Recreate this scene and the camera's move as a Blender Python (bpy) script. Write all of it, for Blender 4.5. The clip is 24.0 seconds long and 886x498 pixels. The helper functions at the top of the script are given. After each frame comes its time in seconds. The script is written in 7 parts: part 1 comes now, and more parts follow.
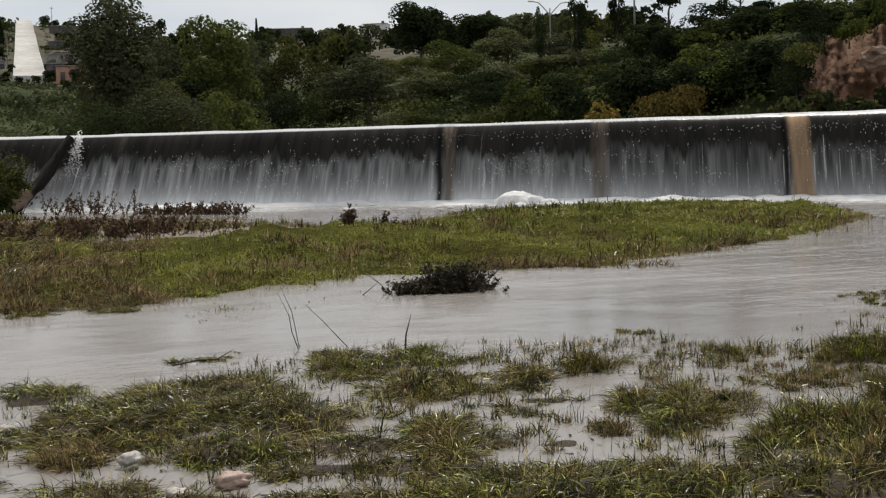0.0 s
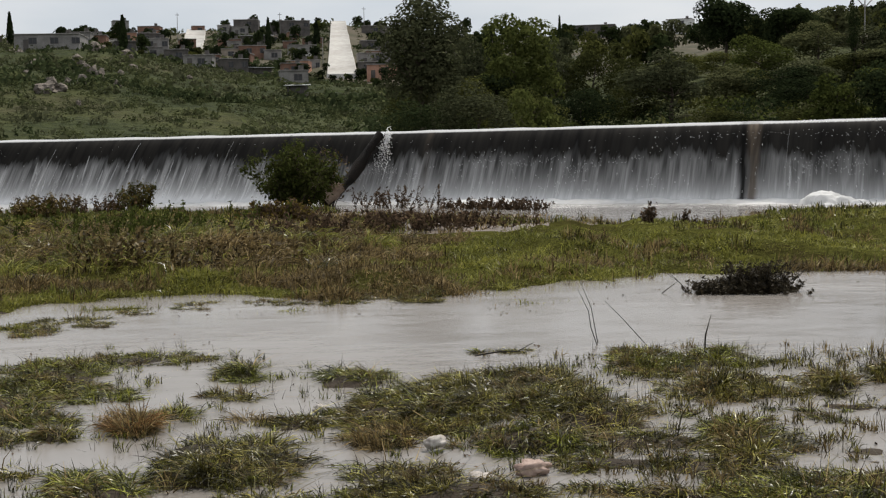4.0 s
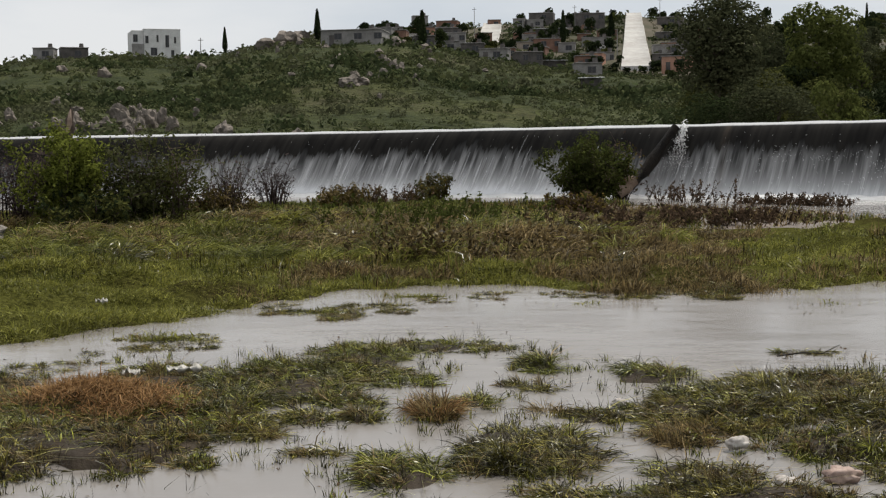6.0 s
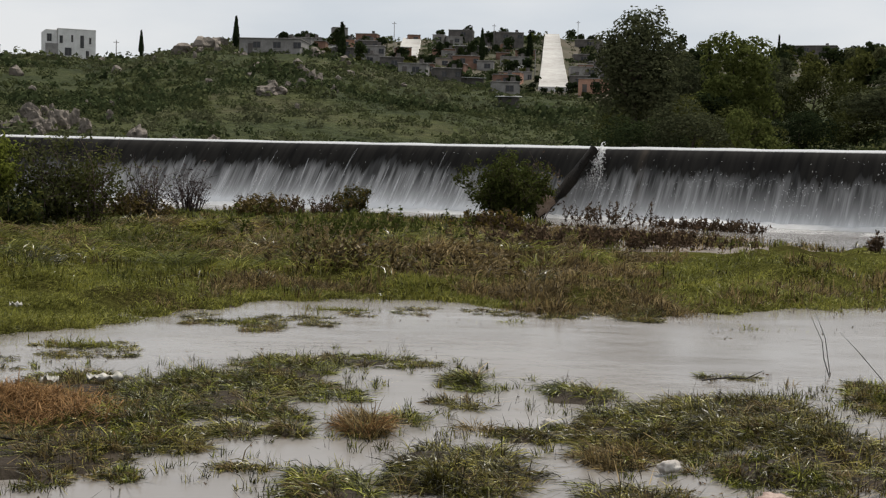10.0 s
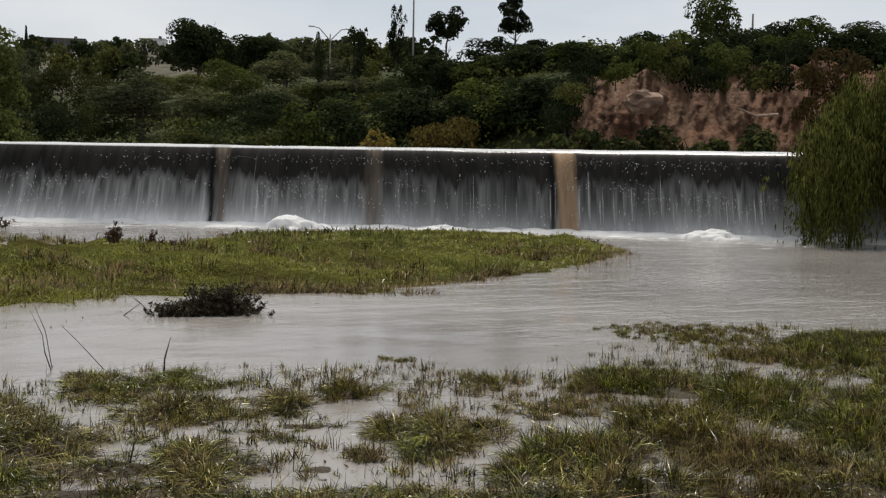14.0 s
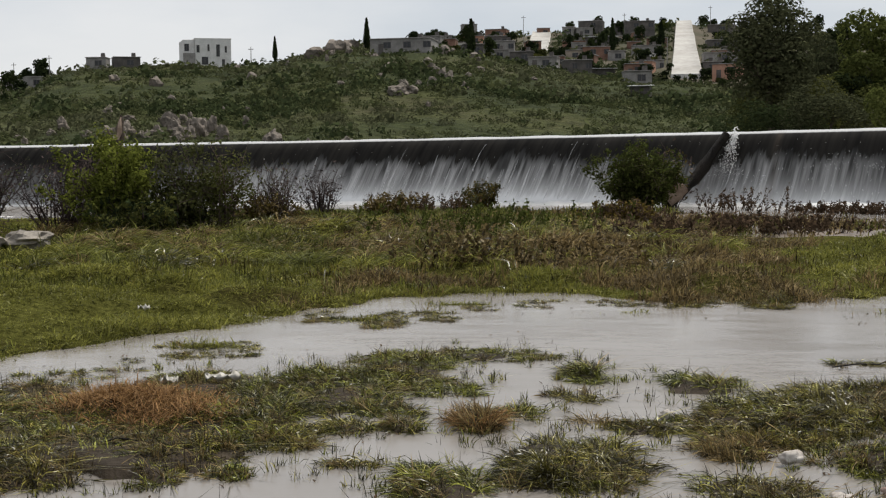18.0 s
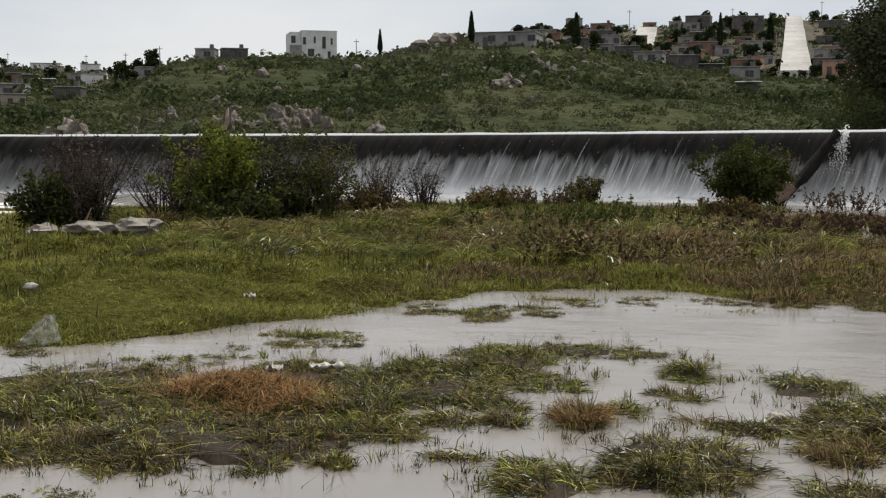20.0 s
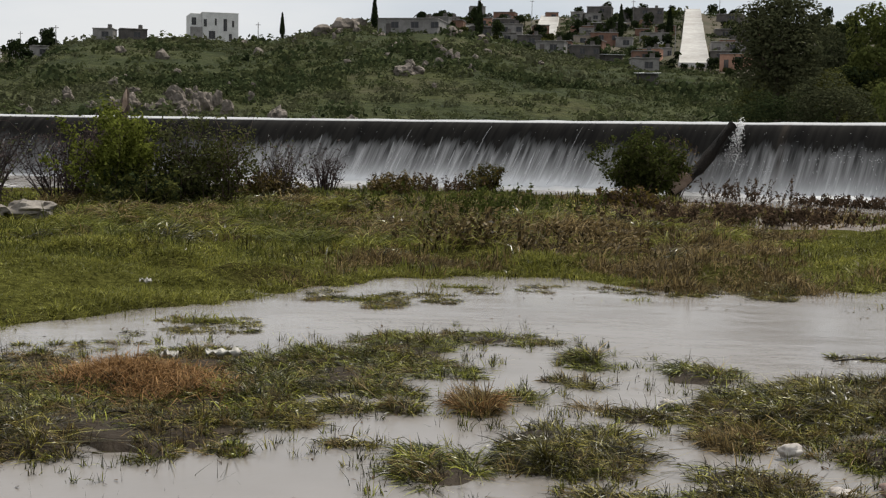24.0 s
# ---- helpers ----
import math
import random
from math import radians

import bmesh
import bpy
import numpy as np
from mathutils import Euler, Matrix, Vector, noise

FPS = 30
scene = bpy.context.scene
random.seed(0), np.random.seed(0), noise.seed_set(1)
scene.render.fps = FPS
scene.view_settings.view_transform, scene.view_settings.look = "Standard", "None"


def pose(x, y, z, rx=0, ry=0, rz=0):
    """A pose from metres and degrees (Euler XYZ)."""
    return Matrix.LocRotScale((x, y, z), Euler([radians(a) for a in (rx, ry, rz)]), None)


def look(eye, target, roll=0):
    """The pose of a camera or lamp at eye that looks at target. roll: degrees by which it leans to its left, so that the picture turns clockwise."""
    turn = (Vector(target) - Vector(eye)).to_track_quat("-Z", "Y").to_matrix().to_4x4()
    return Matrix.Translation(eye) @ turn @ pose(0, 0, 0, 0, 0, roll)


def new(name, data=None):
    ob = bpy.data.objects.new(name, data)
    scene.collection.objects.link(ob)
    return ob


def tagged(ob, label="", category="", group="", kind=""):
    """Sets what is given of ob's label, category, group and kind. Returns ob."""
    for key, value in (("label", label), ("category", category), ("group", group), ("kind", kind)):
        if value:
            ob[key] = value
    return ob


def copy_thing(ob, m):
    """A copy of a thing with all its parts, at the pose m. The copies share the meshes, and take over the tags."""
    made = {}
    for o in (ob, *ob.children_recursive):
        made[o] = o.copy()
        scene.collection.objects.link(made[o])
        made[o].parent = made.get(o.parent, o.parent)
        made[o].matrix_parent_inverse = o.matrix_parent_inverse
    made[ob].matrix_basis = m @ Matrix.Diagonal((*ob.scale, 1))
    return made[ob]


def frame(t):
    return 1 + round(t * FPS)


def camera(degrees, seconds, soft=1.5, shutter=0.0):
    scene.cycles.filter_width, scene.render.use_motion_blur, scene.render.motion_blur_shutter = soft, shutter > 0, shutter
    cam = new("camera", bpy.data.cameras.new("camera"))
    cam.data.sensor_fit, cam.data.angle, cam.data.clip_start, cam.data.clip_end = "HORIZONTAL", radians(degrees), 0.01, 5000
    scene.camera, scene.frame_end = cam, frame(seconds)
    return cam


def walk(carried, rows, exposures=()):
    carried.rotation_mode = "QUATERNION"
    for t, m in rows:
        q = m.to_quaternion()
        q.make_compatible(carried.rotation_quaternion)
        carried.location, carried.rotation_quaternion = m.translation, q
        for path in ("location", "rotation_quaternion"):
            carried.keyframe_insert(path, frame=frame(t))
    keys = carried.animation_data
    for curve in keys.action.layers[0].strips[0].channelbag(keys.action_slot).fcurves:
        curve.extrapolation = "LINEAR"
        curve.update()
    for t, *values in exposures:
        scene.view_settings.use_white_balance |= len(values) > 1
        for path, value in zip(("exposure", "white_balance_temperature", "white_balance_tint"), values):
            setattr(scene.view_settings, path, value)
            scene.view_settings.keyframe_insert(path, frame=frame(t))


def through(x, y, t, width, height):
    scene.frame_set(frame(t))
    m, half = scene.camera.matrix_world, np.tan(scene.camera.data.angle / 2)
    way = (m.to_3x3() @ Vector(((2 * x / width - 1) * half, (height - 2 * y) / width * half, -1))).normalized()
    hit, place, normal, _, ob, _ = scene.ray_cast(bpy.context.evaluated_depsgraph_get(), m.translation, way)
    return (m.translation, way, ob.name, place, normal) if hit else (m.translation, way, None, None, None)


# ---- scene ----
cam = camera(37.15, 24.0, soft=1.25)


def aim(x, y, z, turn, tilt, lean):
    """A pose at x, y, z, turned right from +y and tilted up by degrees, leaning left by lean."""
    a, b = radians(turn), radians(tilt)
    way = Vector((math.sin(a) * math.cos(b), math.cos(a) * math.cos(b), math.sin(b)))
    return look((x, y, z), Vector((x, y, z)) + way * 10, lean)


walk(cam, [
    (0, aim(0.120, 0.015, 1.600, 23.097, -4.305, -1.522)),
    (0.5, aim(0.117, -0.036, 1.598, 24.014, -4.387, -1.130)),
    (1, aim(0.123, -0.006, 1.593, 25.096, -4.523, -0.726)),
    (1.5, aim(0.122, -0.017, 1.584, 25.460, -4.622, -0.661)),
    (2, aim(0.106, -0.027, 1.589, 24.911, -4.630, -0.641)),
    (2.5, aim(0.077, -0.075, 1.592, 19.629, -4.392, -0.829)),
    (4.5, aim(0.039, -0.120, 1.618, 8.254, -4.104, -0.976)),
    (5, aim(0.014, -0.128, 1.620, 5.129, -4.066, -0.736)),
    (5.5, aim(-0.008, -0.117, 1.615, 0.761, -4.134, -0.720)),
    (6, aim(-0.025, -0.114, 1.617, -2.376, -4.271, -0.764)),
    (6.5, aim(-0.039, -0.104, 1.616, -4.569, -4.441, -0.667)),
    (7, aim(-0.060, -0.123, 1.616, -6.723, -4.517, -0.430)),
    (7.5, aim(-0.095, -0.087, 1.617, -9.423, -4.563, -0.343)),
    (8, aim(-0.132, -0.022, 1.610, -10.782, -4.514, -0.123)),
    (8.5, aim(-0.153, -0.016, 1.613, -11.300, -4.418, 0.356)),
    (9, aim(-0.157, 0.002, 1.611, -10.655, -4.204, 0.500)),
    (9.5, aim(-0.165, -0.043, 1.617, -4.313, -3.918, 0.999)),
    (10, aim(-0.166, -0.032, 1.617, 1.455, -3.632, 1.415)),
    (10.5, aim(-0.144, 0.018, 1.616, 5.625, -3.407, 1.571)),
    (11, aim(-0.118, 0.056, 1.607, 10.634, -3.179, 1.429)),
    (11.5, aim(-0.093, 0.054, 1.606, 15.052, -3.076, 1.191)),
    (13.5, aim(0.141, -0.022, 1.611, 31.966, -3.177, 1.644)),
    (14, aim(0.165, -0.046, 1.610, 32.932, -3.255, 1.018)),
    (14.5, aim(0.148, -0.076, 1.614, 28.830, -3.344, 0.240)),
    (15, aim(0.147, -0.004, 1.610, 22.655, -3.467, 0.025)),
    (15.5, aim(0.111, -0.021, 1.611, 17.619, -3.503, -0.055)),
    (16, aim(0.082, 0.005, 1.608, 11.959, -3.540, -0.119)),
    (16.5, aim(0.055, -0.010, 1.605, 6.063, -3.559, -0.583)),
    (17, aim(0.033, 0.035, 1.599, 1.660, -3.602, -0.782)),
    (17.5, aim(0.016, 0.040, 1.597, -1.774, -3.734, -0.839)),
    (18, aim(0.001, 0.093, 1.587, -4.489, -3.874, -0.755)),
    (18.5, aim(-0.013, 0.061, 1.591, -6.136, -3.986, -0.291)),
    (19, aim(-0.023, 0.063, 1.590, -7.412, -4.068, 0.214)),
    (19.5, aim(-0.029, 0.103, 1.588, -8.358, -4.104, 0.152)),
    (21.5, aim(-0.042, 0.112, 1.584, -9.660, -4.257, 0.276)),
    (22, aim(-0.041, 0.159, 1.579, -10.102, -4.389, 0.333)),
    (22.5, aim(-0.035, 0.109, 1.584, -9.806, -4.479, 0.483)),
    (23, aim(-0.033, 0.109, 1.585, -7.979, -4.561, 0.789)),
    (23.5, aim(-0.027, 0.105, 1.587, -6.071, -4.642, 0.931)),
    (24, aim(-0.019, 0.112, 1.590, -4.543, -4.671, 0.971)),
])

# ---- sky and sun ----
SUN_AZ, SUN_EL = 36.0, 62.0
world = bpy.data.worlds.new("sky")
scene.world = world
world.use_nodes = True
wn, wl = world.node_tree.nodes, world.node_tree.links
wn.clear()
sky = wn.new("ShaderNodeTexSky")
sky.sky_type, sky.sun_disc = "NISHITA", False
sky.sun_elevation, sky.sun_rotation = radians(SUN_EL), radians(SUN_AZ)
clear = wn.new("ShaderNodeBackground")
clear.inputs["Strength"].default_value = 0.10
wl.new(sky.outputs[0], clear.inputs["Color"])
where = wn.new("ShaderNodeTexCoord")
spread = wn.new("ShaderNodeMapping")
spread.inputs["Scale"].default_value = (1.0, 1.0, 3.2)
wl.new(where.outputs["Generated"], spread.inputs["Vector"])
puffs = wn.new("ShaderNodeTexNoise")
puffs.inputs["Scale"].default_value, puffs.inputs["Detail"].default_value = 2.6, 6.0
wl.new(spread.outputs[0], puffs.inputs["Vector"])
tones = wn.new("ShaderNodeValToRGB")
tones.color_ramp.elements[0].position, tones.color_ramp.elements[0].color = 0.36, (0.60, 0.645, 0.70, 1)
tones.color_ramp.elements[1].position, tones.color_ramp.elements[1].color = 0.62, (0.81, 0.815, 0.825, 1)
wl.new(puffs.outputs["Fac"], tones.inputs[0])
cloud = wn.new("ShaderNodeBackground")
cloud.inputs["Strength"].default_value = 0.95
wl.new(tones.outputs[0], cloud.inputs["Color"])
aloft = wn.new("ShaderNodeSeparateXYZ")
wl.new(where.outputs["Generated"], aloft.inputs[0])
brighter = wn.new("ShaderNodeMapRange")
brighter.inputs["From Min"].default_value, brighter.inputs["From Max"].default_value = 0.10, 0.9
brighter.inputs["To Min"].default_value, brighter.inputs["To Max"].default_value = 1.0, 1.0
wl.new(aloft.outputs[2], brighter.inputs["Value"])
wl.new(brighter.outputs[0], cloud.inputs["Strength"])
blend = wn.new("ShaderNodeMixShader")
blend.inputs[0].default_value = 0.9
wl.new(clear.outputs[0], blend.inputs[1])
wl.new(cloud.outputs[0], blend.inputs[2])
out = wn.new("ShaderNodeOutputWorld")
wl.new(blend.outputs[0], out.inputs[0])

sun = new("sun", bpy.data.lights.new("sun", "SUN"))
sun.data.energy, sun.data.angle, sun.data.color = 4.6, radians(10), (1.0, 0.95, 0.87)
sun.matrix_world = look((0, 0, 0), (-math.sin(radians(SUN_AZ)) * math.cos(radians(SUN_EL)), -math.cos(radians(SUN_AZ)) * math.cos(radians(SUN_EL)), -math.sin(radians(SUN_EL))))

# ---- materials ----


class Mat:
    """A node material with a few shorthands."""

    def __init__(self, name, rough=0.8, metal=0.0):
        self.m = bpy.data.materials.new(name)
        self.m.use_nodes = True
        self.n, self.l = self.m.node_tree.nodes, self.m.node_tree.links
        self.p = self.n["Principled BSDF"]
        self.p.inputs["Roughness"].default_value, self.p.inputs["Metallic"].default_value = rough, metal
        self.out = self.n["Material Output"]

    def tex(self, scale, detail=4.0, stretch=(1, 1, 1), source="Object", rough=0.55):
        c, mp, t = self.n.new("ShaderNodeTexCoord"), self.n.new("ShaderNodeMapping"), self.n.new("ShaderNodeTexNoise")
        mp.inputs["Scale"].default_value = stretch
        self.l.new(c.outputs[source], mp.inputs["Vector"])
        self.l.new(mp.outputs[0], t.inputs["Vector"])
        t.inputs["Scale"].default_value, t.inputs["Detail"].default_value, t.inputs["Roughness"].default_value = scale, detail, rough
        return t.outputs["Fac"]

    def ramp(self, fac, *stops):
        r = self.n.new("ShaderNodeValToRGB")
        e = r.color_ramp.elements
        while len(e) < len(stops):
            e.new(0.5)
        for k, (pos, col) in enumerate(stops):
            e[k].position, e[k].color = pos, (*col, 1) if len(col) == 3 else col
        self.l.new(fac, r.inputs[0])
        return r.outputs[0]

    def mix(self, fac, a, b, mode="MIX"):
        x = self.n.new("ShaderNodeMix")
        x.data_type, x.blend_type = "RGBA", mode
        for sock, v in ((x.inputs[0], fac), (x.inputs[6], a), (x.inputs[7], b)):
            if isinstance(v, (int, float)):
                sock.default_value = v
            elif isinstance(v, tuple):
                sock.default_value = (*v, 1)
            else:
                self.l.new(v, sock)
        return x.outputs[2]

    def math(self, op, a, b=0.0, c=0.0):
        x = self.n.new("ShaderNodeMath")
        x.operation = op
        for sock, v in zip(x.inputs, (a, b, c)):
            if isinstance(v, (int, float)):
                sock.default_value = v
            else:
                self.l.new(v, sock)
        return x.outputs[0]

    def island(self):
        return self.n.new("ShaderNodeNewGeometry").outputs["Random Per Island"]

    def object_random(self):
        return self.n.new("ShaderNodeObjectInfo").outputs["Random"]

    def color(self, c):
        self.l.new(c, self.p.inputs["Base Color"])
        return self

    def set(self, name, v):
        if isinstance(v, (int, float)):
            self.p.inputs[name].default_value = v
        else:
            self.l.new(v, self.p.inputs[name])
        return self

    def bump(self, fac, strength=0.4, distance=0.02):
        b = self.n.new("ShaderNodeBump")
        b.inputs["Strength"].default_value, b.inputs["Distance"].default_value = strength, distance
        self.l.new(fac, b.inputs["Height"])
        self.l.new(b.outputs[0], self.p.inputs["Normal"])
        return self


def speckled(name, a, b, scale=3.0, rough=0.85, bump=0.4, fine=24.0, dist=0.02, c=None):
    m = Mat(name, rough)
    m.p.inputs["Specular IOR Level"].default_value = 0.12 if rough > 0.6 else 0.4
    t = m.tex(scale, 6)
    col = m.ramp(t, (0.33, a), (0.66, b))
    if c:
        col = m.mix(m.ramp(m.tex(scale * 0.23, 3), (0.45, (0, 0, 0)), (0.62, (1, 1, 1))), col, c)
    col = m.mix(0.35, col, m.ramp(m.tex(fine, 3), (0.3, (0.25, 0.25, 0.25)), (0.7, (1, 1, 1))), "MULTIPLY")
    m.color(col).bump(m.tex(fine, 5), bump, dist)
    return m.m


def leafy(name, dark, light, through=0.35, rough=0.55, big=0.0, vary=0.7, gloss=0.0, middle=0.5, patchy=0.5):
    """Leaves and grass: each with its own tone, lit from behind as well."""
    m = Mat(name, rough)
    col = m.ramp(m.island(), (0.0, dark), (0.55, tuple(a + (b - a) * middle for a, b in zip(dark, light))), (1.0, light))
    if big:
        col = m.mix(patchy, col, m.ramp(m.tex(big, 3), (0.37, (0.22, 0.24, 0.22)), (0.62, (1.0, 1.0, 1.0))), "MULTIPLY")
    col = m.mix(vary, col, m.ramp(m.object_random(), (0.0, (0.40, 0.42, 0.42)), (0.5, (0.9, 0.9, 0.85)), (1.0, (1.3, 1.25, 1.0))), "MULTIPLY")
    m.color(col)
    m.p.inputs["Specular IOR Level"].default_value = gloss
    back = m.n.new("ShaderNodeBsdfTranslucent")
    m.l.new(col, back.inputs["Color"])
    mx = m.n.new("ShaderNodeMixShader")
    mx.inputs[0].default_value = through
    m.l.new(m.p.outputs[0], mx.inputs[1])
    m.l.new(back.outputs[0], mx.inputs[2])
    m.l.new(mx.outputs[0], m.out.inputs[0])
    return m.m


MUD = Mat("wet_mud", 0.75)
MUD.p.inputs["Specular IOR Level"].default_value = 0.10
mud_col = MUD.ramp(MUD.tex(0.8, 6), (0.3, (0.020, 0.015, 0.010)), (0.55, (0.042, 0.031, 0.021)), (0.75, (0.034, 0.032, 0.015)))
MUD.color(MUD.mix(0.4, mud_col, MUD.ramp(MUD.tex(14, 5), (0.3, (0.35, 0.35, 0.35)), (0.7, (1, 1, 1))), "MULTIPLY")).bump(MUD.tex(18, 5), 0.6, 0.03)
MUD = MUD.m
BANK_MUD = speckled("reddish_bank_mud", (0.070, 0.050, 0.035), (0.150, 0.112, 0.082), 0.7, 0.55, 0.6, 9.0, 0.03, (0.100, 0.066, 0.044))
HILL = Mat("hill_turf", 0.95)
HILL.p.inputs["Specular IOR Level"].default_value = 0.05
hill_col = HILL.ramp(HILL.tex(0.045, 6), (0.30, (0.024, 0.030, 0.014)), (0.46, (0.042, 0.050, 0.022)), (0.60, (0.060, 0.065, 0.028)), (0.74, (0.072, 0.062, 0.040)))
HILL.color(HILL.mix(0.85, hill_col, HILL.ramp(HILL.tex(0.8, 6, (1, 1, 1), "Object", 0.7), (0.32, (0.25, 0.28, 0.25)), (0.65, (1.1, 1.1, 1.0))), "MULTIPLY")).bump(HILL.tex(0.9, 6), 1.0, 0.8)
HILL = HILL.m
TURF = Mat("meadow_turf", 0.95)
TURF.p.inputs["Specular IOR Level"].default_value = 0.0
turf_col = TURF.ramp(TURF.tex(0.5, 5), (0.32, (0.046, 0.040, 0.016)), (0.5, (0.074, 0.074, 0.021)), (0.7, (0.105, 0.106, 0.030)))
TURF.color(TURF.mix(0.85, turf_col, TURF.ramp(TURF.tex(11, 6, (1, 1, 1), "Object", 0.7), (0.32, (0.2, 0.2, 0.2)), (0.65, (1.2, 1.2, 1.1))), "MULTIPLY")).bump(TURF.tex(14, 6), 1.0, 0.12)
TURF = TURF.m
TOWN = speckled("dusty_town_ground", (0.035, 0.040, 0.022), (0.075, 0.068, 0.042), 0.12, 0.95, 0.4, 1.5, 0.1, (0.10, 0.085, 0.062))
PALE_ROAD = speckled("pale_concrete_road", (0.34, 0.325, 0.30), (0.47, 0.455, 0.43), 0.12, 0.85, 0.2, 1.0, 0.02)
WATER = Mat("muddy_water", 0.06)
reach = WATER.n.new("ShaderNodeSeparateXYZ")
WATER.l.new(WATER.n.new("ShaderNodeTexCoord").outputs["Object"], reach.inputs[0])
# the current runs livelier to the east and below the weir
swift = WATER.math("MULTIPLY_ADD", WATER.tex(0.25, 2), 5.0, WATER.math("MULTIPLY_ADD", reach.outputs[1], 0.25, reach.outputs[0]))
lively = WATER.n.new("ShaderNodeMapRange")
lively.inputs["From Min"].default_value, lively.inputs["From Max"].default_value = 12.0, 20.0
WATER.l.new(swift, lively.inputs["Value"])
ripple = WATER.math("ADD", WATER.tex(0.8, 2.5, (1, 1.5, 1)), WATER.math("MULTIPLY", WATER.tex(5.0, 3, (1, 1.3, 1)), 0.16))
chop = WATER.math("MULTIPLY", WATER.math("ADD", WATER.tex(1.1, 4, (0.6, 1.5, 1), "Object", 0.6), WATER.math("MULTIPLY", WATER.tex(6.0, 3), 0.35)), WATER.math("MULTIPLY", lively.outputs[0], 2.4))
calm = WATER.ramp(WATER.tex(0.16, 3), (0.40, (0.30, 0.30, 0.30)), (0.60, (1, 1, 1)))
WATER.color(WATER.ramp(WATER.tex(0.35, 4), (0.3, (0.160, 0.145, 0.131)), (0.7, (0.213, 0.196, 0.180))))
WATER.bump(WATER.math("ADD", WATER.math("MULTIPLY", ripple, calm), chop), 0.50, 0.06).set("IOR", 1.33)
WATER.set("Roughness", WATER.math("SUBTRACT", WATER.math("MULTIPLY_ADD", calm, 0.13, 0.13), WATER.math("MULTIPLY", lively.outputs[0], 0.10)))
WATER = WATER.m
CONCRETE = speckled("wet_weir_concrete", (0.035, 0.033, 0.030), (0.075, 0.068, 0.060), 0.9, 0.5, 0.4, 9.0, 0.02)
FOAM = Mat("white_foam", 0.7)
foam_col = FOAM.ramp(FOAM.tex(5, 5), (0.3, (0.84, 0.84, 0.83)), (0.6, (0.93, 0.93, 0.93)))
FOAM.color(foam_col).bump(FOAM.tex(22, 5), 0.5, 0.03)
foam_glow, foam_mix = FOAM.n.new("ShaderNodeBsdfTranslucent"), FOAM.n.new("ShaderNodeMixShader")
foam_mix.inputs[0].default_value = 0.5
FOAM.l.new(foam_col, foam_glow.inputs["Color"])
FOAM.l.new(FOAM.p.outputs[0], foam_mix.inputs[1])
FOAM.l.new(foam_glow.outputs[0], foam_mix.inputs[2])
FOAM.l.new(foam_mix.outputs[0], FOAM.out.inputs[0])
FOAM = FOAM.m
BARK = speckled("grey_brown_bark", (0.045, 0.035, 0.028), (0.12, 0.095, 0.075), 3.0, 0.9, 0.8, 30.0, 0.03)
DRIFTWOOD = speckled("wet_dark_driftwood", (0.006, 0.005, 0.004), (0.024, 0.019, 0.015), 2.0, 0.65, 0.7, 25.0, 0.03)
PALE_WOOD = speckled("split_pale_wood", (0.16, 0.11, 0.08), (0.36, 0.28, 0.22), 2.5, 0.8, 0.6, 22.0, 0.02)
EARTH = speckled("red_brown_earth", (0.074, 0.039, 0.024), (0.200, 0.108, 0.066), 1.3, 0.95, 1.0, 6.0, 0.12, (0.150, 0.092, 0.060))
EARTH_PALE = speckled("pale_buff_rock", (0.13, 0.085, 0.060), (0.30, 0.215, 0.160), 1.2, 0.9, 0.8, 6.0, 0.06)
OUTCROP = speckled("pinkish_grey_rock", (0.090, 0.078, 0.066), (0.31, 0.268, 0.230), 0.5, 0.9, 1.0, 3.0, 0.15, (0.11, 0.090, 0.072))
SLAB = speckled("dusty_slab_rock", (0.14, 0.125, 0.105), (0.30, 0.27, 0.235), 2.0, 0.85, 0.8, 16.0, 0.02)
STONE = speckled("pale_stone", (0.30, 0.26, 0.23), (0.55, 0.52, 0.48), 6.0, 0.7, 0.6, 40.0, 0.008)
RED_STONE = speckled("pinkish_stone", (0.24, 0.16, 0.13), (0.46, 0.34, 0.28), 7.0, 0.6, 0.6, 40.0, 0.008)
GRASS = leafy("green_grass", (0.070, 0.072, 0.016), (0.33, 0.325, 0.072), 0.30, 0.45, 0.7, 0.0, 0.06, 0.5, 0.5)
GRASS_WET = leafy("wet_green_grass", (0.009, 0.012, 0.002), (0.42, 0.43, 0.078), 0.16, 0.30, 3.0, 0.0, 0.12, 0.17, 0.85)
GRASS_TALL = leafy("tall_meadow_grass", (0.034, 0.040, 0.010), (0.235, 0.245, 0.056), 0.35, 0.45, 0.6, 0.0, 0.08, 0.45, 0.6)
GRASS_OLIVE = leafy("wet_matted_grass", (0.009, 0.008, 0.002), (0.41, 0.36, 0.085), 0.16, 0.28, 2.6, 0.0, 0.14, 0.16, 0.85)
GRASS_DEAD = leafy("dead_brown_grass", (0.026, 0.018, 0.008), (0.36, 0.265, 0.120), 0.28, 0.5, 0.8, 0.0, 0.08, 0.36)
WEED = leafy("dark_red_brown_weeds", (0.026, 0.020, 0.014), (0.145, 0.098, 0.064), 0.2, 0.7, 0, 0.2)
STRAW = leafy("rusty_straw", (0.070, 0.038, 0.015), (0.34, 0.20, 0.090), 0.25, 0.6, 0, 0.0, 0.03)
DRIFT = leafy("wet_drift_stems", (0.012, 0.010, 0.007), (0.062, 0.050, 0.030), 0.2, 0.6, 0, 0.0, 0.1)
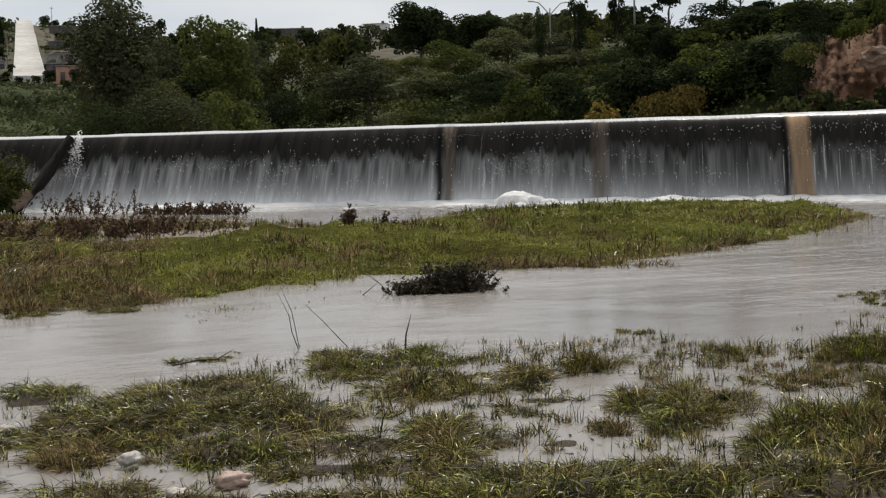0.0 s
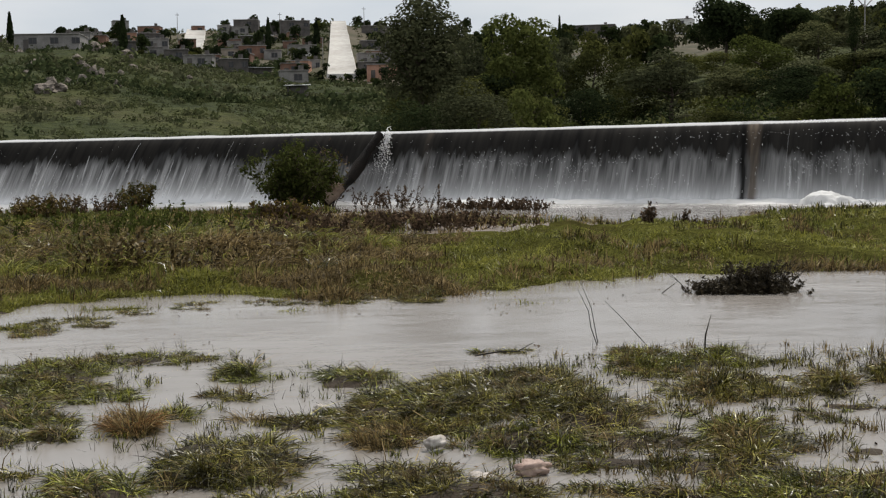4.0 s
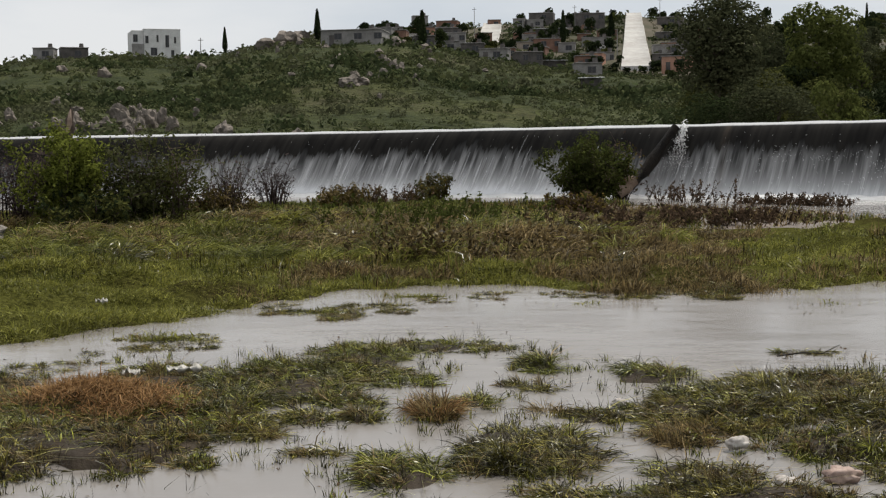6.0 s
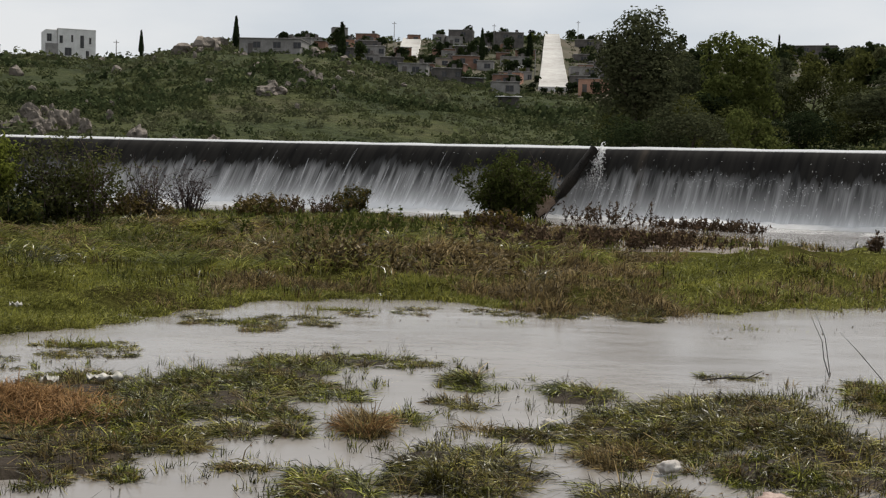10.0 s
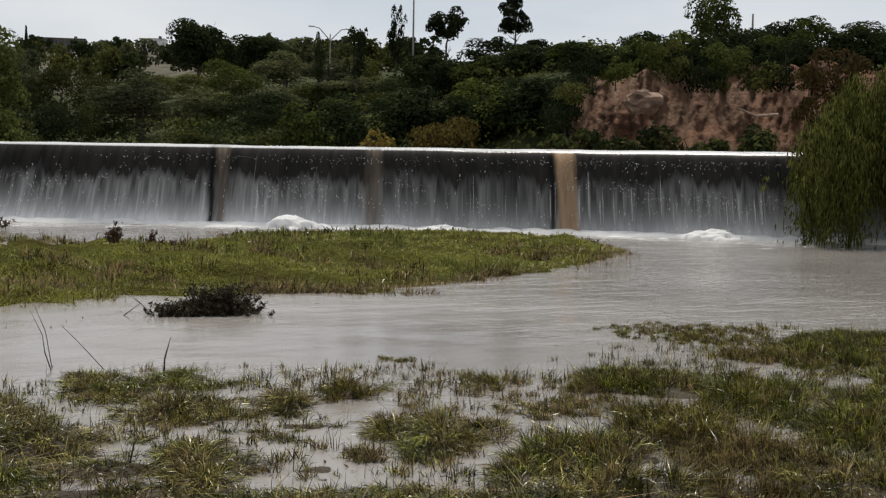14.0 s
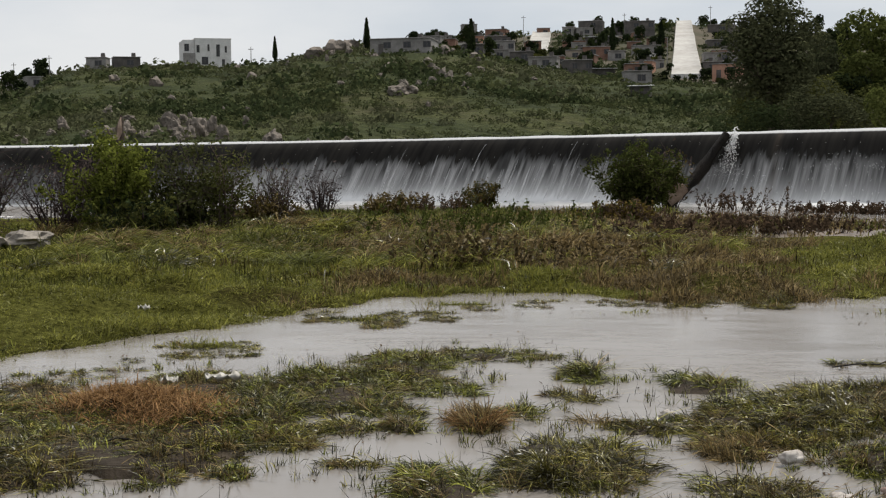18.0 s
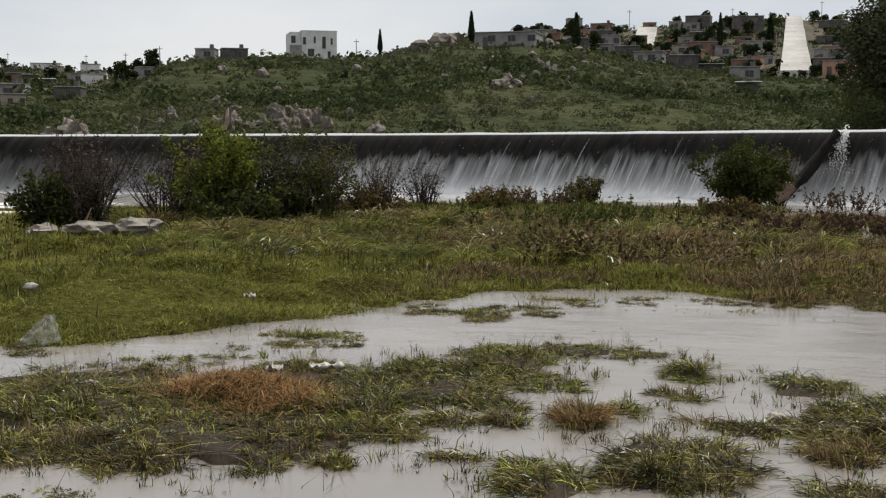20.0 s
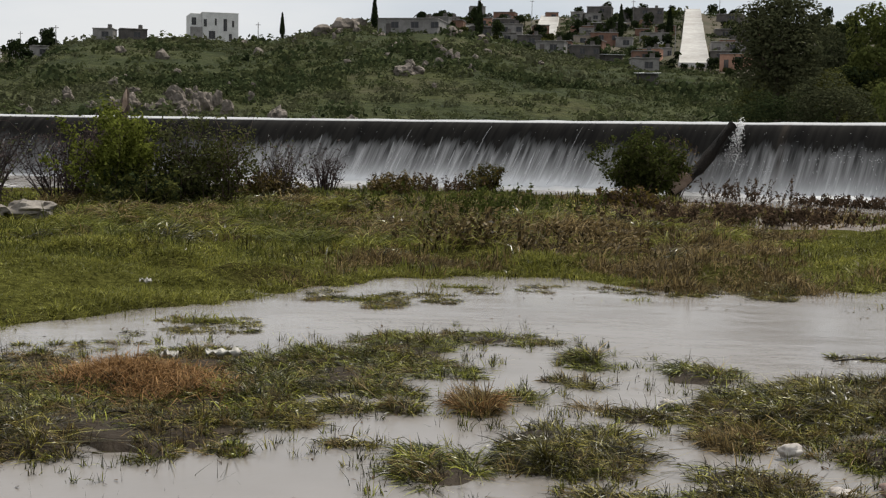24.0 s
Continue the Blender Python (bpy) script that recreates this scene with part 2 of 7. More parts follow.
LEAF_OLIVE = leafy("olive_leaves", (0.030, 0.034, 0.011), (0.098, 0.104, 0.036), 0.3)
LEAF_GREEN = leafy("green_leaves", (0.028, 0.036, 0.010), (0.098, 0.116, 0.033), 0.35)
LEAF_LIME = leafy("bright_green_leaves", (0.050, 0.060, 0.017), (0.150, 0.170, 0.052), 0.4)
LEAF_FRESH = leafy("fresh_green_leaves", (0.030, 0.038, 0.007), (0.20, 0.225, 0.045), 0.4, vary=0.0)
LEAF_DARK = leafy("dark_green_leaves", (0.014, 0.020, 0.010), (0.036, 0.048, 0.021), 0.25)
LEAF_DUSTY = leafy("dusty_grey_green_leaves", (0.036, 0.041, 0.021), (0.108, 0.115, 0.062), 0.3)
SCRUB_DARK = leafy("dark_scrub_leaves", (0.024, 0.032, 0.015), (0.058, 0.072, 0.032), 0.25, vary=0.0)
SCRUB_OLIVE = leafy("olive_scrub_leaves", (0.040, 0.047, 0.021), (0.095, 0.106, 0.048), 0.25, vary=0.0)
SCRUB_GREY = leafy("grey_scrub_leaves", (0.048, 0.052, 0.028), (0.110, 0.115, 0.064), 0.25, vary=0.0)
LEAF_BROWN = leafy("yellow_brown_leaves", (0.060, 0.046, 0.014), (0.18, 0.135, 0.040), 0.3)
LEAF_BROWN_DULL = leafy("withered_brown_leaves", (0.022, 0.016, 0.008), (0.075, 0.055, 0.024), 0.25)
TWIG = leafy("grey_purple_twigs", (0.035, 0.026, 0.026), (0.13, 0.10, 0.095), 0.1, 0.8)
GLASS_DARK = speckled("dark_window_glass", (0.012, 0.013, 0.015), (0.03, 0.032, 0.036), 1.0, 0.15, 0.0)
WALLS = {"white": speckled("white_plaster", (0.62, 0.61, 0.59), (0.78, 0.77, 0.75), 0.7, 0.85, 0.2, 6.0, 0.01),
         "gray": speckled("grey_block_wall", (0.20, 0.19, 0.18), (0.34, 0.325, 0.31), 0.6, 0.9, 0.3, 5.0, 0.02),
         "brick": speckled("bare_brick_wall", (0.17, 0.095, 0.070), (0.29, 0.175, 0.13), 0.6, 0.9, 0.3, 5.0, 0.02),
         "tan": speckled("tan_plaster", (0.28, 0.235, 0.19), (0.43, 0.37, 0.31), 0.6, 0.9, 0.2, 5.0, 0.02),
         "pink": speckled("salmon_plaster", (0.42, 0.235, 0.165), (0.56, 0.33, 0.24), 0.6, 0.9, 0.2, 5.0, 0.02),
         "dark": speckled("dark_stained_wall", (0.075, 0.070, 0.066), (0.16, 0.145, 0.135), 0.6, 0.9, 0.3, 5.0, 0.02),
         "tin": speckled("pale_sheet_metal", (0.50, 0.50, 0.49), (0.70, 0.70, 0.69), 0.9, 0.5, 0.2, 7.0, 0.01)}

# ---- making meshes ----


def mesh(name, verts, faces, mat, smooth=False):
    """A mesh from an array of places and an array of equal faces."""
    verts, faces = np.asarray(verts, np.float32), np.asarray(faces, np.int32)
    me = bpy.data.meshes.new(name)
    n, k = faces.shape
    me.vertices.add(len(verts))
    me.vertices.foreach_set("co", verts.ravel())
    me.loops.add(n * k)
    me.loops.foreach_set("vertex_index", faces.ravel())
    me.polygons.add(n)
    me.polygons.foreach_set("loop_start", np.arange(0, n * k, k, dtype=np.int32))
    if smooth:
        me.polygons.foreach_set("use_smooth", np.ones(n, bool))
    me.update(calc_edges=True)
    for m in mat if isinstance(mat, (list, tuple)) else (mat,):
        me.materials.append(m)
    return me


def part(name, data, material, parent, label=""):
    """One mesh object under a thing or part; data is a bmesh or a mesh."""
    if isinstance(data, bmesh.types.BMesh):
        me = bpy.data.meshes.new(name)
        data.to_mesh(me)
        data.free()
        me.materials.append(material)
    else:
        me = data
    ob = new(name, me)
    ob.parent = parent
    return tagged(ob, label)


def thing(name, label, category, m=None, group="", kind=""):
    ob = new(name)
    ob.empty_display_size = 0.2
    if m is not None:
        ob.matrix_basis = m
    return tagged(ob, label, category, group, kind)


def box(bm, x0, x1, y0, y1, z0, z1, bevel=0.0):
    r = bmesh.ops.create_cube(bm, size=1.0, matrix=Matrix.Translation(((x0 + x1) / 2, (y0 + y1) / 2, (z0 + z1) / 2)) @ Matrix.Diagonal((x1 - x0, y1 - y0, z1 - z0, 1)))
    if bevel:
        bmesh.ops.bevel(bm, geom=list({e for v in r["verts"] for e in v.link_edges}), offset=bevel, segments=1, affect="EDGES")
    return bm


def boxed(*a, **k):
    return box(bmesh.new(), *a, **k)


def tube(paths, sides=6):
    """Verts and faces of tapered tubes; each path is a list of (x, y, z, radius)."""
    vs, fs, base = [], [], 0
    for path in paths:
        p = np.asarray(path, float)
        d = np.gradient(p[:, :3], axis=0)
        d /= np.linalg.norm(d, axis=1)[:, None] + 1e-9
        a = np.cross(d, (0.31, 0.95, 0.05))
        a /= np.linalg.norm(a, axis=1)[:, None] + 1e-9
        b = np.cross(d, a)
        t = np.arange(sides) * 2 * np.pi / sides
        ring = p[:, None, :3] + p[:, None, 3:4] * (np.cos(t)[None, :, None] * a[:, None] + np.sin(t)[None, :, None] * b[:, None])
        vs.append(ring.reshape(-1, 3))
        k = np.arange(len(p) - 1)[:, None] * sides
        j = np.arange(sides)[None]
        f = np.stack([k + j, k + (j + 1) % sides, k + sides + (j + 1) % sides, k + sides + j], -1).reshape(-1, 4) + base
        fs.append(f)
        base += len(p) * sides
    return np.concatenate(vs), np.concatenate(fs)


def blades(x, y, z, height, width, lean, way, rng, droop=0.6, plain=False):
    """Grass blades: tapering strips that bow over. way: the heading of the bow."""
    n = len(x)
    face = rng.uniform(0, 2 * np.pi, n)
    across = np.stack([np.cos(face), np.sin(face), 0 * face], -1) * width[:, None] * 0.5
    bow = np.stack([np.cos(way), np.sin(way), 0 * way], -1) * (height * lean)[:, None]
    foot = np.stack([x, y, z], -1)
    up = np.array((0, 0, 1.0))
    rise = height / np.sqrt(1 + lean ** 2)
    mid = foot + bow * 0.36 + up * (rise * 0.62)[:, None]
    tip = foot + bow * 1.0 + up * (rise * (1.0 - droop * 0.35 * np.minimum(lean, 1.5)))[:, None]
    if plain:
        v = np.stack([foot - across * 0.7, mid + across, tip, mid - across], 1).reshape(-1, 3)
        return v, np.arange(n * 4).reshape(-1, 4)
    v = np.stack([foot - across, foot + across, mid + across * 0.8, mid - across * 0.8, tip + across * 0.12, tip - across * 0.12], 1).reshape(-1, 3)
    k = np.arange(n)[:, None] * 6
    f = np.concatenate([k + np.array((0, 1, 2, 3)), k + np.array((3, 2, 4, 5))], 1).reshape(-1, 4)
    return v, f


def swept(x, y, z, length, width, way, up, over, rng, floor=0.004):
    """Long blades that rise at the angle up and bow over to the angle over, in radians, along their heading."""
    n = len(x)
    p = np.stack([x, y, z], -1)
    ahead = np.stack([np.cos(way), np.sin(way), 0 * way], -1)
    roll = rng.normal(0, 0.6, n)
    across = (np.stack([-np.sin(way), np.cos(way), 0 * way], -1) * np.cos(roll)[:, None] + np.array((0, 0, 1.0)) * np.sin(roll)[:, None]) * width[:, None] * 0.5
    rows = []
    for k, thick in enumerate((0.8, 1.0, 0.8, 0.14)):
        q = p.copy()
        if k:
            q[:, 2] = np.maximum(q[:, 2], floor)
        rows += [q - across * thick, q + across * thick]
        a = up + (over - up) * (k / 2.0)
        p = q + (ahead * np.cos(a)[:, None] + np.array((0, 0, 1.0)) * np.sin(a)[:, None]) * (length / 3)[:, None]
    v = np.stack(rows, 1).reshape(-1, 3)
    i = np.arange(n)[:, None] * 8
    f = np.concatenate([i + np.array((j, j + 1, j + 3, j + 2)) for j in (0, 2, 4)], 1).reshape(-1, 4)
    return v, f


def leaves(centre, normal, size, rng, stretch=1.5):
    """Small pointed leaves, one rhomb each, lying across their normals."""
    n = len(centre)
    side = np.cross(normal, rng.normal(size=(n, 3)))
    side /= np.linalg.norm(side, axis=1)[:, None] + 1e-9
    long = np.cross(normal, side)
    long /= np.linalg.norm(long, axis=1)[:, None] + 1e-9
    s = (size * rng.uniform(0.6, 1.3, n))[:, None] if np.ndim(size) == 0 else size[:, None]
    v = np.stack([centre - long * s * stretch * 0.5, centre + side * s * 0.5 + normal * s * 0.12, centre + long * s * stretch * 0.5, centre - side * s * 0.5 + normal * s * 0.12], 1)
    return v.reshape(-1, 3), np.arange(n * 4).reshape(-1, 4)


def crown_points(rng, count, centre, radii, blobs, blob_size=0.36, bottom=-0.6):
    """Places and outward ways for leaves on a crown of many rounded clumps."""
    c = rng.normal(size=(blobs, 3))
    c /= np.linalg.norm(c, axis=1)[:, None]
    c *= rng.uniform(0.35, 0.8, blobs)[:, None]
    c[:, 2] = np.maximum(c[:, 2], bottom)
    r = blob_size * rng.uniform(0.6, 1.25, blobs)
    pick = rng.choice(blobs, count, p=r ** 2 / (r ** 2).sum())
    d = rng.normal(size=(count, 3))
    d /= np.linalg.norm(d, axis=1)[:, None]
    d[:, 2] = np.where(d[:, 2] < -0.35, -d[:, 2], d[:, 2])
    p = c[pick] + d * (r[pick] * rng.uniform(0.72, 1.08, count) ** 0.7)[:, None]
    n = d + rng.normal(size=(count, 3)) * 0.4
    n /= np.linalg.norm(n, axis=1)[:, None]
    return p * np.asarray(radii) + np.asarray(centre), n


# ---- the lie of the land ----
EYE = 1.6
DAM_TURN, DAM_FAR, DAM_MID, DAM_BEND, CREST = radians(30.6), 39.39, -13.99, 0.00812, 2.33
ALONG = np.array((math.cos(DAM_TURN), -math.sin(DAM_TURN)))
ACROSS = np.array((math.sin(DAM_TURN), math.cos(DAM_TURN)))


def hash2(i, j, seed):
    h = (i.astype(np.int64) * 374761393 + j.astype(np.int64) * 668265263 + seed * 974634541) & 0x7FFFFFFF
    h = ((h ^ (h >> 13)) * 1274126177) & 0x7FFFFFFF
    return ((h ^ (h >> 16)) & 0xFFFF) / 65535.0


def noise2(x, y, seed=0):
    """Smooth lattice noise, 0 to 1."""
    x, y = np.asarray(x, float), np.asarray(y, float)
    i, j = np.floor(x), np.floor(y)
    u, v = x - i, y - j
    u, v = u * u * (3 - 2 * u), v * v * (3 - 2 * v)
    a, b, c, d = hash2(i, j, seed), hash2(i + 1, j, seed), hash2(i, j + 1, seed), hash2(i + 1, j + 1, seed)
    return (a * (1 - u) + b * u) * (1 - v) + (c * (1 - u) + d * u) * v


def fbm(x, y, seed=0, octaves=4):
    total, size = 0.0, 0.5
    for k in range(octaves):
        total = total + size * noise2(x, y, seed + k)
        x, y, size = np.asarray(x) * 2.03 + 7.1, np.asarray(y) * 2.03 + 3.7, size / 2
    return total / (1 - 0.5 ** octaves)


def step(a, b, x):
    k = np.clip((x - a) / (b - a), 0, 1)
    return k * k * (3 - 2 * k)


def dam_place(s, back=0.0):
    """The point of the weir's line s metres along it, moved upstream by back."""
    d = DAM_FAR - DAM_BEND * (s - DAM_MID) ** 2 + back
    return s * ALONG[0] + d * ACROSS[0], s * ALONG[1] + d * ACROSS[1]


def behind_dam(x, y):
    """Metres upstream of the weir's foot."""
    s = x * ALONG[0] + y * ALONG[1]
    s = np.clip(s, -80, 40)
    return x * ACROSS[0] + y * ACROSS[1] - DAM_FAR + DAM_BEND * (s - DAM_MID) ** 2


NEAR_X = (-30, -8, -4.9, -3.7, -3.1, -2.2, -1.4, -0.2, 0.4, 0.9, 1.5, 2.7, 4.4, 5.3, 6.4, 7.5, 10, 12.8, 20, 40)
NEAR_Y = (6.5, 8.3, 9.0, 9.3, 10.0, 10.0, 10.8, 11.5, 10.6, 9.5, 8.9, 9.7, 9.9, 9.5, 8.7, 8.9, 10.5, 10.5, 11.5, 14)
FAR_X = (-30, -10, -5.4, -4.3, -3.6, -2.8, -2.5, -1.0, 0.2, 1.4, 2.7, 4.2, 5.8, 7.3, 9.4, 12.4, 15.5, 19.9, 21.5)
FAR_Y = (8.0, 9.0, 9.9, 10.8, 11.8, 12.8, 14.1, 15.6, 15.4, 14.3, 14.3, 15.0, 15.5, 15.3, 15.4, 16.9, 18.5, 22.7, 27.5)
BACK_X = (-40, -20.3, -17.4, -7.3, -3.1, 3.0, 5.0, 8.3, 8.8, 9.7, 13.2, 16.4, 19.0, 21.2, 21.5)
BACK_Y = (33, 37, 40.6, 41.9, 42.5, 38.5, 36, 32, 26.5, 25.8, 29.5, 31, 31, 29, 27.5)

# clumps of the wet meadow before the channel: x, y, half width, half depth, how thick, how tall
GREEN_A = ((-4.38, 7.05, 0.16, 0.96, 1, 0.15), (-4.19, 7.4, 0.26, 0.88, 1, 0.15), (-3.71, 7.9, 0.45, 0.65, 1, 0.14), (-3.46, 5.81, 0.14, 0.46, 1, 0.12), (-2.8, 8.01, 0.45, 0.82, 1, 0.11), (-2.51, 9.49, 0.38, 0.28, 0.9, 0.09), (-1.93, 8.05, 0.32, 0.58, 0.9, 0.11), (-1.79, 8.33, 0.27, 1.03, 1, 0.12), (-1.62, 6.6, 0.07, 0.11, 0.9, 0.08), (-1.5, 9.06, 0.44, 0.71, 1, 0.12), (-1.12, 8.37, 0.28, 0.29, 0.6, 0.1))
GREEN_B = ((-1.07, 9.92, 0.33, 0.81, 1, 0.11), (-0.74, 9.13, 0.28, 0.34, 0.5, 0.1), (-0.53, 10.68, 0.38, 0.31, 0.8, 0.11), (-0.5, 6.38, 0.2, 0.34, 0.9, 0.14), (-0.18, 8.19, 0.1, 0.12, 0.9, 0.13), (0.3, 9.75, 0.12, 0.33, 1, 0.2), (1.06, 9.19, 0.25, 0.36, 0.9, 0.15), (1.78, 6.93, 0.34, 0.3, 1, 0.1), (2.93, 6.81, 0.14, 0.35, 1, 0.15), (2.96, 5.39, 0.57, 0.38, 1, 0.11), (3.31, 9.41, 0.25, 0.56, 0.8, 0.13))
GREEN_C = ((3.55, 5.21, 0.3, 0.37, 1, 0.11), (3.81, 9.21, 0.39, 0.29, 0.8, 0.13), (3.96, 9.46, 0.27, 0.47, 0.7, 0.13), (4.47, 6.68, 0.13, 0.62, 1, 0.18), (4.85, 5.73, 0.35, 0.53, 1, 0.14), (6.77, 7.79, 0.26, 0.44, 0.9, 0.14), (7.01, 7.59, 0.51, 0.52, 1, 0.12), (7.31, 6.72, 0.38, 0.86, 1, 0.16), (7.39, 5.75, 0.37, 1.25, 1, 0.17), (8.73, 6.23, 0.45, 1.75, 0.9, 0.19), (10.24, 8.29, 0.62, 1.37, 1, 0.21))
OLIVE_A = ((-3.82, 9.49, 0.88, 0.3, 0.28, 0.08), (-3.74, 6.61, 0.25, 0.33, 1, 0.1), (-3.15, 6.64, 0.32, 0.35, 1, 0.12), (-2.81, 5.71, 0.36, 0.16, 0.3, 0.03), (-2.71, 6.72, 0.21, 0.51, 1, 0.11), (-1.96, 6.48, 0.1, 0.17, 0.7, 0.05), (-1.96, 7.15, 0.32, 0.31, 1, 0.08), (-1.61, 7.52, 0.26, 0.32, 0.9, 0.1), (-1.52, 7.6, 0.2, 0.27, 0.9, 0.09), (-1.22, 7.8, 0.15, 0.25, 0.9, 0.1), (-1.02, 6.86, 0.17, 0.11, 0.8, 0.06), (-0.85, 7.76, 0.12, 0.13, 0.8, 0.11), (0.01, 10.54, 0.1, 0.17, 0.6, 0.08), (0.1, 6.81, 0.39, 0.49, 1, 0.17), (0.17, 8.81, 0.27, 0.17, 0.7, 0.1))
OLIVE_B = ((0.27, 5.93, 0.21, 0.18, 0.9, 0.09), (0.58, 7.77, 0.19, 0.2, 0.8, 0.09), (0.94, 6.23, 0.24, 0.4, 1, 0.1), (1.18, 5.82, 0.45, 0.25, 0.95, 0.09), (1.28, 7.99, 0.43, 0.64, 1, 0.13), (1.97, 8.37, 0.54, 0.82, 1, 0.14), (2.1, 6.27, 0.32, 0.17, 0.8, 0.08), (2.11, 5.69, 0.49, 0.15, 0.8, 0.08), (2.3, 7.55, 0.35, 0.44, 1, 0.11), (2.35, 10.15, 0.24, 0.27, 0.6, 0.07), (2.4, 6.73, 0.32, 0.19, 0.8, 0.08), (2.42, 6.12, 0.21, 0.22, 0.8, 0.07), (2.86, 6.47, 0.16, 0.57, 1, 0.13), (3.11, 6.57, 0.16, 0.23, 0.8, 0.1), (3.38, 8.19, 0.14, 0.37, 0.9, 0.12))
OLIVE_C = ((3.38, 8.33, 0.35, 0.56, 0.6, 0.12), (3.7, 7.06, 0.22, 0.21, 0.45, 0.07), (3.79, 8.04, 0.19, 0.39, 0.45, 0.1), (4.11, 4.96, 0.38, 0.43, 1, 0.12), (4.14, 8.01, 0.14, 0.35, 0.9, 0.14), (4.36, 7.0, 0.11, 0.34, 0.9, 0.13), (4.53, 6.44, 0.07, 0.19, 1, 0.09), (4.61, 4.97, 0.36, 0.36, 1, 0.14), (4.76, 8.31, 0.13, 0.27, 0.9, 0.15), (4.83, 6.67, 0.17, 0.47, 0.7, 0.11), (5.76, 4.52, 0.37, 0.58, 1, 0.13), (5.94, 8.16, 0.19, 0.29, 0.5, 0.14), (5.98, 6.16, 0.39, 0.6, 1, 0.15), (9.43, 10.44, 0.43, 0.78, 0.4, 0.06), (9.93, 9.7, 0.48, 0.88, 0.5, 0.07))
BROWN_A = ((-0.42, 7.86, 0.12, 0.21, 1, 0.16), (0.31, 7.92, 0.09, 0.13, 0.6, 0.16), (0.89, 9.01, 0.12, 0.19, 0.8, 0.08), (1.01, 7.28, 0.23, 0.3, 0.9, 0.12), (3.72, 5.29, 0.13, 0.12, 0.8, 0.09), (3.84, 6.4, 0.09, 0.16, 0.8, 0.07), (5.1, 4.74, 0.25, 0.22, 0.8, 0.11), (5.73, 5.34, 0.37, 0.49, 0.9, 0.14), (5.85, 7.15, 0.4, 0.52, 0.6, 0.1), (8.96, 8.38, 0.37, 0.33, 0.7, 0.14))
ISLET_CLUMPS = ((-2.87, 11.02, 0.39, 0.47, 0.8, 0.05), (-1.59, 13.11, 0.21, 0.66, 0.8, 0.08), (-1.11, 13.35, 0.26, 0.41, 0.7, 0.06), (-0.73, 13.99, 0.17, 0.26, 0.6, 0.05), (-2.27, 13.32, 0.18, 0.39, 0.35, 0.12), (-4.96, 10.03, 0.16, 0.32, 0.7, 0.06), (-3.33, 10.46, 0.14, 0.21, 0.35, 0.05), (-2.03, 13.05, 0.17, 0.21, 0.4, 0.08), (-0.09, 14.41, 0.25, 0.37, 0.4, 0.08), (0.78, 14.43, 0.38, 0.28, 0.45, 0.07), (2.6, 14.76, 0.11, 0.3, 0.9, 0.12), (2.39, 14.3, 0.23, 0.33, 0.9, 0.13), (1.6, 14.78, 0.4, 0.71, 0.4, 0.07), (2.29, 14.32, 0.38, 0.2, 0.35, 0.05), (6.0, 9.66, 0.17, 0.12, 0.4, 0.05))
CLUMPS = [(*c, 0) for c in ISLET_CLUMPS] + [(*c, 0) for c in OLIVE_A + OLIVE_B + OLIVE_C] + [(*c, 1) for c in GREEN_A + GREEN_B + GREEN_C] + [(*c, 2) for c in BROWN_A]


ISLETS = ((-3.0, 11.2, 0.55, 0.22), (-1.75, 13.0, 0.45, 0.2), (-0.9, 14.4, 0.9, 0.22), (-1.2, 13.7, 0.3, 0.12), (0.9, 13.6, 0.4, 0.1), (3.4, 13.4, 0.5, 0.1))


def clump_cover(x, y, grow=1.0):
    total = np.zeros(np.shape(x))
    for cx, cy, rx, ry, thick, tall, kind in CLUMPS:
        d = math.hypot(cx, cy)
        u, w = ((x - cx) * cy - (y - cy) * cx) / d, ((x - cx) * cx + (y - cy) * cy) / d
        total = np.maximum(total, thick * np.exp(-0.75 * ((u / (rx * grow)) ** 4 + (w / (ry * grow)) ** 4) ** 0.75))
    # thinner growth between them, thickest where the meadow runs out to the east
    between = step(0.9, 3.2, x) * step(0.0, 0.7, np.interp(x, NEAR_X, NEAR_Y) - y) * step(0.46, 0.58, fbm(x * 1.5 + y * 0.5, y * 2.0 - x * 0.4, 14, 3))
    west = step(-1.3, -2.0, x) * step(6.15, 6.5, y) * step(9.6, 9.0, y) * step(0.36, 0.46, fbm(x * 1.6, y * 1.6, 16, 3))
    return np.maximum(total, np.maximum(0.5 * between, 0.85 * west))


def meadow(x, y):
    """How grassy the wet meadow is: the far band of land, and the clumps before the channel, 0 to 1."""
    wob = (fbm(x * 0.9, y * 0.9, 11) - 0.5) * 1.4
    far = np.minimum(y - np.interp(x, FAR_X, FAR_Y) + wob, np.interp(x, BACK_X, BACK_Y) - y + wob * 2)
    far = far + (fbm(x * 3.1, y * 3.1, 15) - 0.5) * 0.7
    for ix, iy, rx, ry in ISLETS:
        far = np.maximum(far, 0.45 - 0.7 * np.hypot((x - ix) / rx, (y - iy) / ry))
    far = np.where(x > 21.5, -2.0, far)
    pool = 1 - step(0.75, 1.25, np.hypot((x + 20.5) / 6.5, (y - 37.5) / 5.5))
    pond = 1 - step(0.7, 1.2, np.hypot((x - 9.3) / 1.6, (y - 29) / 3.0))
    far = far - 3 * pool - 3 * pond
    near = np.interp(x, NEAR_X, NEAR_Y) - y
    return far, near


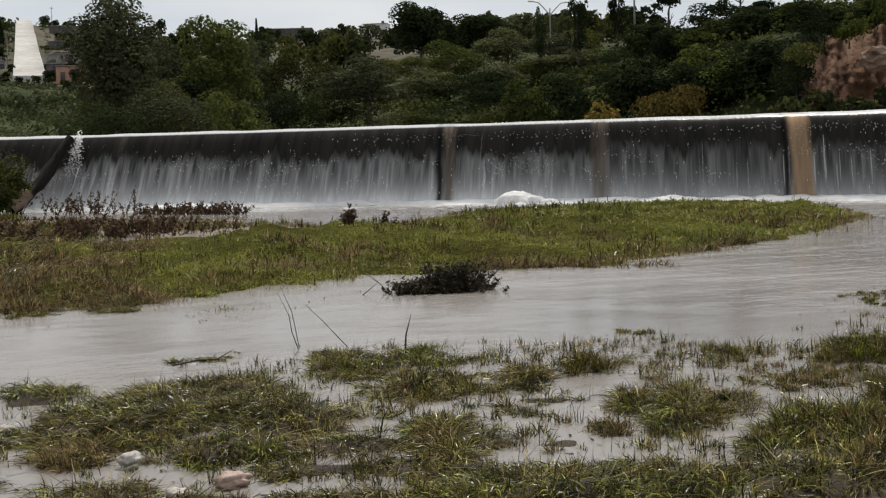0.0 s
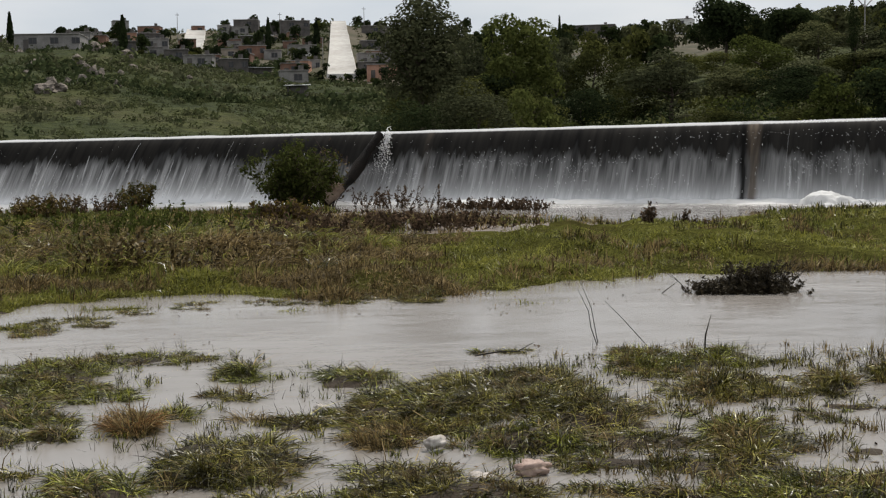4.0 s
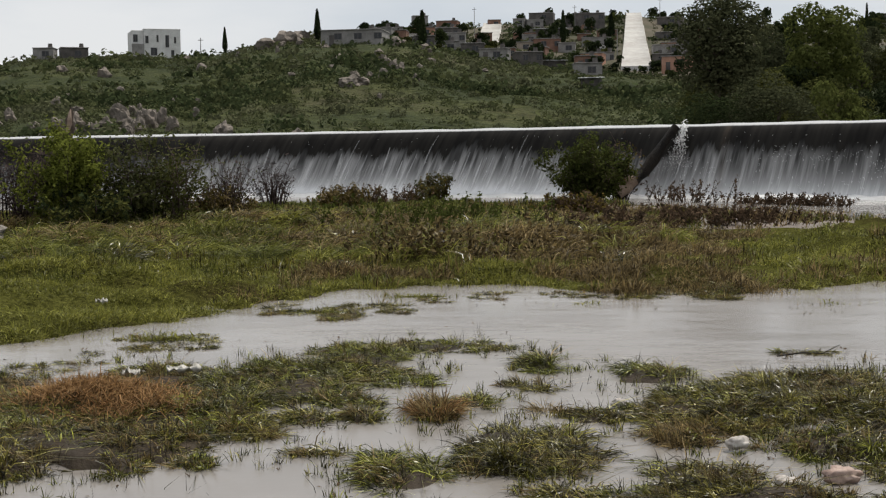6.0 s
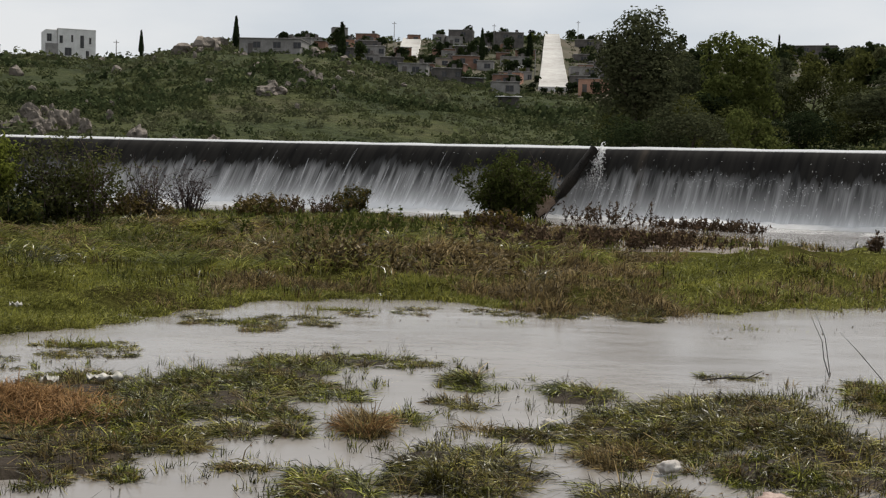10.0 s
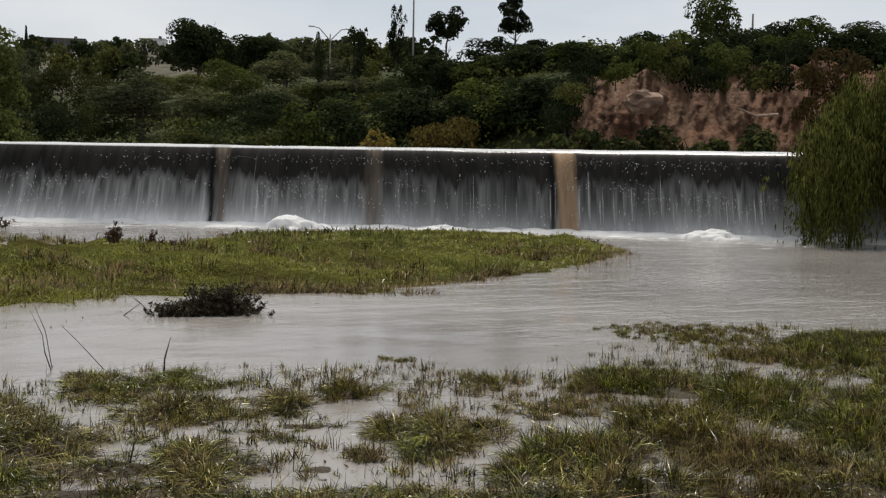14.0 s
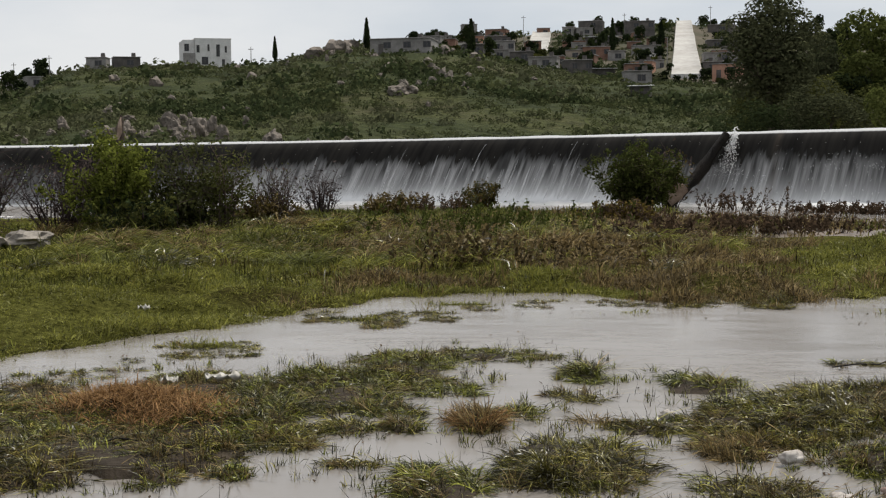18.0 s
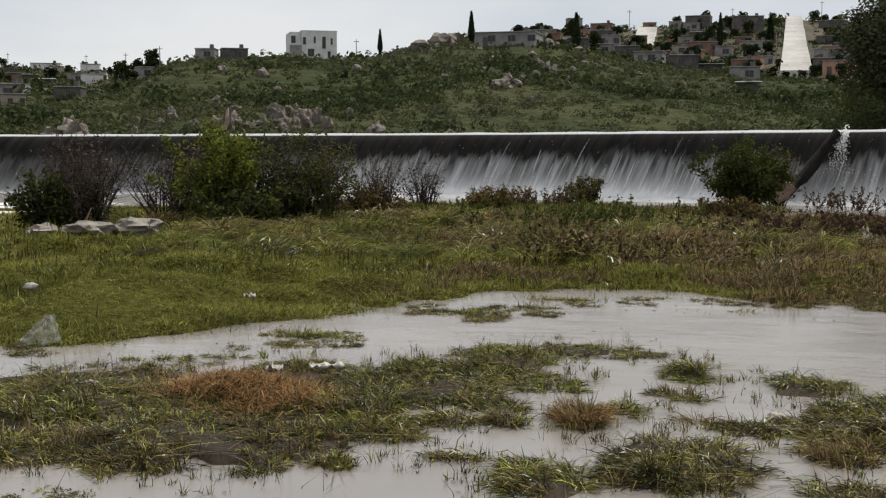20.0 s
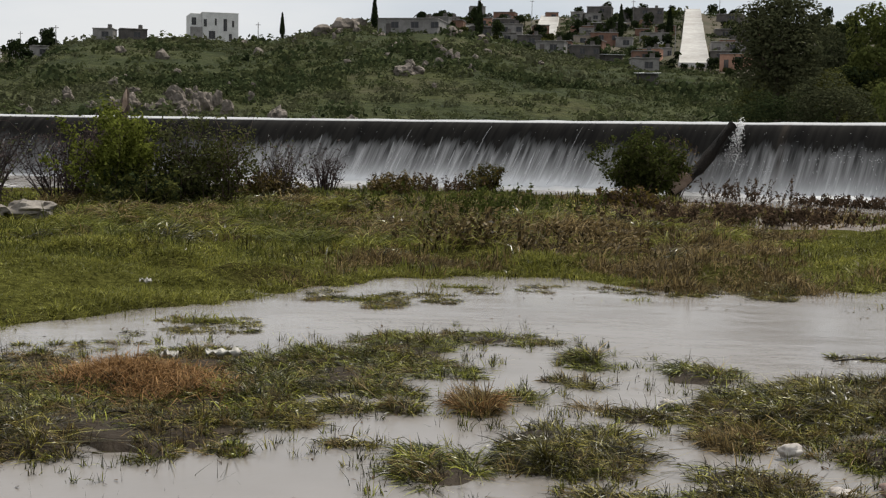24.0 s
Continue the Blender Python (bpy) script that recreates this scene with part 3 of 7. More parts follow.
def land(x, y):
    """The height of the ground."""
    x, y = np.asarray(x, float), np.asarray(y, float)
    r, az = np.hypot(x, y), np.degrees(np.arctan2(x, y))
    far, near = meadow(x, y)
    bumps = fbm(x * 1.6, y * 1.6, 3) - 0.5
    island = -0.32 + 0.34 * step(-0.75, 0.4, far) + 0.10 * step(0.3, 5, far) * step(34, 22, y) + 0.10 * step(4, 12, far) * step(32, 22, y) + 0.10 * bumps + 0.16 * step(0.1, 1.5, far) * step(33, 24, y) * (step(0.45, 0.75, fbm(x * 0.9, y * 0.55, 35, 3)) - 0.1)
    cover = clump_cover(x, y)
    marsh = -0.080 + 0.13 * cover + 0.10 * (fbm(x * 2.3, y * 2.3, 5) - 0.5) - 0.3 * step(0.2, -1.2, near)
    marsh = marsh + 0.25 * step(3.2, 0.5, r) + 0.6 * step(-2, -14, y)
    side = step(14, 30, x) * step(14, 4, y)
    low = np.where(y > np.interp(x, NEAR_X, NEAR_Y) + 0.6, island, marsh) + 0.5 * side
    # upstream: still water, then the hills
    front = np.interp(az, HILL_AZ, HILL_EL)
    rf = np.interp(az, HILL_AZ, HILL_R)
    rise = np.interp(az, RIDGE_AZ, RIDGE_EL)
    shore = np.interp(az, (-60, -22, -8, 6, 12, 20, 30, 37, 39.5, 60), (90, 92, 98, 98, 80, 62, 55, 52, 54, 54))
    zf, zb = EYE + rf * np.tan(np.radians(front)), EYE + 430 * np.tan(np.radians(rise))
    k = np.clip((r - shore) / (rf - shore), 0, 1)
    up = 1.5 + (zf - 1.5) * (0.65 * k + 0.35 * step(0, 1, k))
    k2 = np.clip((r - rf) / (430 - rf), 0, 1)
    up = np.where(r > rf, zf + (zb - zf) * k2, up)
    up = up + (fbm(x * 0.05, y * 0.05, 21) - 0.5) * 3.0 * np.clip((r - shore) / 60, 0, 1) * np.clip((700 - r) / 300, 0.2, 1)
    up = up + (fbm(x * 0.3, y * 0.3, 25) - 0.5) * 0.8 * np.clip((r - shore) / 30, 0, 1)
    b = behind_dam(x, y)
    away = step(80, 62, np.abs(az))
    up = low * (1 - away) + np.where(r < shore, 1.2, up) * away
    return np.where((b > 0.9) & (y > -5), up, low)


HILL_AZ = (-60, -28, -22.5, -21, -19.4, -15.4, -12.2, -10, -8.3, -5, -3, -1.2, 1, 3.6, 7, 10, 14, 20, 26, 32, 37, 39, 48, 60)
HILL_EL = (1.9, 1.9, 2.3, 3.5, 3.9, 4.05, 4.0, 4.45, 4.8, 4.75, 4.45, 4.0, 3.6, 3.1, 2.7, 2.6, 2.8, 3.2, 3.4, 3.8, 4.4, 4.7, 4.8, 5)
HILL_R = (200, 200, 230, 280, 285, 290, 290, 290, 285, 280, 275, 270, 265, 260, 250, 220, 180, 130, 100, 80, 62, 60, 60, 60)
RIDGE_AZ = (-60, -28, -21, -15, -10, -8.3, -5, -3, 0, 3, 5.7, 8, 12, 16, 20, 26, 32, 38, 48, 60)
RIDGE_EL = (3.3, 3.35, 3.4, 3.6, 3.9, 4.5, 5.0, 5.1, 5.3, 5.4, 5.7, 5.3, 4.9, 4.9, 4.8, 4.7, 4.7, 5.0, 5.2, 5.2)


def polar(r, az):
    return r * math.sin(radians(az)), r * math.cos(radians(az))


def ground_at(x, y):
    return float(land(np.array([x]), np.array([y]))[0])


def make_ground():
    az = np.concatenate([np.arange(-180, -36, 6), np.arange(-36, 58, 0.3), np.arange(58, 180, 6)])
    r = np.concatenate([[0.001, 1, 2, 3], np.geomspace(4, 60, 210), np.geomspace(62, 520, 80), np.geomspace(600, 4500, 10)])
    a, rr = np.meshgrid(np.radians(az), r, indexing="ij")
    x, y = rr * np.sin(a), rr * np.cos(a)
    v = np.stack([x, y, land(x, y)], -1).reshape(-1, 3)
    n, m = len(az), len(r)
    i, j = np.meshgrid(np.arange(n), np.arange(m - 1), indexing="ij")
    k = (i + 1) % n
    f = np.stack([i * m + j, i * m + j + 1, k * m + j + 1, k * m + j], -1).reshape(-1, 4)[:, ::-1]
    me = mesh("ground", v, f, (MUD, HILL, TOWN, TURF, BANK_MUD), True)
    c = v[f].mean(1)
    rad, deg = np.hypot(c[:, 0], c[:, 1]), np.degrees(np.arctan2(c[:, 0], c[:, 1]))
    slot = np.where((behind_dam(c[:, 0], c[:, 1]) > 0.9) & (np.abs(deg) < 75), 1, 0)
    town = (rad > np.interp(deg, HILL_AZ, HILL_R) + 14 + 20 * (fbm(c[:, 0] * 0.03, c[:, 1] * 0.03, 41) - 0.5)) & (rad > 170) & (np.abs(deg) < 75)
    slot = np.where(town, 2, slot)
    far = meadow(c[:, 0], c[:, 1])[0]
    mud = np.hypot((c[:, 0] - 5) / 4.5, (c[:, 1] - 31) / 8.5) < 0.9
    slot = np.where((slot == 0) & (far > 0.0) & (rad < 60), np.where(mud, 4, 3), slot)
    me.polygons.foreach_set("material_index", slot.astype(np.int32))
    tagged(new("ground", me), "muddy river meadow running up to grassy hills", "ground", kind="structure")


make_ground()


def make_water():
    az = np.concatenate([np.arange(-180, -40, 5), np.arange(-40, 60, 0.5), np.arange(60, 180, 5)])
    s = np.linspace(-75, 30, 800)
    dx, dy = dam_place(s, 0.25)
    edge_az, edge_r = np.degrees(np.arctan2(dx, dy)), np.hypot(dx, dy)
    o = np.argsort(edge_az)
    reach = np.interp(az, edge_az[o], edge_r[o])
    t = np.linspace(0.02, 1, 60)
    a, tt = np.meshgrid(np.radians(az), t, indexing="ij")
    rr = tt * reach[:, None]
    v = np.stack([rr * np.sin(a), rr * np.cos(a), 0 * rr], -1).reshape(-1, 3)
    n, m = len(az), len(t)
    i, j = np.meshgrid(np.arange(n), np.arange(m - 1), indexing="ij")
    k = (i + 1) % n
    f = np.stack([k * m + j, k * m + j + 1, i * m + j + 1, i * m + j], -1).reshape(-1, 4)
    tagged(new("water", mesh("water", v, f, WATER)), "shallow grey-brown flood water spreading below the weir", "water", kind="structure")
    # the still water held by the weir
    s = np.arange(-78, 30, 1.5)
    b = np.array((2.2, 15, 30, 45, 60))
    x, y = dam_place(s[:, None], b[None])
    v = np.stack([x, y, 0 * x + CREST - 0.06], -1).reshape(-1, 3)
    n, m = len(s), len(b)
    i, j = np.meshgrid(np.arange(n - 1), np.arange(m - 1), indexing="ij")
    f = np.stack([i * m + j, (i + 1) * m + j, (i + 1) * m + j + 1, i * m + j + 1], -1).reshape(-1, 4)
    tagged(new("water_upstream", mesh("water_upstream", v, f, WATER)), "still water held behind the weir", "water", kind="structure")


make_water()

# ---- the weir ----
# its section: metres upstream of the foot, height
SECTION = ((-0.7, -0.6), (-0.45, -0.12), (-0.16, 0.10), (0.02, 0.36), (0.16, 0.72), (0.28, 1.10), (0.39, 1.48), (0.50, 1.80), (0.63, 2.04), (0.80, 2.22), (1.0, 2.31), (1.3, 2.33), (1.9, 2.27), (2.4, 2.1), (2.5, -0.6))


def weir_strip(s0, s1, section, grow=0.0, each=0.5):
    s = np.linspace(s0, s1, max(2, int((s1 - s0) / each) + 1))
    p = np.array(section)
    d = np.gradient(p, axis=0)
    nrm = np.stack([-d[:, 1], d[:, 0]], -1)
    nrm /= np.linalg.norm(nrm, axis=1)[:, None]
    p = p + nrm * grow
    x, y = dam_place(s[:, None], p[None, :, 0])
    z = np.broadcast_to(p[None, :, 1], x.shape)
    v = np.stack([x, y, z], -1)
    n, m = len(s), len(p)
    i, j = np.meshgrid(np.arange(n - 1), np.arange(m - 1), indexing="ij")
    f = np.stack([i * m + j, (i + 1) * m + j, (i + 1) * m + j + 1, i * m + j + 1], -1).reshape(-1, 4)
    return v, f, s


def uv(me, u, v, f):
    layer = me.uv_layers.new(name="UVMap")
    layer.data.foreach_set("uv", np.stack([u, v], -1)[f.ravel()].astype(np.float32).ravel())


def make_weir():
    weir = thing("weir", "curved concrete overflow weir streaked with falling water", "weir")
    joints = [-78, -65, -55, -45, -35.4, -25.3, -15.2, -5.02, -0.2, 4.75, 10, 15, 24]
    for s0, s1 in zip(joints, joints[1:]):
        v, f, s = weir_strip(s0 + 0.015, s1 - 0.015, SECTION)
        me = mesh("section", v.reshape(-1, 3), f, CONCRETE, True)
        part("section", me, None, weir)
    # the sheet of water on its face
    m = Mat("falling_water", 0.12)
    c = m.n.new("ShaderNodeTexCoord")
    parts = m.n.new("ShaderNodeSeparateXYZ")
    m.l.new(c.outputs["UV"], parts.inputs[0])
    height = parts.outputs[1]
    fine = m.tex(1.0, 4, (13.0, 1.0, 1), "UV", 0.65)
    mid = m.tex(1.0, 3, (4.2, 0.45, 1), "UV", 0.55)
    broad = m.tex(1.0, 2, (0.8, 0.3, 1), "UV", 0.5)
    flow = m.n.new("ShaderNodeAttribute")
    flow.attribute_name = "flow"
    along = m.n.new("ShaderNodeAttribute")
    along.attribute_name = "along"
    along = m.math("ADD", along.outputs["Fac"], m.math("MULTIPLY_ADD", m.tex(1.0, 3, (2.0, 1.6, 1), "UV"), 0.30, -0.15))
    start = m.math("MULTIPLY_ADD", mid, 0.62, m.math("MULTIPLY_ADD", fine, 0.26, m.math("MULTIPLY_ADD", broad, 0.50, -0.66)))
    drop = m.ramp(m.math("ADD", height, start), (0.03, (1.0, 1.0, 1.0)), (0.20, (0.66, 0.66, 0.66)), (0.40, (0.42, 0.42, 0.42)), (0.60, (0.30, 0.30, 0.30)), (0.72, (0.0, 0.0, 0.0)))
    thread = m.math("MULTIPLY", m.ramp(fine, (0.36, (0.50, 0.50, 0.50)), (0.62, (1.1, 1.1, 1.1))), m.ramp(mid, (0.38, (0.16, 0.16, 0.16)), (0.62, (1.3, 1.3, 1.3))))
    thread = m.math("MAXIMUM", thread, m.ramp(height, (0.04, (1.0, 1.0, 1.0)), (0.30, (0.55, 0.55, 0.55)), (0.62, (0.0, 0.0, 0.0))))
    white = m.math("MULTIPLY", m.math("MULTIPLY", drop, flow.outputs["Fac"]), thread)
    white = m.math("MAXIMUM", white, m.ramp(m.math("MULTIPLY_ADD", fine, 0.06, height), (0.045, (0.9, 0.9, 0.9)), (0.10, (0.0, 0.0, 0.0))))
    # the sky's shine along the crest, painted in as a thin pale edge
    lip_shine = m.ramp(m.math("ADD", height, m.math("MULTIPLY", fine, 0.02)), (0.984, (0, 0, 0)), (1.0, (0.55, 0.55, 0.55)))
    wet = m.ramp(mid, (0.3, (0.008, 0.0075, 0.007)), (0.7, (0.026, 0.024, 0.021)))

    def band(middle, half, soft):
        """1 within half metres of a place along the weir, fading out over soft metres."""
        return m.math("SUBTRACT", 1.0, m.math("MINIMUM", m.math("MAXIMUM", m.math("DIVIDE", m.math("SUBTRACT", m.math("ABSOLUTE", m.math("SUBTRACT", along, middle)), half), soft), 0.0), 1.0))

    # brown and black stains where the concrete shows through beside the joints
    rust = m.ramp(m.tex(1.0, 4, (5.0, 1.4, 1), "UV"), (0.3, (0.16, 0.105, 0.066)), (0.7, (0.36, 0.245, 0.150)))
    dull = m.ramp(m.tex(1.0, 4, (6.0, 1.2, 1), "UV"), (0.3, (0.040, 0.033, 0.026)), (0.7, (0.150, 0.118, 0.090)))
    col = m.mix(m.math("MAXIMUM", m.math("MINIMUM", m.math("MULTIPLY", white, 0.85), 0.9), lip_shine), wet, (0.80, 0.80, 0.80))
    for middle, half, soft, tone, much in ((-4.78, 0.07, 0.16, dull, 0.85), (-0.32, 0.10, 0.22, dull, 0.7), (5.08, 0.20, 0.12, rust, 0.95), (-5.06, 0.03, 0.16, (0.006, 0.0055, 0.005), 0.95), (4.70, 0.01, 0.12, (0.006, 0.0055, 0.005), 0.9), (-15.2, 0.0, 0.2, dull, 0.3)):
        below = m.math("MULTIPLY", band(middle, half, soft), m.math("SUBTRACT", 1.0, lip_shine))
        col = m.mix(m.math("MULTIPLY", below, much), col, tone)
    m.color(col)
    m.set("Roughness", m.math("MULTIPLY_ADD", white, 0.5, 0.22)).set("IOR", 1.33)
    m.set("Specular IOR Level", m.math("MULTIPLY_ADD", lip_shine, 0.6, 0.09))
    m.bump(m.math("ADD", mid, m.math("MULTIPLY", fine, 0.5)), 0.35, 0.03)
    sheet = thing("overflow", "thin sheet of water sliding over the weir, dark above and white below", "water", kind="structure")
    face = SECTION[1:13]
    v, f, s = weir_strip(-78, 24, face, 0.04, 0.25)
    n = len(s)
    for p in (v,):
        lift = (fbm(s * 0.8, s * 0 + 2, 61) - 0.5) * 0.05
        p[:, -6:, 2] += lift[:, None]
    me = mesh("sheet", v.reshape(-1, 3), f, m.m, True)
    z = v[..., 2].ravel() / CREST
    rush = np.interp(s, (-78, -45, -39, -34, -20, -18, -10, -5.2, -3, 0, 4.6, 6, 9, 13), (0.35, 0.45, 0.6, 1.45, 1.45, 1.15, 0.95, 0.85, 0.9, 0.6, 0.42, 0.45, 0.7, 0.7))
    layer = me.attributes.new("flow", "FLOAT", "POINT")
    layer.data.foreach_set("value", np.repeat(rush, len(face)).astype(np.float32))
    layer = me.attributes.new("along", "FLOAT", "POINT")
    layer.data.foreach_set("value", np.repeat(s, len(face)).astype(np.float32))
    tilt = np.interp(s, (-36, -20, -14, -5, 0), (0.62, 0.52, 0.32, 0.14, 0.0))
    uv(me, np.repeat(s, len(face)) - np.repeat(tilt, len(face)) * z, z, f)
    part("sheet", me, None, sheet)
    # strands that stand proud of the sheet
    veil = Mat("thin_white_water", 0.6)
    veil.p.inputs["Base Color"].default_value = (0.82, 0.82, 0.82, 1)
    veil.set("Alpha", veil.math("MULTIPLY_ADD", veil.island(), 0.34, 0.10))
    veil = veil.m
    rng = np.random.default_rng(7)
    count = 420
    s = rng.uniform(-47, 13, count)
    keep = (fbm(s * 0.35, s * 0, 71, 3) + 0.15 * (s < -16) - 0.3 * (s < -36) - 0.05 * (s > -6)) > rng.uniform(0.3, 0.9, count)
    s = s[keep]
    count = len(s)
    top = np.clip(rng.normal(1.25, 0.28, count), 0.5, 1.75)
    tall = rng.random(count) < 0.03
    top[tall] = rng.uniform(1.8, 2.2, tall.sum())
    width = rng.uniform(0.006, 0.018, count) * np.where(s > -5, 0.7, 1) * np.where(tall, 1.1, 1)
    slant = -np.interp(s, (-36, -20, -14, -5, 0), (0.22, 0.20, 0.14, 0.06, 0.0)) * top * rng.uniform(0.5, 1.3, count)
    sec = np.array(SECTION[2:12])
    vs = []
    for k in range(7):
        t = k / 6
        z = top * (1 - 0.72 * t)
        back = np.interp(z, sec[:, 1], sec[:, 0]) - 0.085 - 0.06 * t * rng.random(count)
        ss = s + slant * (t - 0.5) + rng.normal(0, 0.002, count)
        w = width * (0.3 + 1.2 * np.sin(np.pi * (0.08 + 0.92 * t)))
        for sgn in (-1, 1):
            x, y = dam_place(ss + sgn * w, back)
            vs.append(np.stack([x, y, z], -1))
    v = np.stack(vs, 1).reshape(-1, 3)
    k = np.arange(count)[:, None] * 14
    f = np.concatenate([k + np.array((2 * j, 2 * j + 1, 2 * j + 3, 2 * j + 2)) for j in range(6)], 1).reshape(-1, 4)
    tagged(part("strands", mesh("strands", v, f, veil), None, sheet, "white strands of falling water"), kind="stuff")
    # flecks of spray down the face
    n = 1500
    s = rng.uniform(-62, 12, n)
    thick = np.interp(s, (-62, -36, -33, -19, -8, 0, 12), (0.4, 0.5, 1, 1, 0.8, 0.45, 0.6)) * (0.4 + 1.2 * noise2(s * 1.7, s * 0, 75))
    s = s[rng.random(n) < thick]
    z = np.clip(np.abs(rng.normal(0.0, 0.75, len(s))), 0.05, 1.7)
    x, y = dam_place(s, np.interp(z, sec[:, 1], sec[:, 0]) - 0.09 - 0.03 * rng.random(len(s)))
    w, h = rng.uniform(0.003, 0.008, len(s)), rng.uniform(0.01, 0.06, len(s))
    a = np.stack([ALONG[0] * w, ALONG[1] * w, 0 * w], -1)
    p, up = np.stack([x, y, z], -1), np.stack([0 * h, 0 * h, h], -1)
    v = np.stack([p - up, p + a, p + up, p - a], 1).reshape(-1, 3)
    tagged(part("spray", mesh("spray", v, np.arange(len(v)).reshape(-1, 4), FOAM), None, sheet, "white flecks of spray"), kind="stuff")
    # wavelet sparkle added as white flecks, near the crest and in drifts below
    n = 420
    s = np.concatenate([rng.uniform(-8, 12, n), rng.uniform(-45, -8, n // 5), rng.uniform(-20, 12, 2600)])
    low = np.arange(len(s)) >= n + n // 5
    z = np.where(low, rng.normal(1.05, 0.28, len(s)), np.clip(rng.normal(2.0, 0.06, len(s)) - np.abs(rng.normal(0, 0.16, len(s))) * (rng.random(len(s)) < 0.35), 0.9, 2.15))
    keep = ~low | (fbm(s * 0.9, z * 2.2, 76, 3) > 0.56)
    s, z = s[keep], np.clip(z[keep], 0.3, 2.15)
    back = np.interp(z, sec[:, 1], sec[:, 0]) - 0.085
    x, y = dam_place(s, back)
    p = np.stack([x, y, z], -1)
    v, f = leaves(p, np.tile((-ACROSS[0], -ACROSS[1], 0.5), (len(s), 1)) + rng.normal(0, 0.2, p.shape), 0.017, rng, 1.7)
    tagged(part("wavelets", mesh("wavelets", v, f, FOAM), None, sheet, "small white flecks added for the sparkle on broken water"), kind="stuff")
    # broken water on the crest itself, its sun sparkle added as white flecks
    s = np.concatenate([rng.uniform(-3.5, 3, 70), rng.uniform(5, 12, 20), rng.uniform(9.5, 10.5, 30)])
    z = CREST - 0.01 + rng.uniform(-0.05, 0.02, len(s))
    x, y = dam_place(s, 0.05 + rng.uniform(-0.1, 0.1, len(s)))
    p = np.stack([x, y, z], -1)
    v, f = leaves(p, np.tile((-ACROSS[0], -ACROSS[1], 0.9), (len(s), 1)) + rng.normal(0, 0.2, p.shape), 0.032, rng, 2.0)
    tagged(part("sparkles", mesh("sparkles", v, f, FOAM), None, sheet, "broken water on the crest, its sun sparkle added as white flecks"), kind="stuff")
    # foam along the foot
    s = np.arange(-66, 13, 0.12)
    wide = (0.10 + 0.30 * fbm(s * 0.6, s * 0, 81, 4)) * np.interp(s, (-40, -35), (0.15, 1))
    t = np.linspace(0, 1, 7)
    x, y = dam_place(s[:, None], 0.12 - t[None] * (0.35 * np.interp(s, (-40, -35), (0.3, 1))[:, None] + wide[:, None] * 1.3))
    lump = fbm(s[:, None] * 2.4, t[None] * 3 + 0 * s[:, None], 83, 4)
    z = 0.004 + (0.05 + 0.15 * lump) * np.sin(np.pi * np.clip(0.12 + t * 0.88, 0, 1))[None] ** 0.7 - 0.02 * (t[None] > 0.95)
    v = np.stack([x, y, z], -1)
    n, mm = len(s), 7
    i, j = np.meshgrid(np.arange(n - 1), np.arange(mm - 1), indexing="ij")
    f = np.stack([i * mm + j, i * mm + j + 1, (i + 1) * mm + j + 1, (i + 1) * mm + j], -1).reshape(-1, 4)
    tagged(new("foam_line", mesh("foam_line", v.reshape(-1, 3), f, FOAM, True)), "line of white foam along the foot of the weir", "foam")
    # flecks and rafts of foam drifting off the foot
    n = 1500
    s = np.concatenate([rng.uniform(-15, 13, n), rng.uniform(-62, -40, n // 2)])
    off = np.abs(rng.normal(0, 1.3, len(s))) + 0.3
    keep = fbm(s * 0.5, off * 1.3, 87, 3) > 0.44
    s, off = s[keep], off[keep]
    x, y = dam_place(s, -off)
    p = np.stack([x, y, 0.012 + 0 * x], -1)
    long, wide = rng.uniform(0.04, 0.26, len(s)), rng.uniform(0.015, 0.06, len(s))
    a = np.stack([ALONG[0] * long, ALONG[1] * long, 0 * long], -1)
    b = np.stack([ACROSS[0] * wide, ACROSS[1] * wide, 0 * wide], -1) + a * 0.2
    v = np.stack([p - a, p - b, p + a, p + b], 1).reshape(-1, 3)
    tagged(new("foam_flecks", mesh("foam_flecks", v, np.arange(len(v)).reshape(-1, 4), FOAM)), "flecks of white foam drifting below the weir", "foam", kind="stuff")
    for az, r, w, d in ((-27.6, 40.5, 2.6, 0.5), (-26.2, 43.5, 2.2, 0.6), (-28.8, 37.2, 2.4, 0.45), (-24.6, 43.0, 1.6, 0.4), (-30.0, 41.0, 2.6, 0.6)):
        t = np.arange(28) * 2 * np.pi / 28
        ring = [np.stack([np.cos(t) * w * k * (0.7 + 0.7 * noise2(np.cos(t) * 2 + r, np.sin(t) * 2, 88)), np.sin(t) * d * k * (0.6 + 0.9 * noise2(np.cos(t) * 3, np.sin(t) * 3 + az, 89)), 0 * t + z], -1) for k, z in ((1.0, 0.004), (0.85, 0.03), (0.45, 0.05), (0.02, 0.04))]
        v = np.concatenate(ring)
        i, j = np.meshgrid(np.arange(3) * 28, np.arange(28), indexing="ij")
        f = np.stack([i + j, i + (j + 1) % 28, i + 28 + (j + 1) % 28, i + 28 + j], -1).reshape(-1, 4)
        ob = tagged(new("foam_raft", mesh("foam_raft", v, f, FOAM, True)), "white foaming rapids beside the grassy bank", "foam", "foam heaps")
        ob.matrix_basis = pose(r * math.sin(radians(az)), r * math.cos(radians(az)), 0, 0, 0, -az)
    for s0, w, d, h in ((-2.6, 1.0, 0.6, 0.46), (1.6, 0.9, 0.45, 0.24), (8.7, 1.05, 0.6, 0.38), (-12.8, 1.9, 0.5, 0.32), (-4.2, 1.2, 0.5, 0.10), (6.6, 1.0, 0.45, 0.08), (-1.3, 0.9, 0.4, 0.10)):
        cx, cy = dam_place(s0, -0.45)
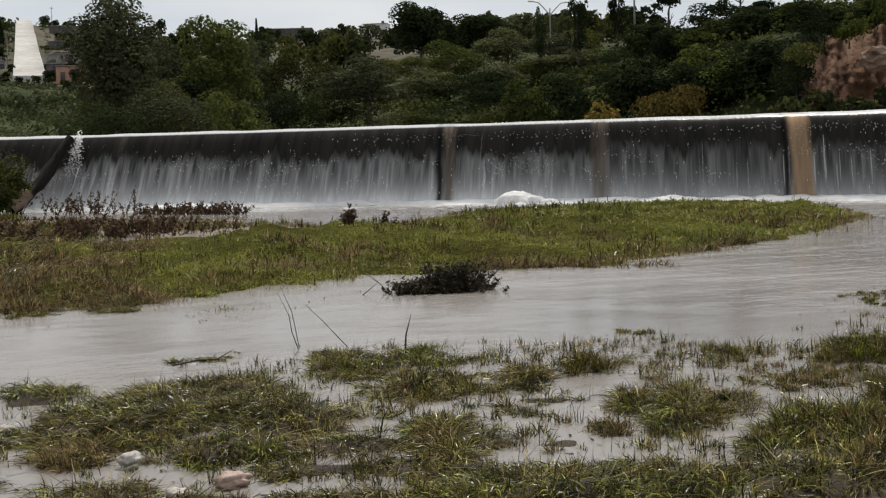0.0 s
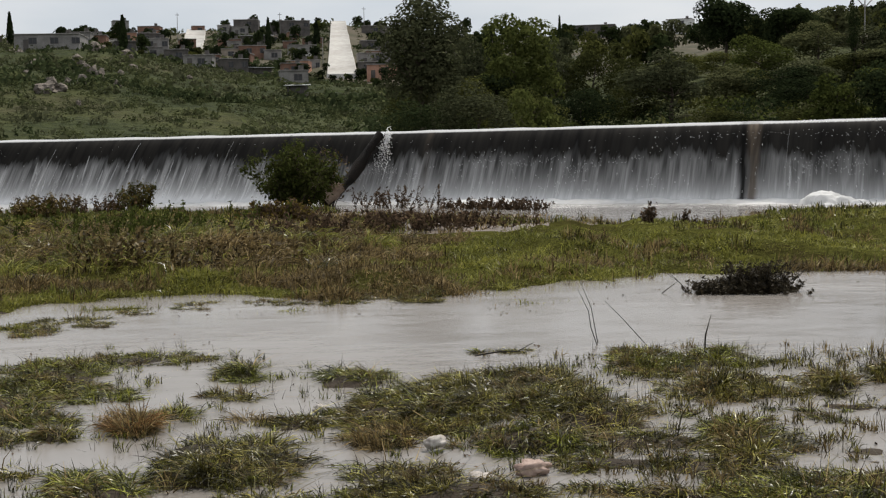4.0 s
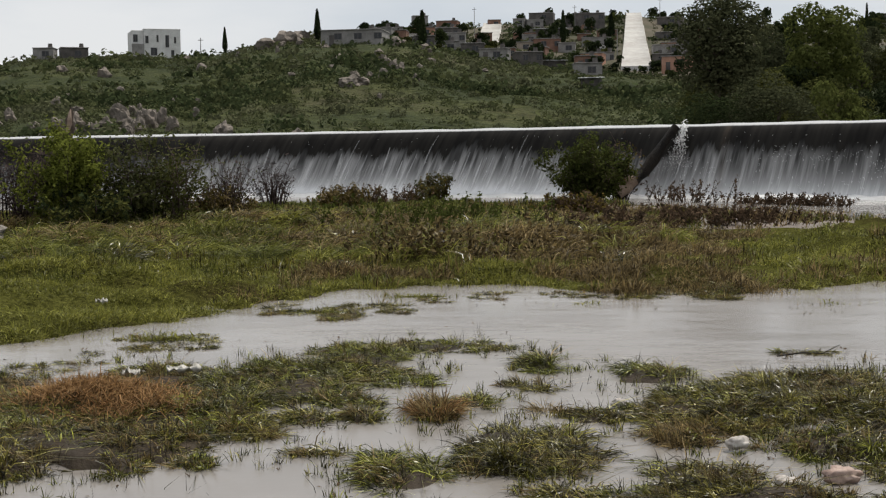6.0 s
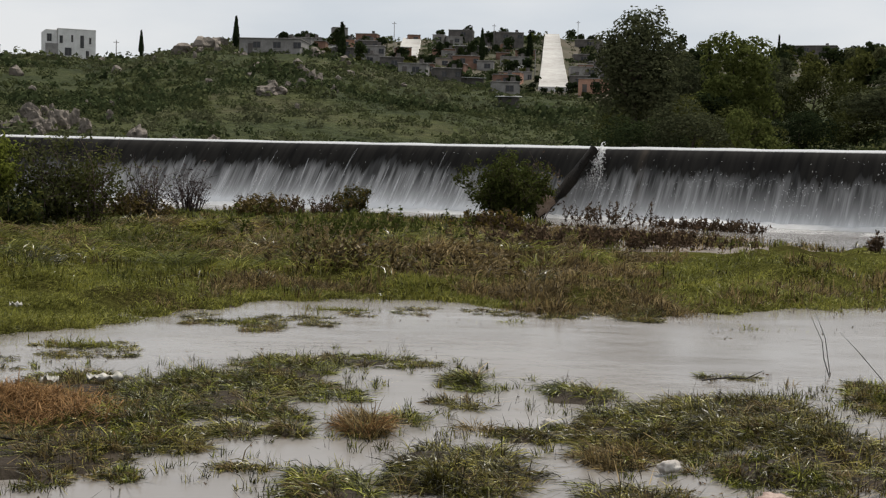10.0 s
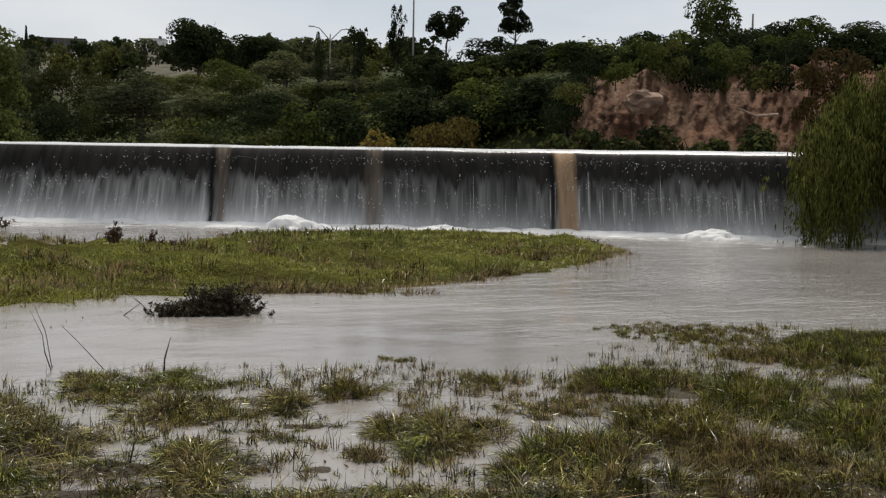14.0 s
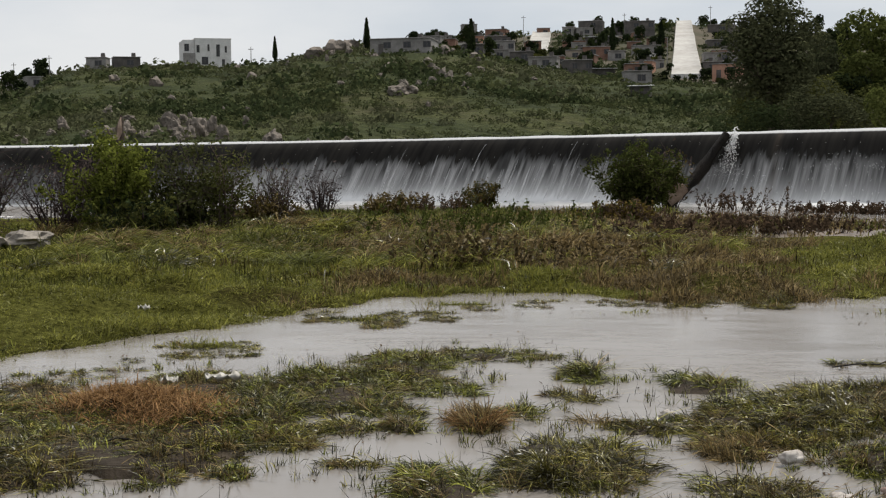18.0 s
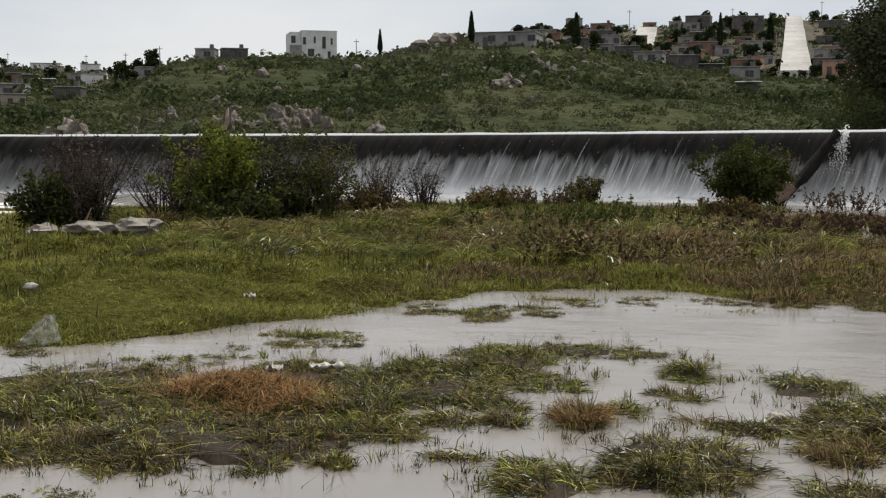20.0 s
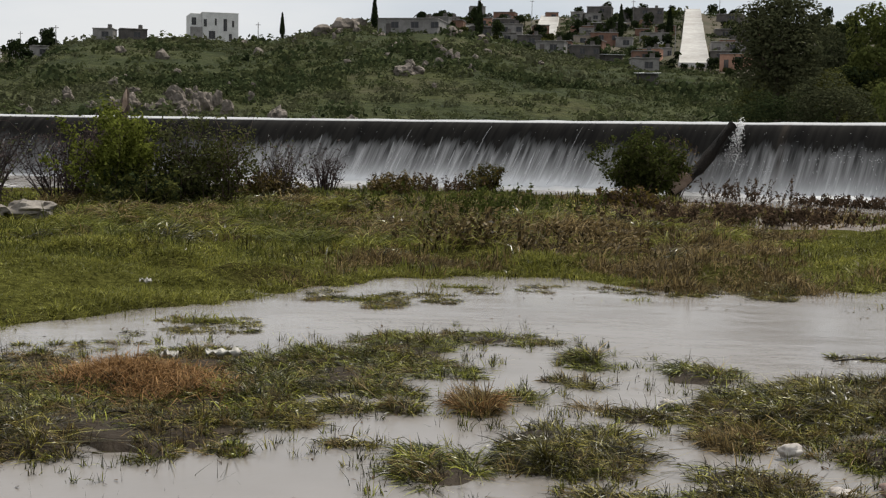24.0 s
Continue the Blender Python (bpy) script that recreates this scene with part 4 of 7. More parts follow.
        gx, gy = np.meshgrid(np.linspace(-1.6, 1.6, 76), np.linspace(-1.5, 1.5, 44), indexing="ij")
        top = np.full(gx.shape, -0.06)
        for _ in range(34):
            u, q = rng.normal(0, 0.45), rng.normal(0, 0.42)
            size = rng.uniform(0.12, 0.30)
            up = h * (0.62 * math.exp(-2.2 * (u * u + q * q)) * rng.uniform(0.5, 1.1) - 0.1)
            top = np.maximum(top, up + h * 0.5 * (np.sqrt(np.maximum(0.0, 1 - ((gx - u) / (size * 1.3)) ** 2 - ((gy - q) / size) ** 2)) - 0.0) * (0.4 + size) - 2.0 * np.maximum(0.0, ((gx - u) / (size * 1.3)) ** 2 + ((gy - q) / size) ** 2 - 1))
        top = top + 0.26 * h * (fbm(gx * 7 + s0, gy * 7, 84, 4) - 0.5)
        v = np.stack([gx * w, gy * d, np.maximum(top, -0.06)], -1).reshape(-1, 3)
        i, j = np.meshgrid(np.arange(75) * 44, np.arange(43), indexing="ij")
        me = mesh("foam_mound", v, np.stack([i + j, i + j + 44, i + j + 45, i + j + 1], -1).reshape(-1, 4), FOAM, True)
        ob = tagged(new("foam_mound", me), "boiling white foam heap at the foot of the weir", "foam", "foam heaps")
        ob.matrix_basis = pose(cx, cy, -0.03, 0, 0, -30)


make_weir()


# ---- grass ----
def grass(name, label, mat, x, y, height, width, lean, way, rng, droop=0.6, plain=False, up=0.0):
    z = np.maximum(land(x, y) - 0.03, -0.015 if np.ndim(up) else -0.12) + up
    v, f = blades(x, y, np.maximum(z, -0.12), height, width, lean, way, rng, droop, plain)
    return tagged(new(name, mesh(name, v, f, mat)), label, "grass", kind="stuff")


def tufts(cx, cy, each, spread, rng):
    """Points round tuft centres, and the index of the tuft of each."""
    k = np.repeat(np.arange(len(cx)), each)
    a, d = rng.uniform(0, 2 * np.pi, len(k)), spread * np.sqrt(rng.random(len(k)))
    return cx[k] + np.cos(a) * d, cy[k] + np.sin(a) * d, k


def near_meadow():
    rng = np.random.default_rng(11)
    rows = []
    for cx, cy, rx, ry, thick, tall, kind in CLUMPS:
        d = math.hypot(cx, cy)
        n = int(4 * rx * ry * thick * 150) + 6
        u, w = rng.uniform(-1.15, 1.15, n), rng.uniform(-1.15, 1.15, n)
        rho = (u ** 4 + w ** 4) ** 0.25
        x, y = cx + (u * rx * cy + w * ry * cx) / d, cy + (w * ry * cy - u * rx * cx) / d
        ok = (fbm(x * 3.0, y * 3.0, 91, 3) > 0.20 + 0.24 * rho ** 4 + 0.16 * (1 - thick)) & (np.hypot(x, y) > 4.6)
        other = rng.random(n) - 0.16 * float(step(4.0, 6.0, cx)) * (rng.random(n) < 0.5)
        k = np.where(other < 0.14, 0, np.where(other < 0.24, 1, np.where(other < 0.35, 2, kind)))
        rows.append(np.stack([x, y, rho, np.arctan2(y - cy, x - cx), min(tall, 0.14) * rng.uniform(0.65, 1.25, n), k], -1)[ok])
    n = 6200
    x, y = rng.uniform(-5.2, 11, n), rng.uniform(4.4, 10.5, n)
    ok = (clump_cover(x, y) > rng.uniform(0.35, 0.8, n)) & (fbm(x * 3.0, y * 3.0, 91, 3) > 0.36) & (np.hypot(x, y) > 4.6)
    rows.append(np.stack([x, y, rng.random(n), rng.uniform(0, 6.283, n), rng.uniform(0.06, 0.13, n), rng.choice((0, 0, 0, 1, 2, 2), n)], -1)[ok])
    t = np.concatenate(rows)
    for kind, name, label, mat in ((0, "marsh_grass", "wet matted olive grass standing in shallow water", GRASS_OLIVE), (1, "green_grass", "fresh green marsh grass in tussocks", GRASS_WET), (2, "dead_grass", "dead brown grass standing among the green", GRASS_DEAD)):
        x, y, rho, out, tall, _ = t[t[:, 5] == kind].T
        n = len(x)
        erect = np.clip(0.12 + 0.60 * step(3.0, 6.5, x) + (0.3 if kind == 2 else 0.0) + rng.normal(0, 0.2, n), 0, 1)
        lie = 3.5 + 4.0 * (fbm(x * 0.6, y * 0.6, 97) - 0.5) + rng.normal(0, 0.5, n)
        lie = np.where((rho > 0.6) & (rng.random(n) < 0.5), out, lie)
        k = np.repeat(np.arange(n), rng.integers(34, 62, n))
        m = len(k)
        a, d = rng.uniform(0, 6.283, m), np.sqrt(rng.random(m)) * rng.uniform(0.025, 0.085, n)[k]
        px, py = x[k] + np.cos(a) * d, y[k] + np.sin(a) * d
        way = np.where(rng.random(m) < 0.62, lie[k] + rng.normal(0, 0.45, m), a + rng.normal(0, 0.5, m))
        stiff = np.clip(erect[k] + rng.normal(0, 0.25, m), 0, 1)
        up = 0.55 + 0.85 * stiff + rng.normal(0, 0.2, m)
        over = -0.60 + 1.6 * stiff + rng.normal(0, 0.3, m)
        ground = np.maximum(land(px, py), -0.05)
        v, f = swept(px, py, ground - 0.02, tall[k] * rng.uniform(0.55, 1.2, m) * (1.3 - 0.5 * stiff), rng.uniform(0.003, 0.0068, m), way, up, over, rng, 0.006)
        tagged(new(name, mesh(name, v, f, mat)), label, "grass", kind="stuff")
    # flattened blades between the tussocks
    n = 40000
    x, y = rng.uniform(-6, 13, n), rng.uniform(4.0, 12.2, n)
    keep = (clump_cover(x, y, 1.15) * (0.3 + 0.9 * fbm(x * 2.2, y * 2.2, 191)) > rng.uniform(0.15, 0.8, n)) & (y < np.interp(x, NEAR_X, NEAR_Y) + 0.2)
    x, y = x[keep], y[keep]
    m = len(x)
    half = rng.random(m) < 0.6
    for mat, pick, label in ((GRASS_OLIVE, half, "flattened wet grass"), (GRASS_DEAD, ~half, "flattened brown grass")):
        q = int(pick.sum())
        grass("flattened_grass", label + " matted by the flood", mat, x[pick], y[pick], rng.uniform(0.10, 0.24, q), rng.uniform(0.005, 0.011, q), np.abs(rng.normal(2.8, 0.8, q)), 0.4 + rng.normal(0, 0.9, q), rng, 0.2)
    # small sprouts standing apart in the shallows
    n = 11000
    x, y = rng.uniform(-6, 13, n), rng.uniform(4.6, 12.4, n)
    cover = clump_cover(x, y, 1.5)
    keep = (cover < 0.75) & ((cover > 0.10) | (noise2(x * 1.3, y * 1.3, 198) > 0.84)) & (fbm(x * 2.5, y * 2.5, 199, 2) > 0.46) & (rng.random(n) < 0.55) & (x < 4.2) & (y < np.interp(x, NEAR_X, NEAR_Y) + 0.3)
    x, y = x[keep], y[keep]
    tone = noise2(x * 1.2, y * 1.2, 197) + 0.5 * (rng.random(len(x)) - 0.5)
    for mat, pick in ((GRASS_WET, tone < 0.62), (GRASS_OLIVE, tone >= 0.62)):
        px, py, k = tufts(x[pick], y[pick], 12, 0.035, rng)
        m, grown = len(px), rng.uniform(0.45, 1.2, pick.sum())
        v, f = swept(px, py, np.maximum(land(px, py), -0.03) - 0.02, rng.uniform(0.06, 0.13, m) * grown[k], rng.uniform(0.003, 0.007, m), rng.uniform(0, 6.28, m), rng.normal(1.3, 0.2, m), rng.normal(0.7, 0.5, m), rng)
        tagged(new("grass_sprouts", mesh("grass_sprouts", v, f, mat)), "small sprouts of marsh grass standing in the shallows", "grass", kind="stuff")
    # separate wet tufts thinly spread over the eastern shallows
    n = 9000
    x, y = rng.uniform(2.2, 11.5, n), rng.uniform(4.8, 10.4, n)
    keep = (fbm(x * 2.2, y * 2.2, 195, 3) > 0.49) & (rng.random(n) < 0.24) & (y < np.interp(x, NEAR_X, NEAR_Y) + 0.2)
    x, y = x[keep], y[keep]
    tone = noise2(x * 0.9, y * 0.9, 196) + 0.6 * (rng.random(len(x)) - 0.5)
    for mat, pick, label in ((GRASS_OLIVE, tone < 0.55, "wet olive tufts standing in the shallows"), (GRASS_DEAD, tone >= 0.55, "tan dead tufts standing in the shallows")):
        px, py, k = tufts(x[pick], y[pick], 14, 0.05, rng)
        m, grown = len(px), rng.uniform(0.5, 1.2, pick.sum())
        v, f = swept(px, py, np.maximum(land(px, py), -0.04) - 0.02, rng.uniform(0.07, 0.17, m) * grown[k], rng.uniform(0.004, 0.009, m), rng.uniform(0, 6.28, m), rng.normal(1.25, 0.2, m), rng.normal(0.7, 0.6, m), rng)
        tagged(new("grass_sprouts", mesh("grass_sprouts", v, f, mat)), label, "grass", kind="stuff")
    # thin upright stalks, also out in the water
    n = 5200
    x, y = rng.uniform(-6, 13, n), rng.uniform(4.5, 12.4, n)
    cover = clump_cover(x, y, 1.4)
    keep = ((cover > 0.12) | (noise2(x * 1.1, y * 1.1, 98) > 0.68)) & (y < np.interp(x, NEAR_X, NEAR_Y) + 0.6)
    x, y = x[keep], y[keep]
    px, py, k = tufts(x, y, 3, 0.05, rng)
    m = len(px)
    grass("thin_stalks", "thin dark upright stalks in the flooded meadow", DRIFT, px, py, rng.uniform(0.12, 0.24, m) * rng.uniform(0.5, 1, m), rng.uniform(0.003, 0.006, m), np.abs(rng.normal(0.5, 0.4, m)), rng.uniform(0, 6.28, m), rng, 0.3)


near_meadow()


def flotsam():
    rng = np.random.default_rng(17)
    n = 12000
    x, y = rng.uniform(-6, 12, n), rng.uniform(4.6, 16.5, n)
    near = clump_cover(x, y)
    keep = (rng.random(n) < 0.10 + 0.9 * near + 0.35 * (noise2(x * 1.4, y * 1.4, 18) > 0.68)) & (land(x, y) < 0.0) & ((y < np.interp(x, NEAR_X, NEAR_Y) + 0.8) | (meadow(x, y)[0] > -1.6))
    x, y = x[keep], y[keep]
    p = np.stack([x, y, 0.006 + 0 * x], -1)
    q = np.tile((0, 0, 1.0), (len(x), 1)) + rng.normal(0, 0.25, p.shape)
    v, f = leaves(p, q, 0.014, rng, 2.6)
    tagged(new("flotsam", mesh("flotsam", v, f, WEED)), "dark scraps of dead plants floating on the water", "debris", kind="stuff")


flotsam()


def far_meadow():
    rng = np.random.default_rng(12)
    n = 95000
    r, az = np.sqrt(rng.uniform(8.5 ** 2, 46 ** 2, n)), rng.uniform(-34, 50, n)
    r = np.concatenate([r, rng.uniform(9, 22, 110000)])
    az = np.concatenate([az, rng.uniform(-34, 50, 110000)])
    x, y = r * np.sin(np.radians(az)), r * np.cos(np.radians(az))
    keep = behind_dam(x, y) < -0.8
    x, y, r, az = x[keep], y[keep], r[keep], az[keep]
    far, near = meadow(x, y)
    ok = (far > -0.38) & (y > np.interp(x, NEAR_X, NEAR_Y) + 0.5)
    x, y, r, az, far = x[ok], y[ok], r[ok], az[ok], far[ok]
    bare = step(0.30, 0.52, fbm(x * 0.35, y * 0.35, 101)) * 0.95 * (np.hypot((x - 5) / 5, (y - 31) / 9) < 1)
    keep = rng.random(len(x)) > bare
    keep &= rng.random(len(x)) < 0.6 + 0.4 * step(0.28, 0.6, fbm(x * 0.8, y * 0.8, 108)) * step(-0.5, 0.3, far)
    x, y, r, far = x[keep], y[keep], r[keep], far[keep]
    patch = fbm(x * 0.28, y * 0.28, 103)
    fine = noise2(x * 1.3, y * 1.3, 104)
    tall = step(17, 21, y) * step(2.5, -1.5, x) * step(-9.5, -6, x) * (0.5 + 0.8 * patch)
    mid_brown = np.exp(-(((x - 0.5) / 4.5) ** 2 + ((y - 25) / 8.0) ** 2)) + 0.7 * np.exp(-(((x - 5.5) / 4.5) ** 2 + ((y - 31) / 8) ** 2)) + 0.7 * (far < 0.5) * (x > 6)
    brown = 0.50 * mid_brown + 0.5 * (patch - 0.5) + 0.55 * (fine - 0.5)
    isbrown = brown > 0.30
    istall = ~isbrown & (tall > 0.55 + 0.5 * (fine - 0.5))
    for name, label, mat, pick, h, sp, ln in (("meadow_grass", "short yellow-green grass on the low island", GRASS, ~isbrown & ~istall, 0.085, 0.09, 1.1), ("tall_grass", "tall wind-bent green grass", GRASS_TALL, istall, 0.20, 0.15, 1.2),
                                              ("brown_grass", "brown withered grass and weeds", GRASS_DEAD, isbrown, 0.15, 0.12, 1.0)):
        tx, ty, tr = x[pick], y[pick], r[pick]
        px, py, k = tufts(tx, ty, 6, sp, rng)
        m = len(px)
        wide = np.maximum(0.0055, tr[k] * 0.00075) * rng.uniform(0.7, 1.5, m)
        size = h * rng.uniform(0.5, 1.3, m) * (0.6 + 1.0 * step(0.25, 0.75, fbm(px * 1.5, py * 1.5, 105, 2))) * (0.6 + 0.8 * rng.random(len(tx)))[k] * (1 - 0.45 * step(30, 38, ty))[k]
        grass(name, label, mat, px, py, size, wide, np.abs(rng.normal(ln, 0.45, m)), 0.3 + rng.normal(0, 1.9, m), rng, 0.7, True)
    # mounds of taller wind-bent grass
    n = 2400
    x, y = rng.uniform(-10, 8, n), rng.uniform(15.5, 38, n)
    far = meadow(x, y)[0]
    zone = step(-9.5, -6.5, x) * step(4.5, 0.5, x) * step(15.8, 19.5, y) * step(31, 25, y) + 0.3 * step(22, 26, y) * step(30, 27, y) * step(7, 4, x) + 0.16 * step(33, 26, y)
    ok = (far > 0.5) & (behind_dam(x, y) < -1.5) & (zone * (0.4 + 1.1 * fbm(x * 0.6, y * 0.6, 151)) > rng.uniform(0.2, 1.3, n)) & ~((x > 2.5) & (np.hypot((x - 5) / 5, (y - 31) / 9) < 1))
    x, y = x[ok], y[ok]
    kind = noise2(x * 0.45, y * 0.45, 152) + 0.8 * (rng.random(len(x)) - 0.5) + 0.45 * np.exp(-(((x - 0.8) / 3.0) ** 2 + ((y - 23) / 7.0) ** 2))
    for label, mat, pick in (("wind-bent mounds of tall green grass", GRASS_TALL, kind < 0.38), ("wind-bent mounds of yellow-green grass", GRASS, (kind >= 0.38) & (kind < 0.62)), ("mounds of dark olive grass", GRASS_OLIVE, (kind >= 0.62) & (kind < 0.8)), ("mounds of withered brown grass", GRASS_DEAD, kind >= 0.8)):
        tx, ty = x[pick], y[pick]
        size = rng.uniform(0.14, 0.36, len(tx))
        k = np.repeat(np.arange(len(tx)), np.round(40 + 220 * size).astype(int))
        m = len(k)
        a, d = rng.uniform(0, 6.283, m), np.sqrt(rng.random(m))
        px, py = tx[k] + np.cos(a) * d * size[k], ty[k] + np.sin(a) * d * size[k]
        way = np.where(rng.random(m) < 0.55, rng.normal(0.3, 0.5, len(tx))[k] + rng.normal(0, 0.4, m), a)
        v, f = swept(px, py, land(px, py) - 0.03, (0.18 + 0.75 * size[k]) * rng.uniform(0.6, 1.25, m), np.maximum(0.007, np.hypot(px, py) * 0.0006) * rng.uniform(0.7, 1.4, m), way, 1.35 - 0.45 * d + rng.normal(0, 0.15, m), 0.2 - 0.7 * d + rng.normal(0, 0.35, m), rng)
        tagged(new("tussock_grass", mesh("tussock_grass", v, f, mat)), label, "grass", kind="stuff")
    # smaller tussocks that break the turf up
    n = 4200
    x, y = rng.uniform(-13, 17, n), rng.uniform(10.5, 40, n)
    ok = (meadow(x, y)[0] > -0.1) & (y > np.interp(x, NEAR_X, NEAR_Y) + 0.5) & (behind_dam(x, y) < -1.2) & (np.abs(np.degrees(np.arctan2(x, y)) - 8) < 42) & (fbm(x * 0.5, y * 0.5, 111) > rng.uniform(0.35, 0.65, n))
    x, y = x[ok], y[ok]
    r, kind = np.hypot(x, y), noise2(x * 0.5, y * 0.5, 112) + 0.5 * (rng.random(len(x)) - 0.5) - 0.25 * np.exp(-((x - 1) / 5) ** 2)
    for label, mat, pick in (("tussocks of withered brown grass on the island", GRASS_DEAD, kind < 0.30), ("dark wet tussocks of grass on the island", GRASS_OLIVE, (kind >= 0.30) & (kind < 0.5)), ("leafy green tussocks of grass on the island", GRASS_TALL, kind >= 0.5)):
        tx, ty, tr = x[pick], y[pick], r[pick]
        px, py, k = tufts(tx, ty, 34, 0.17, rng)
        m = len(px)
        grass("tussock_grass", label, mat, px, py, rng.uniform(0.10, 0.25, m) * rng.uniform(0.5, 1.4, len(tx))[k], np.maximum(0.008, tr[k] * 0.0008) * rng.uniform(0.7, 1.4, m), np.abs(rng.normal(0.7, 0.5, m)), rng.uniform(0, 6.28, m), rng, 1.0, True)


far_meadow()


def weeds(name, label, mat, x0, y0, x1, y1, depth, count, height, seed, lean=0.25, leaf=0.04):
    """A stand of stiff leafy stems in a strip from one point to another."""
    rng = np.random.default_rng(seed)
    t = rng.random(count)
    x, y = x0 + (x1 - x0) * t + rng.normal(0, depth, count), y0 + (y1 - y0) * t + rng.normal(0, depth, count)
    z = np.maximum(land(x, y), 0) - 0.03
    h = height * rng.uniform(0.5, 1.25, count)
    d = rng.normal(0, lean, (count, 2)) + np.array((0.12, 0))
    thick = min(0.013, 0.026 * height)
    paths = [[(a, b, c, thick), (a + dx * hh * 0.5, b + dy * hh * 0.5, c + hh * 0.55, thick * 0.7), (a + dx * hh, b + dy * hh, c + hh, thick * 0.3)] for a, b, c, hh, (dx, dy) in zip(x, y, z, h, d)]
    v1, f1 = tube(paths, 3)
    each = 22
    k = np.repeat(np.arange(count), each)
    s = rng.uniform(0.15, 1.0, len(k))
    p = np.stack([x[k] + d[k, 0] * h[k] * s, y[k] + d[k, 1] * h[k] * s, z[k] + h[k] * s], -1) + rng.normal(0, leaf * 0.7, (len(k), 3))
    v2, f2 = leaves(p, rng.normal(size=p.shape), leaf, rng, 2.4)
    me = mesh(name, np.concatenate([v1, v2]), np.concatenate([f1, f2 + len(v1)]), mat)
    return tagged(new(name, me), label, "weeds", kind="stuff")


weeds("reddish_weeds", "dark red-brown weeds leaning in the current", WEED, 4.7, 40.2, 6.6, 38.6, 0.25, 46, 0.6, 21, 0.5)
weeds("reddish_weeds", "low row of dark red-brown weeds in the water", WEED, 6.9, 38.0, 9.1, 34.9, 0.2, 120, 0.30, 22, 0.35)
weeds("dry_weeds", "dry dark brown weeds on wet mud", WEED, 3.0, 24.5, 5.2, 25.0, 0.5, 100, 0.36, 23, 0.4)
weeds("dry_weeds", "dry dark brown weeds on wet mud", WEED, 1.2, 22.0, 2.6, 23.4, 0.45, 60, 0.42, 24, 0.4)
weeds("dry_weeds", "withered brown weeds by the grass edge", GRASS_DEAD, -1.5, 17.8, 1.0, 18.6, 0.4, 90, 0.38, 25, 0.25)
weeds("dry_weeds", "withered weeds at the foot of the weir", WEED, -5.5, 41.0, -2.2, 41.0, 0.4, 80, 0.5, 26, 0.35)
weeds("drift_tangle", "dark tangle of dead weeds caught in the channel", DRIFT, 5.5, 13.75, 6.3, 13.62, 0.13, 360, 0.14, 27, 0.7, 0.02)
weeds("drift_tangle", "dark tangle of dead weeds caught in the channel", DRIFT, 5.9, 13.7, 6.2, 13.65, 0.10, 180, 0.30, 33, 0.5, 0.02)
rng_tuft = np.random.default_rng(28)
q = 420
ta, td = rng_tuft.uniform(0, 6.283, q), np.sqrt(rng_tuft.random(q))
v, f = swept(-0.42 + np.cos(ta) * td * 0.11, 7.86 + np.sin(ta) * td * 0.13, 0.0 * ta - 0.02, rng_tuft.uniform(0.10, 0.24, q), rng_tuft.uniform(0.004, 0.008, q), ta + rng_tuft.normal(0, 0.5, q), 1.35 - 0.5 * td, rng_tuft.normal(0.0, 0.6, q), rng_tuft)
tagged(new("rusty_tuft", mesh("rusty_tuft", v, f, STRAW)), "rusty red tuft of dead straw in the flooded meadow", "grass", kind="stuff")
rng_straw = np.random.default_rng(29)
q = rng_straw.random(2600)
hx, hy = -2.95 + 0.8 * q + rng_straw.normal(0, 0.17, 2600), 8.35 - 0.5 * q + rng_straw.normal(0, 0.17, 2600)
lump = 0.13 * np.exp(-(((hx + 2.55) / 0.4) ** 2 + ((hy - 8.1) / 0.3) ** 2))
grass("rusty_straw", "rusty orange heap of dead straw on the wet grass", STRAW, hx, hy, rng_straw.uniform(0.08, 0.2, 2600), rng_straw.uniform(0.004, 0.009, 2600), np.abs(rng_straw.normal(1.4, 0.5, 2600)), rng_straw.uniform(0, 6.28, 2600), rng_straw, 1.2, False, lump + 0.02)
weeds("green_weeds", "leafy green weeds among tall grass", LEAF_GREEN, -2.2, 23.5, 0.2, 24.5, 0.8, 90, 0.55, 30, 0.3)
weeds("dark_sprig", "dark upright sprig on the grassy island", WEED, 8.05, 23.1, 8.15, 23.2, 0.05, 10, 0.34, 31, 0.2)
weeds("dark_sprig", "dark upright sprigs on the grassy island", WEED, 9.0, 24.0, 9.6, 24.2, 0.08, 14, 0.26, 32, 0.2)

# ---- trees and shrubs ----


def branches(rng, height, radius, count, reach, start=0.3, bend=0.15):
    """A trunk and its limbs, as paths for tube()."""
    t = np.linspace(0, 1, 7)
    sway = np.cumsum(rng.normal(0, bend * height / 7, (7, 2)), axis=0) * t[:, None]
    trunk = np.column_stack([sway, t * height, radius * (1 - 0.8 * t) * (1 + 0.5 * np.exp(-t * 14))])
    paths = [trunk]
    for _ in range(count):
        k = rng.uniform(start, 0.92)
        foot = np.array([np.interp(k, t, trunk[:, c]) for c in range(4)])
        a = rng.uniform(0, 2 * np.pi)
        out = reach * rng.uniform(0.5, 1.0) * (1.15 - 0.5 * k)
        s = np.linspace(0, 1, 5)
        px = foot[0] + np.cos(a) * out * s + rng.normal(0, 0.04 * reach, 5) * s
        py = foot[1] + np.sin(a) * out * s + rng.normal(0, 0.04 * reach, 5) * s
        pz = foot[2] + out * (0.75 * s + 0.25 * s * s) * rng.uniform(0.4, 1.1)
        paths.append(np.column_stack([px, py, pz, foot[3] * 0.62 * (1 - 0.82 * s)]))
    return paths


